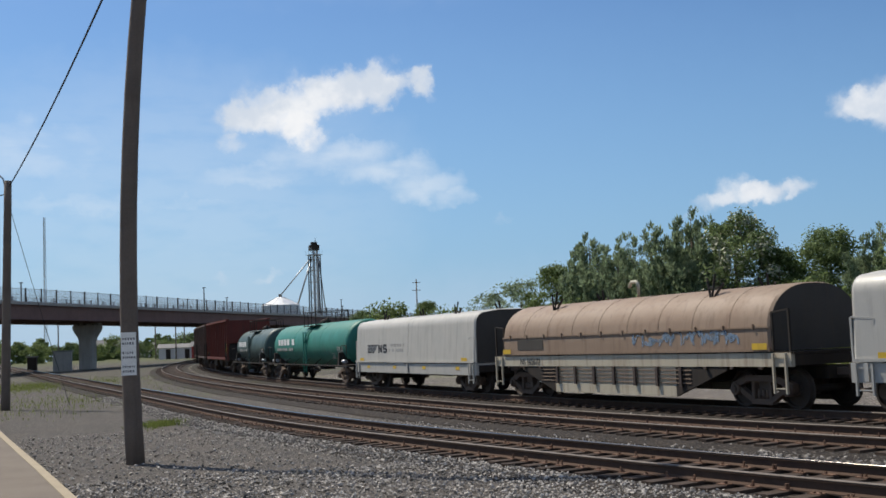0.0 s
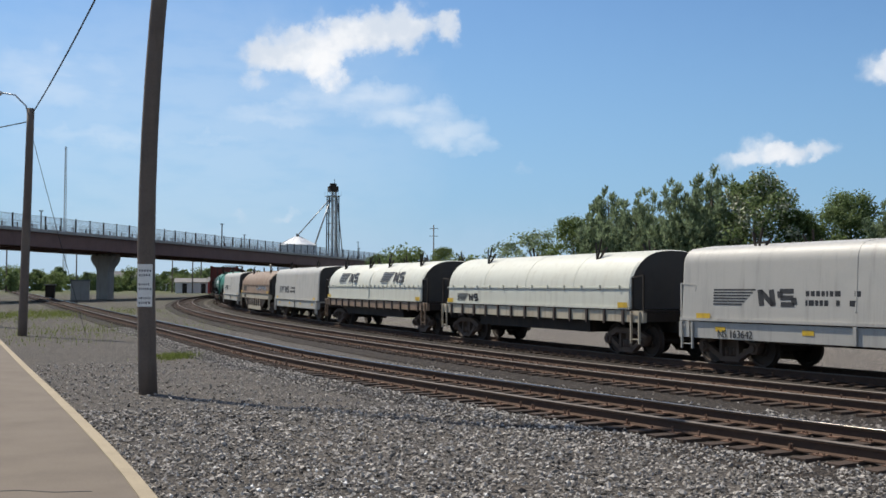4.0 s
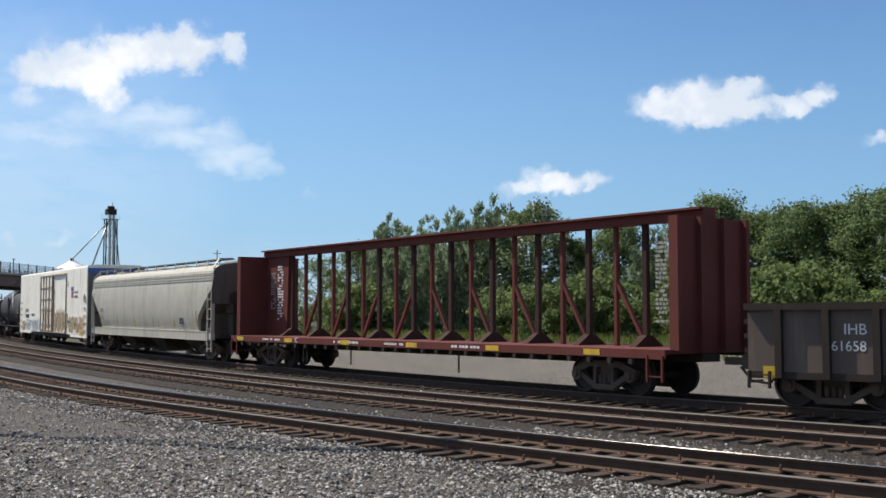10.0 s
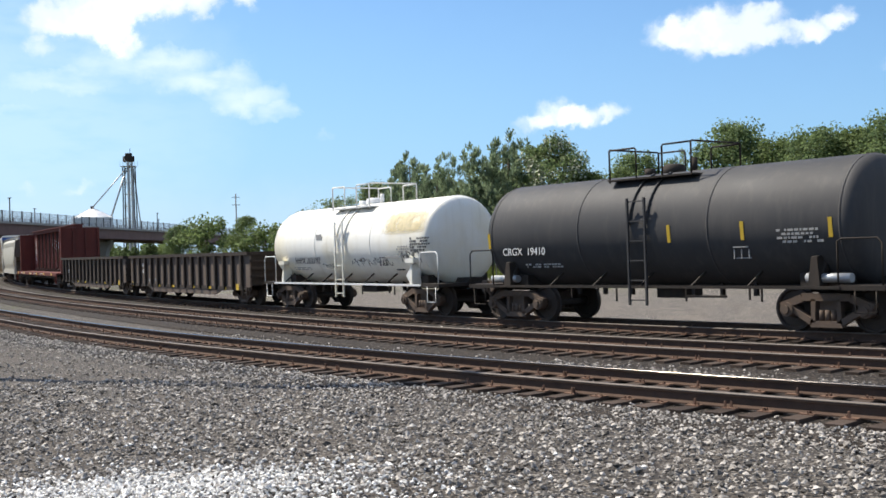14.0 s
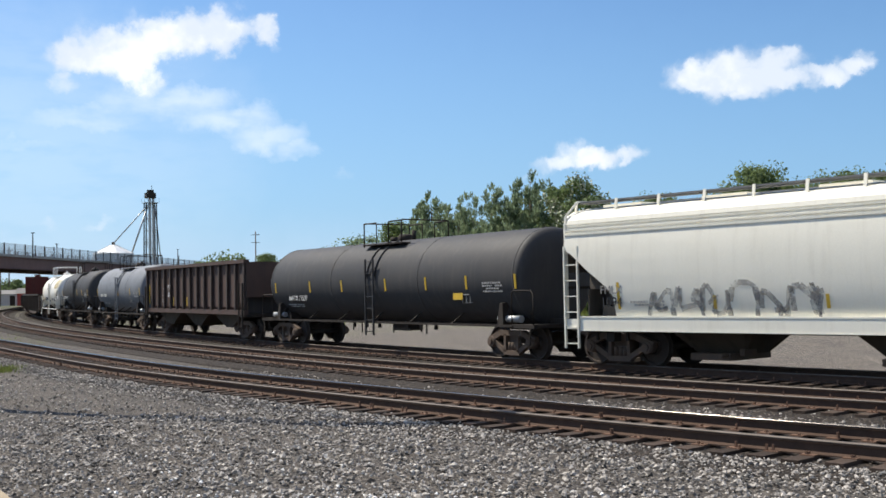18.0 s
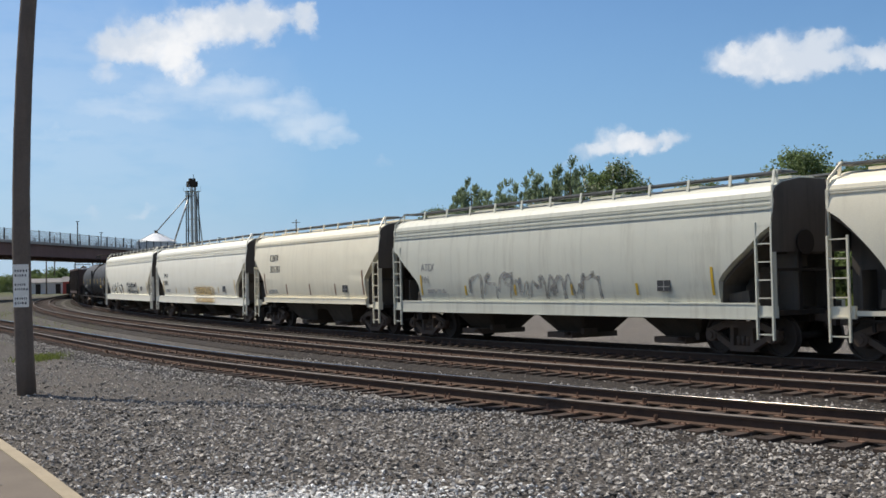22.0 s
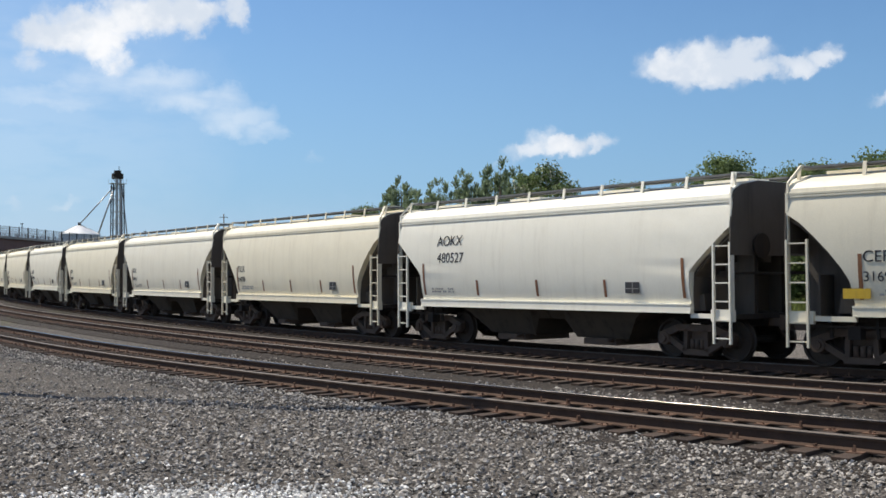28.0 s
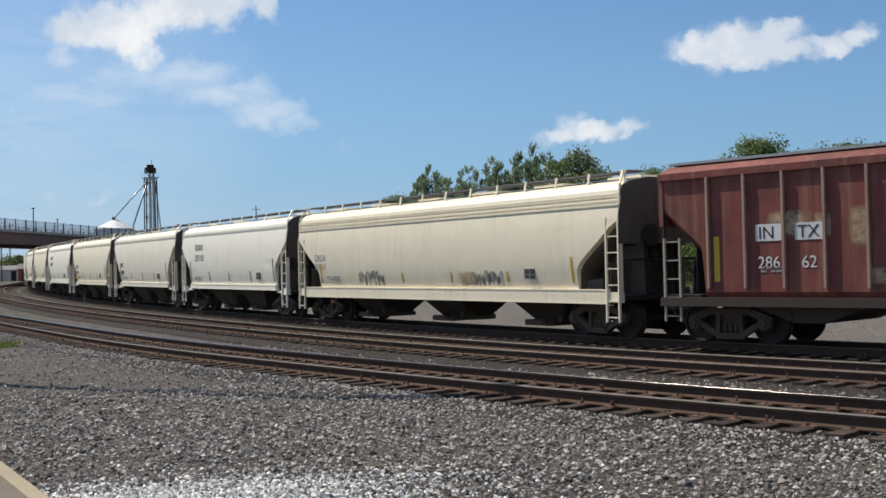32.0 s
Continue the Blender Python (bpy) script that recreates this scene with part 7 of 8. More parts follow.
def centerbeam(length):
    car = car_thing("centerbeam_flatcar", "empty oxide-red centerbeam flatcar with tall bulkheads and open truss")
    half = length / 2 - 1.3
    bm = bmesh.new()
    box(bm, -half, half, -1.5, 1.5, 1.02, 1.12)
    part("deck", bm, "oxide_red", car)
    for s in (1, -1):
        pieces("side_sill", [(-half, half, min(s * 1.503, s * 1.55), max(s * 1.503, s * 1.55), 0.92, 1.12)], "oxide_red", car)
    bm = bmesh.new()
    loft(bm, [(-half, [(-0.3, 1.0), (0.3, 1.0), (0.3, 0.82), (-0.3, 0.82)]), (-half * 0.6, [(-0.3, 1.0), (0.3, 1.0), (0.3, 0.7), (-0.3, 0.7)]), (half * 0.6, [(-0.3, 1.0), (0.3, 1.0), (0.3, 0.7), (-0.3, 0.7)]), (half, [(-0.3, 1.0), (0.3, 1.0), (0.3, 0.82), (-0.3, 0.82)])])
    part("centre_sill", bm, "frame_dark", car)
    top = 4.32
    for s in (1, -1):
        bm = bmesh.new()
        box(bm, min(s * half, s * (half - 0.12)), max(s * half, s * (half - 0.12)), -1.25, 1.25, 1.12, top - 0.2)
        bh = part("bulkhead", bm, "oxide_red", car)
        pieces("bulkhead_rib", [(min(s * (half + 0.002), s * (half + 0.14)), max(s * (half + 0.002), s * (half + 0.14)), y - 0.06, y + 0.06, 1.1, top - 0.2) for y in (-1.19, -0.4, 0.4, 1.19)], "oxide_red", bh)
        bm = bmesh.new()
        vs = [[bm.verts.new((s * x, y, z)) for x, z in ((half - 0.12, 1.12), (half - 0.12, top - 0.2), (half - (1.9 if s > 0 else 0.45), top - 0.2), (half - (1.75 if s > 0 else 0.45), 1.12))] for y in (-0.13, 0.13)]
        bm.faces.new(vs[0])
        bm.faces.new(vs[1][::-1])
        for j in range(4):
            bm.faces.new((vs[0][j], vs[0][(j + 1) % 4], vs[1][(j + 1) % 4], vs[1][j]))
        bmesh.ops.recalc_face_normals(bm, faces=bm.faces)
        part("gusset", bm, "oxide_red", bh)
        bars_of_writing(bh, s * (half - 0.5) + (0.0 if s > 0 else 0.6), 0.14, 3.5, 16, 0.38, 0.055, "mark_faded", 11 + s, dash=0.1)
        bars_of_writing(bh, s * (half - 1.05) + (0.0 if s > 0 else 0.5), 0.14, 3.75, 20, 0.34, 0.065, "mark_white" if s > 0 else "mark_faded", 14 + s, dash=0.12)
    bm = bmesh.new()
    box(bm, -half, half, -0.2, 0.2, top - 0.22, top)
    box(bm, -half, half, -0.32, 0.32, top, top + 0.05)
    part("top_beam", bm, "oxide_red", car)
    n = 20
    xs = [-half + 1.0 + (2 * half - 2.0) * i / n for i in range(n + 1)]
    for i, x in enumerate(xs[1:-1]):
        bm = bmesh.new()
        wide = i % 2 == 0
        k = 0.07 if wide else 0.045
        box(bm, x - k, x + k, -0.06, 0.06, 1.12, top - 0.22)
        if wide:
            loft(bm, [(x - 0.1, [(-0.5, 1.12), (0.5, 1.12), (0.1, 1.4), (-0.1, 1.4)]), (x + 0.1, [(-0.5, 1.12), (0.5, 1.12), (0.1, 1.4), (-0.1, 1.4)])])
        part("truss_post", bm, "truss_dark" if wide else "oxide_red", car)
    for i in range(1, n - 1, 2):
        bm = bmesh.new()
        a, b = xs[i], xs[i + 1]
        if i > n / 2:
            bar(bm, (b, 0, 1.15), (a, 0, 2.75), 0.1, 0.09)
        else:
            bar(bm, (a, 0, 1.15), (b, 0, 2.75), 0.1, 0.09)
        part("truss_brace", bm, "oxide_red", car)
    pieces("yellow_panel", [(half - 1.05 - i * (2 * half - 1.2) / 11, half - 0.5 - i * (2 * half - 1.2) / 11, 1.553, 1.557, 0.95, 1.09) for i in range(0, 12, 2)], "safety_yellow", car)
    for x, wide in ((half - 2.6, 1.3), (half - 7.6, 1.4), (half - 10.6, 1.0), (half - 14.0, 1.2)):
        bars_of_writing(car, x, 1.553, 1.06, 1, wide, 0.07, "mark_white", int(31 + x), dash=0.1)
    lettering("IC", 0.24, "mark_white", car, half - 5.0, 1.556, 0.95)
    bm = bmesh.new()
    for i in range(30):
        x = -half + 1 + (2 * half - 2) * i / 29
        pieces("winch", [(x - 0.06, x + 0.06, 1.5, 1.6, 0.78, 0.9)], "frame_dark", car)
    for x in (half * 0.5, half * 0.5 - 0.25, half * 0.22, -half * 0.3):
        bar(bm, (x, 1.45, 0.88), (x, 1.45, 0.3), 0.035)
    part("hand_brake_rod", bm, "frame_dark", car)
    for s in (1, -1):
        ladder(car, s * (half - 0.3), 1.55, 0.4, 1.0, "oxide_red", 0.45, 2, "step")
    running_gear(car, length, half - 2.4)
    return car


def gondola(name, label, length, marks, seed):
    car = car_thing(name, label)
    half = length / 2 - 0.52
    w, top = 1.45, 1.98
    bm = bmesh.new()
    for s in (1, -1):
        bm = bmesh.new()
        box(bm, -half, half, min(s * w, s * (w - 0.06)), max(s * w, s * (w - 0.06)), 0.66, top)
        part("side_wall", bm, "gondola_panel", car)
        pieces("end_wall", [(min(s * half, s * (half - 0.08)), max(s * half, s * (half - 0.08)), -w + 0.063, w - 0.063, 0.8, top)], "gondola_black", car)
    pieces("floor_plate", [(-half + 0.083, half - 0.083, -w + 0.063, w - 0.063, 0.95, 1.05)], "gondola_black", car)
    bm = bmesh.new()
    for s in (1, -1):
        box(bm, -half - 0.03, half + 0.03, min(s * (w - 0.08), s * (w + 0.12)), max(s * (w - 0.08), s * (w + 0.12)), top, top + 0.14)
        box(bm, min(s * (half - 0.1), s * (half + 0.08)), max(s * (half - 0.1), s * (half + 0.08)), -w + 0.08, w - 0.08, top, top + 0.14)
    part("top_chord", bm, "gondola_black", car)
    n = 16
    rng = random.Random(seed)
    for i in range(n):
        x = -half + 0.7 + (2 * half - 1.4) * i / (n - 1)
        for s in (1, -1):
            zb = 0.62
            pieces("side_post", [(x - 0.07, x + 0.07, min(s * w, s * (w + 0.12)), max(s * w, s * (w + 0.12)), zb, top)], "gondola_black", car)
    bm = bmesh.new()
    for s in (1, -1):
        a, b = sorted((s * (w - 0.04), s * (w + 0.05)))
        box(bm, -half, half, a, b, 0.60, 0.74)
    part("side_sill", bm, "gondola_black", car)
    for s in (1, -1):
        bm = bmesh.new()
        a, b = sorted((s * (w - 0.03), s * (w + 0.03)))
        loft(bm, [(x, [(a, 0.60), (b, 0.60), (b, z), (a, z)]) for x, z in ((-half + 3.0, 0.57), (-half + 3.9, 0.38), (half - 3.9, 0.38), (half - 3.0, 0.57))])
        part("deep_sill", bm, "gondola_panel", car)
    bm = bmesh.new()
    box(bm, -half, half, -0.3, 0.3, 0.62, 0.93)
    for x in (-2.6, 0.9):
        box(bm, x - 0.4, x + 0.4, 0.5, 1.1, 0.5, 0.85)
    part("centre_sill", bm, "frame_dark", car)
    for s in (1, -1):
        pieces("end_rib", [(min(s * (half + 0.002), s * (half + 0.08)), max(s * (half + 0.002), s * (half + 0.08)), -w, w, z - 0.05, z + 0.05) for z in (1.15, 1.45, 1.75)], "gondola_black", car)
    for i, x in enumerate((half - 0.35, half * 0.44, half * 0.18, -half * 0.16, -half * 0.42, -half * 0.64, -half + 1.35)):
        pieces("yellow_panel", [(x - (0.42 if 0 < i < 6 else 0.3), x, w + 0.053, w + 0.057, 0.61, 0.72 if 0 < i < 6 else 0.85)], "safety_yellow", car)
    for s in (1, -1):
        ladder(car, s * (half - 0.28), w + 0.1, 0.4, 0.75, "gondola_black", 0.45, 2, "step")
    for text, size, dx, z in marks:
        lettering(text, size, "mark_white", car, half - dx, w + 0.006, z)
    bars_of_writing(car, half - 2.9, w + 0.006, 0.98, 2, 0.5, 0.05, "mark_faded", seed, dash=0.08)
    bars_of_writing(car, half - 3.95, w + 0.006, 0.98, 2, 0.5, 0.05, "mark_faded", seed + 2, dash=0.08)
    running_gear(car, length, half - 1.6)
    return car

# ---- the train, front to rear: car, length over couplers, metres behind the datum ----
START = {3: -38.71, 4: -24.13, 5: -8.62, 6: 4.80, 7: 21.39, 8: 36.70, 9: 49.70, 10: 63.66, 11: 84.58, 12: 103.08, 13: 127.55, 14: 144.8, 15: 161.70, 16: 174.99, 17: 188.70, 18: 202.65, 19: 218.15, 20: 237.23, 21: 255.60, 22: 273.68, 23: 287.12, 24: 304.38, 25: 318.04, 26: 331.92, 27: 345.23, 28: 358.48, 29: 371.89, 30: 385.24, 31: 398.60, 32: 412.29, 33: 425.78, 34: 439.33, 35: 457.67, 36: 475.05}
START[2], START[1], START[0], START[-1], START[-2] = -57.3, -71.6, -88.6, -103.0, -117.0


def hood_side(z):
    """Depth of the smooth hood's side at height z."""
    return 1.45 - 0.075 * max(0.0, z - 1.42) + 0.006


def build_train():
    L = lambda k: START[k + 1] - START[k]
    hop = lambda k, label, mat, bays, marks=(), seed=1, shape="wide": covered_hopper("covered_hopper_car", label, L(k), mat, bays, marks, seed, shape)
    two = lambda k, label, mat, mark, number, seed: hop(k, label, mat, 2, ((mark, 0.40, "mark_black", -1.95, 2.80, 0.17), (number, 0.40, "mark_black", -1.95, 2.32, 0.12)), seed, "square")
    small = lambda k, label, mat, mark, number, seed: hop(k, label, mat, 2, ((mark, 0.32, "mark_black", -1.6, 2.14), (number, 0.28, "mark_black", -1.6, 1.76)), seed, "round")
    cars = {}
    cars[-2] = ribbed_hopper("open_hopper_car", "rust-brown ribbed hopper car at the head of the string", L(-2), "hopper_brown", ())
    cars[-1] = ribbed_hopper("open_hopper_car", "rust-brown ribbed hopper car", L(-1), "hopper_brown", ())
    cars[0] = ribbed_hopper("open_hopper_car", "oxide-red high-sided ribbed car", L(0), "oxide_red", ())
    cars[1] = tank_car("tank_car", "dark green tank car with white lettering", L(1), "tank_dark_green", seed=3, radius=1.2, low=0.76)
    cars[2] = tank_car("tank_car", "bright green tank car with a white emblem panel", L(2), "tank_green", seed=4, radius=1.2, low=0.76)
    for k, x, w in ((2, 7.2, 4.6), (1, 4.6, 2.6)):
        bars_of_writing(cars[k], x, lambda z: math.sqrt(1.21 ** 2 - (z - 1.96) ** 2) + 0.01, 2.35, 1, w, 0.34, "mark_white", 51 + k, "emblem", 0.5)
        bars_of_writing(cars[k], x - 0.3, lambda z: math.sqrt(1.21 ** 2 - (z - 1.96) ** 2) + 0.01, 1.85, 1, w, 0.16, "mark_faded", 61 + k, dash=0.4)
    cars[3] = coil_car("coil_car", "grey steel coil car with a long closed hood", L(3), "coil_grey", 1, "coil_grey", True, 3.02, 1.12)
    emblem(cars[3], 4.9, 1.449, 1.53, 0.9, tilt=4)
    bars_of_writing(cars[3], 2.2, hood_side, 1.9, 2, 1.7, 0.13, "mark_faded", 8, dash=0.22)
    cars[4] = coil_car("coil_car", "rusty tan coil car with a rounded ribbed hood", L(4), "coil_tan", 1, "frame_light", False, 2.98, 1.38, True, 9)
    lettering("NS 165672", 0.28, "mark_black", cars[4], 5.3, 1.458, 1.07)
    scrawl(cars[4], -1.0, 1.468, 1.56, 4.3, 0.36, "graffiti_blue", 5, 10, 0.09)
    plate_mark(cars[4], 5.4, 1.468, 1.54, 1.6, 0.33, "hood_end", "old_panel")
    for k in (5, 8):
        cars[k] = coil_car("coil_car", "grey steel coil car with a smooth hood and black emblem", L(k), "coil_grey", 1, "coil_grey", True, 3.06, 1.12)
        emblem(cars[k], 4.46, 1.447, 1.53, 1.0, tilt=4)
        bars_of_writing(cars[k], 1.43, hood_side, 1.88, 2, 1.4, 0.13, "mark_black", 8 + k, dash=0.14)
    lettering("NS 163642", 0.27, "mark_black", cars[8], 4.31, 1.462, 0.72)
    cars[6] = coil_car("coil_car", "cream coil car with two rounded hoods and black emblems", L(6), "coil_cream", 2, "coil_tan", False, 3.05, 1.35, False, 2)
    emblem(cars[6], 5.0, 1.47, 2.16, 1.1, tilt=24, tall=0.75)
    emblem(cars[6], -1.6, 1.47, 2.16, 1.1, tilt=24, tall=0.75)
    cars[7] = coil_car("coil_car", "cream white coil car with one rounded hood", L(7), "coil_cream", 1, "frame_light", False, 3.05, 1.35, False, 4)
    emblem(cars[7], 5.4, 1.47, 1.46, 0.66)
    cars[9] = tank_car("tank_car", "black tank car with a white leaf emblem", L(9), "tank_black", seed=5)
    scrawl(cars[9], -1.6, 1.38, 2.3, 0.5, 1.0, "mark_white", 15, 1, 0.3)
    cars[10] = reefer(L(10))
    cars[11] = covered_hopper("covered_hopper_car", "dirty grey long covered hopper with worn paint", L(11) - 0.1, "hopper_grey", 3, (("NRLX", 0.32, "mark_faded", -1.6, 2.0), ("5431", 0.32, "mark_faded", -1.6, 1.66)), 6, "wide")
    cars[12] = centerbeam(L(12))
    cars[13] = gondola("gondola_car", "black ribbed gondola with yellow reflector panels", L(13), (("IHB", 0.3, 2.0, 1.50), ("61658", 0.28, 1.75, 1.18)), 7)
    cars[14] = gondola("gondola_car", "black dented gondola with a pale stripe on its side", L(14), (("HTCR", 0.24, 1.9, 1.55), ("14385", 0.24, 1.85, 1.25)), 9)
    plate_mark(cars[14], -0.4, 1.457, 1.3, 0.07, 0.55, "mark_white", "white_streak")
    cars[15] = tank_car("tank_car", "white tank car stained yellow, with graffiti", L(15), "tank_white", (("SHPX 202792", 0.34, "mark_black", 2.37, -0.62),), 8, 1.36, "mark_white")
    shell = lambda z: math.sqrt(max(0.2, 1.36 ** 2 - (z - 2.26) ** 2)) + 0.012
    scrawl(cars[15], -3.7, shell, 1.6, 1.1, 0.42, "graffiti_grey", 21, 3, 0.045)
    scrawl(cars[15], 1.6, shell, 1.42, 0.9, 0.22, "graffiti_pale", 23, 3, 0.04)
    plate_mark(cars[15], -3.1, shell(1.4), 1.36, 0.5, 0.2, "mark_black", "black_panel")
    plate_mark(cars[15], -2.8, shell(1.8), 1.76, 0.95, 0.14, "mark_faded", "grey_panel")
    plate_mark(cars[15], 1.75, shell(2.5), 2.42, 0.4, 0.2, "mark_faded", "grey_panel")
    bars_of_writing(cars[15], -4.35, shell, 2.36, 5, 1.0, 0.055, "mark_black", 71, "data_panel", 0.12)
    bm = bmesh.new()
    for n, (k, dy) in enumerate(((0.26, 0.0), (0.22, 0.004))):
        box(bm, -k, k, dy, dy + 0.004, -k, k, Matrix.Rotation(radians(45), 4, "Y") @ Matrix.Diagonal((0.72, 1, 0.72, 1)))
    placard = part("placard", bm, "mark_white", cars[15], "white diamond placard")
    placard.matrix_basis = pose(-4.1, 1.2, 1.2)
    bm = bmesh.new()
    bar(bm, (0, 0.012, -0.1), (0, 0.012, 0.08), 0.03, 0.004, up=(0, 1, 0))
    bar(bm, (-0.06, 0.012, -0.1), (0.06, 0.012, -0.1), 0.03, 0.004, up=(0, 1, 0))
    part("placard_mark", bm, "mark_faded", placard)
    scrawl(cars[15], -0.5, shell, 1.5, 2.6, 0.3, "graffiti_pale", 22, 7, 0.05)
    cars[16] = tank_car("tank_car", "black tank car with white lettering", L(16), "tank_black", (("CRGX  19410", 0.28, "mark_white", 1.3, -0.52),), 9, 1.38, strips=(5.3, -0.9, -2.9, -5.0))
    cars[17] = tank_car("tank_car", "slate blue-grey tank car with faint lettering", L(17), "tank_slate", (("CRGX  19514", 0.28, "mark_white", 1.66, -0.40),), 10, 1.38, strips=(5.4, -0.1, -3.0, -5.2))
    cars[18] = ribbed_hopper("open_hopper_car", "brown ribbed hopper car with white lettering", L(18), "hopper_brown", (("AP", 0.36, "mark_white", 2.62, 2.2), ("PX", 0.36, "mark_white", 3.42, 2.2), ("40", 0.36, "mark_white", 2.64, 1.84), ("005", 0.34, "mark_white", 3.46, 1.84)), 3.24, True, 4, "frame_brown", False, 15, 0.9, 2.1)
    cars[19] = tank_car("tank_car", "long black tank car with yellow strips", L(19), "tank_black", (("NATX 77539", 0.28, "mark_white", 2.31, -0.62),), 11, 1.40, strips=(7.56, 4.58, 2.1, -0.94, -3.41, -5.62, -8.0))
    plate_mark(cars[19], -4.85, 1.33, 1.66, 0.5, 0.2, "safety_yellow", "yellow_panel")
    cars[20] = hop(20, "white long covered hopper with grey graffiti", "hopper_bright", 3, (("FMLX", 0.28, "mark_faded", -1.2, 1.78), ("1094", 0.34, "mark_black", -1.2, 1.46)), 12)
    scrawl(cars[20], half_of(20) - 2.6, painted, 1.24, 4.6, 0.85, "graffiti_pale", 31, 6, 0.13)
    for n, (dz, hh) in enumerate(((1.24, 0.42), (1.62, 0.42))):
        scrawl(cars[20], half_of(20) - 8.6 - 0.1 * n, painted, dz, 3.9 - 0.3 * n, hh, "graffiti_grey", 32 + 40 * n, 7, 0.11)
    cars[21] = hop(21, "white long covered hopper, rust spill on its lower side", "hopper_bright", 3, (("FMLX", 0.36, "mark_black", -2.0, 2.25), ("51476", 0.36, "mark_black", -2.0, 1.84)), 13)
    patch("repaint_patch", cars[21], -1.5, painted, 1.52, 4.9, 0.56, "stain_yellow", 33, "square patch of yellow repaint")
    patch("repaint_patch", cars[21], -1.7, 1.572, 1.06, 4.8, 0.3, "stain_yellow", 34)
    cars[22] = two(22, "cream covered hopper with two bays", "hopper_cream", "CBFX", "305381", 14)
    cars[23] = hop(23, "pale green-grey long covered hopper with faded graffiti", "hopper_green", 3, (("ATEX", 0.32, "mark_faded", -1.8, 2.2), ("101", 0.32, "mark_faded", -1.8, 1.8)), 15)
    scrawl(cars[23], half_of(23) - 4.5, painted, 1.3, 6.0, 0.8, "graffiti_pale", 35, 8, 0.12)
    cars[24] = small(24, "cream covered hopper with two bays and small graffiti", "hopper_cream", "TILX", "34573", 16)
    scrawl(cars[24], half_of(24) - 2.2, painted, 1.38, 2.6, 0.36, "graffiti_pale", 36, 6, 0.05)
    cars[25] = small(25, "off-white covered hopper with two bays", "hopper_cream", "TILX", "339145", 17)
    cars[26] = small(26, "off-white covered hopper with two bays and dark bays", "hopper_white", "TILX", "336490", 18)
    cars[27] = small(27, "off-white covered hopper with two bays", "hopper_cream", "TILX", "34612", 19)
    cars[28] = small(28, "off-white covered hopper with two bays", "hopper_white", "TILX", "34611", 20)
    cars[29] = small(29, "cream covered hopper with two bays", "hopper_cream", "TILX", "34696", 21)
    cars[30] = two(30, "clean white covered hopper with black lettering", "hopper_bright", "AOKX", "480527", 22)
    cars[31] = small(31, "cream covered hopper with a yellow patch", "hopper_cream", "CEFX", "316903", 23)
    plate_mark(cars[31], half_of(31) - 1.2, 1.56, 1.42, 0.55, 0.2, "safety_yellow", "yellow_panel")
    cars[32] = small(32, "off-white covered hopper with two bays", "hopper_white", "TILX", "34889", 24)
    cars[33] = two(33, "white covered hopper with slanted black lettering", "hopper_bright", "SOXX", "325165", 25)
    cars[34] = hop(34, "yellowed cream long covered hopper with faint graffiti", "hopper_yellow", 3, (("CRDX", 0.32, "mark_faded", -1.3, 2.16), ("251111", 0.30, "mark_faded", -1.3, 1.84)), 26)
    scrawl(cars[34], half_of(34) - 4.6, painted, 1.3, 1.5, 0.5, "graffiti_pale", 37, 5, 0.1)
    scrawl(cars[34], half_of(34) - 11.0, painted, 1.3, 1.5, 0.45, "graffiti_pale", 38, 7, 0.09)
    patch("rust_smear", cars[34], -2.2, painted, 1.5, 1.3, 0.5, "rust_wash", 44)
    cars[35] = ribbed_hopper("covered_hopper_car", "maroon ribbed covered hopper with peeling paint and white lettering", L(35), "hopper_maroon", (("286", 0.36, "mark_white", 2.48, 1.68), ("62", 0.36, "mark_white", 3.5, 1.68)), 3.75, True, 27, "post_pale", True, 18, 1.16, 2.98)
    for dx, word in ((2.5, "IN"), (3.42, "TX")):
        plate_mark(cars[35], half_of(35) - dx, 1.528, 2.26, 0.62, 0.36, "mark_white", "white_panel")
        lettering(word, 0.38, "mark_black", cars[35], half_of(35) - dx - 0.06, 1.535, 2.31)
    for x, z, w, h, sd in ((4.85, 2.62, 1.3, 0.62, 1), (4.1, 2.55, 0.5, 0.6, 2), (3.3, 2.5, 0.6, 0.9, 7), (2.9, 1.5, 0.7, 0.4, 8), (0.2, 3.2, 1.1, 0.6, 3), (-1.4, 3.0, 1.0, 0.8, 4), (-3.2, 3.3, 1.2, 0.5, 5), (-0.6, 1.9, 1.0, 0.6, 6)):
        patch("bare_patch", cars[35], x, 1.522, z, w, h, "bare_primer", sd)
    # the white tank's data panel, placard and stain
    patch("yellow_stain", cars[15], -3.9, shell, 2.85, 3.2, 0.85, "stain_pale", 41)
    return cars


def half_of(k):
    return (START[k + 1] - START[k]) / 2 - 0.55


def travelled(t):
    """Metres that the train has rolled by t seconds."""
    slack = ((0.0, -0.55), (0.5, -0.1), (1.0, 0.25), (2.0, 0.4), (3.0, 0.15), (4.0, 0.0), (99.0, 0.0))
    extra = next(a[1] + (b[1] - a[1]) * (t - a[0]) / (b[0] - a[0]) for a, b in zip(slack, slack[1:]) if t <= b[0])
    return 12.302 * t + 0.10055 * t * t - 0.00094 * t ** 3 + extra


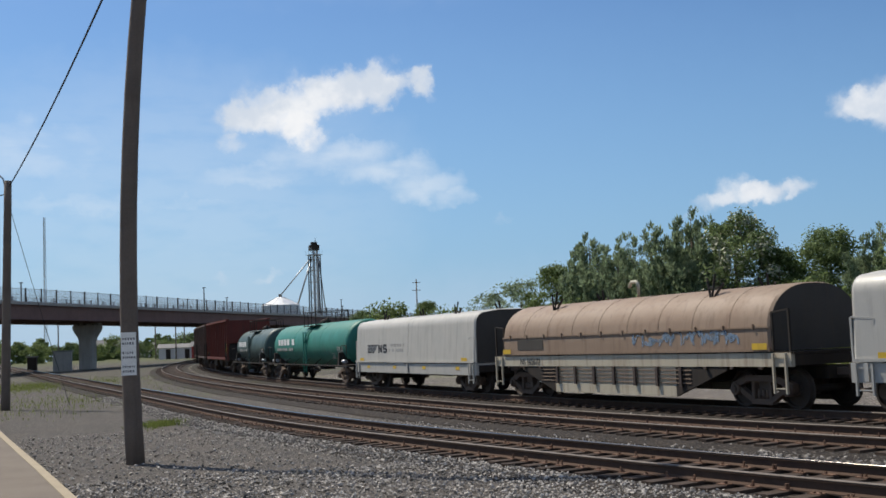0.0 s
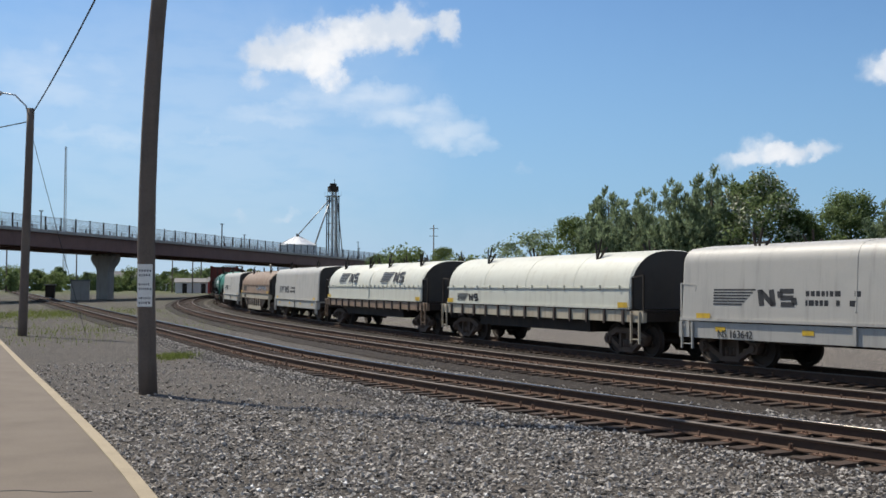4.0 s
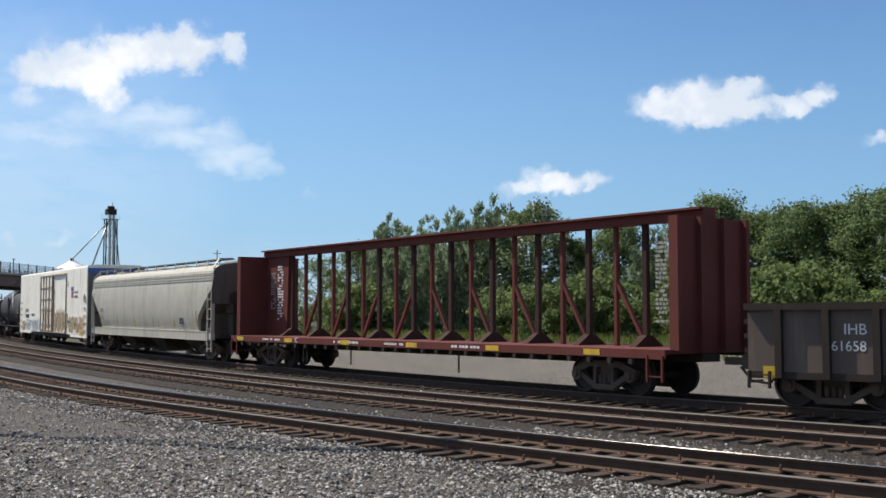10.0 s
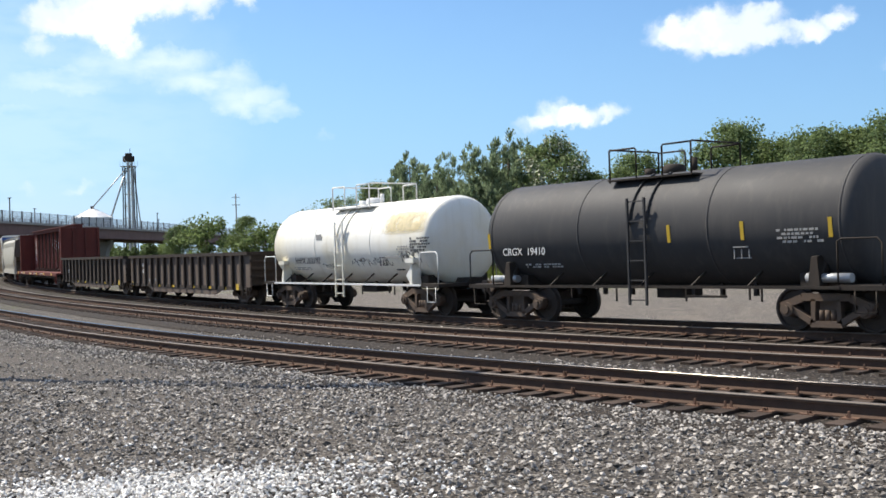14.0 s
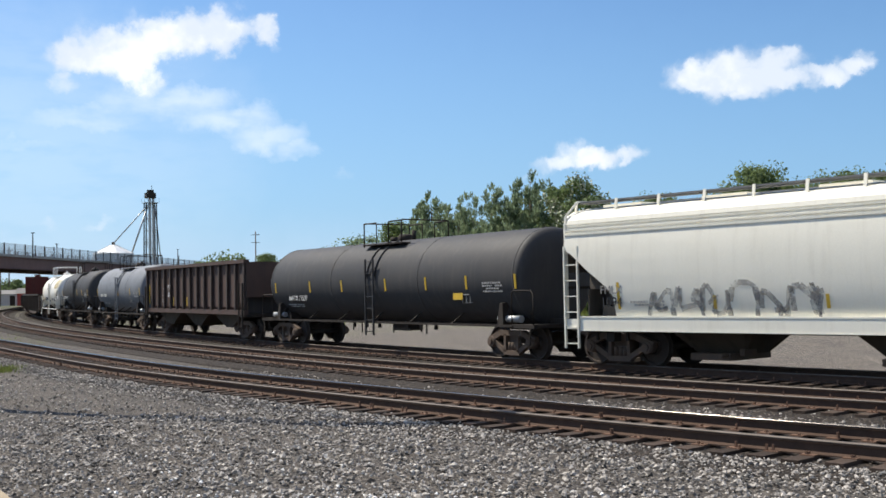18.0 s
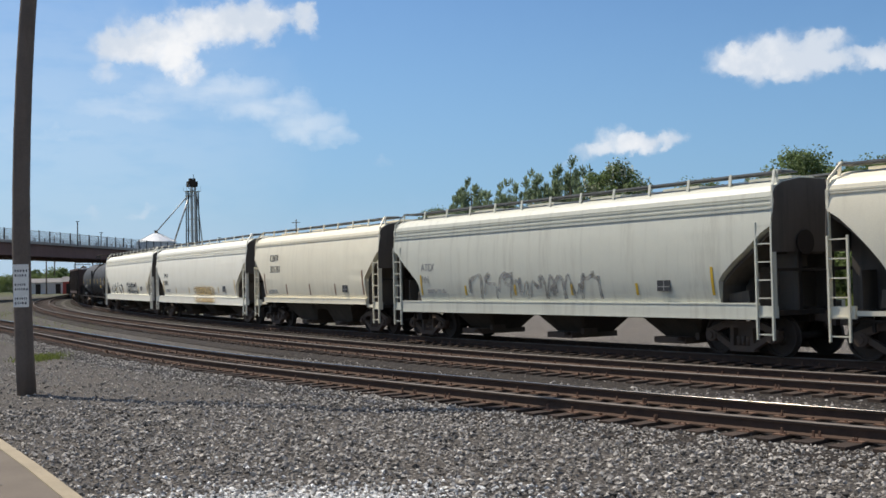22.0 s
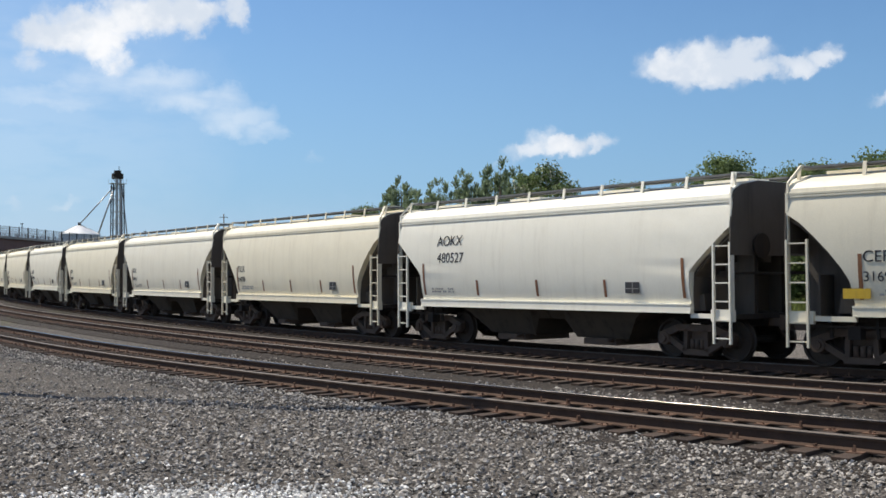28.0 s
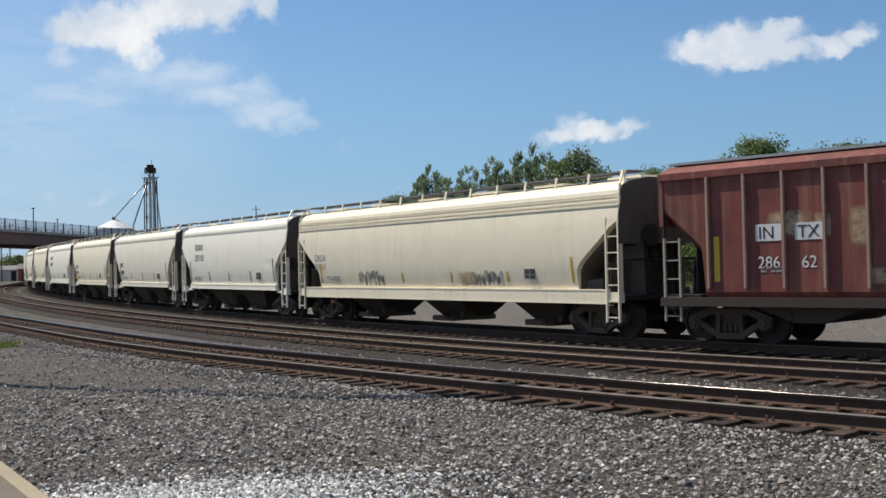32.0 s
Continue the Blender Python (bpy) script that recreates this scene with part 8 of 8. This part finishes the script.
def motions(cars):
    for k, car in cars.items():
        length = START[k + 1] - START[k]
        mid = START[k] + length / 2
        c = length / 2 - 2.2
        rows = []
        n = 64
        for i in range(n + 1):
            t = SECONDS * i / n
            d = travelled(t) - mid
            ax, ay, _ = along(TRAIN_LINE, d + c)
            bx, by, _ = along(TRAIN_LINE, d - c)
            rows.append((t, pose((ax + bx) / 2, (ay + by) / 2, (rise(ax, ay) + rise(bx, by)) / 2, 0, math.degrees(math.atan2(rise(bx, by) - rise(ax, ay), 2 * c)), math.degrees(math.atan2(ay - by, ax - bx)))))
        walk(car, rows)


build_bridge()
build_elevator()
build_poles()
build_far_things()
build_plants()
build_platform()
CARS = build_train()
scatter_stones("loose_gravel", "loose angular grey railway gravel", 42000, near_gravel, (0.016, 0.056), 5)
scatter_stones("shoulder_stones", "clean grey stone heaped against the tie ends", 15000, shoulder_gravel, (0.016, 0.05), 7)
scatter_stones("pale_gravel", "patch of pale whitish gravel near the platform", 6500, pale_gravel, (0.014, 0.042), 9, "stone_white")
scatter_stones("ballast_stones", "crushed stone ballast between the ties", 18000, bed_gravel, (0.016, 0.048), 6, "bed_stone")
build_tracks()
motions(CARS)
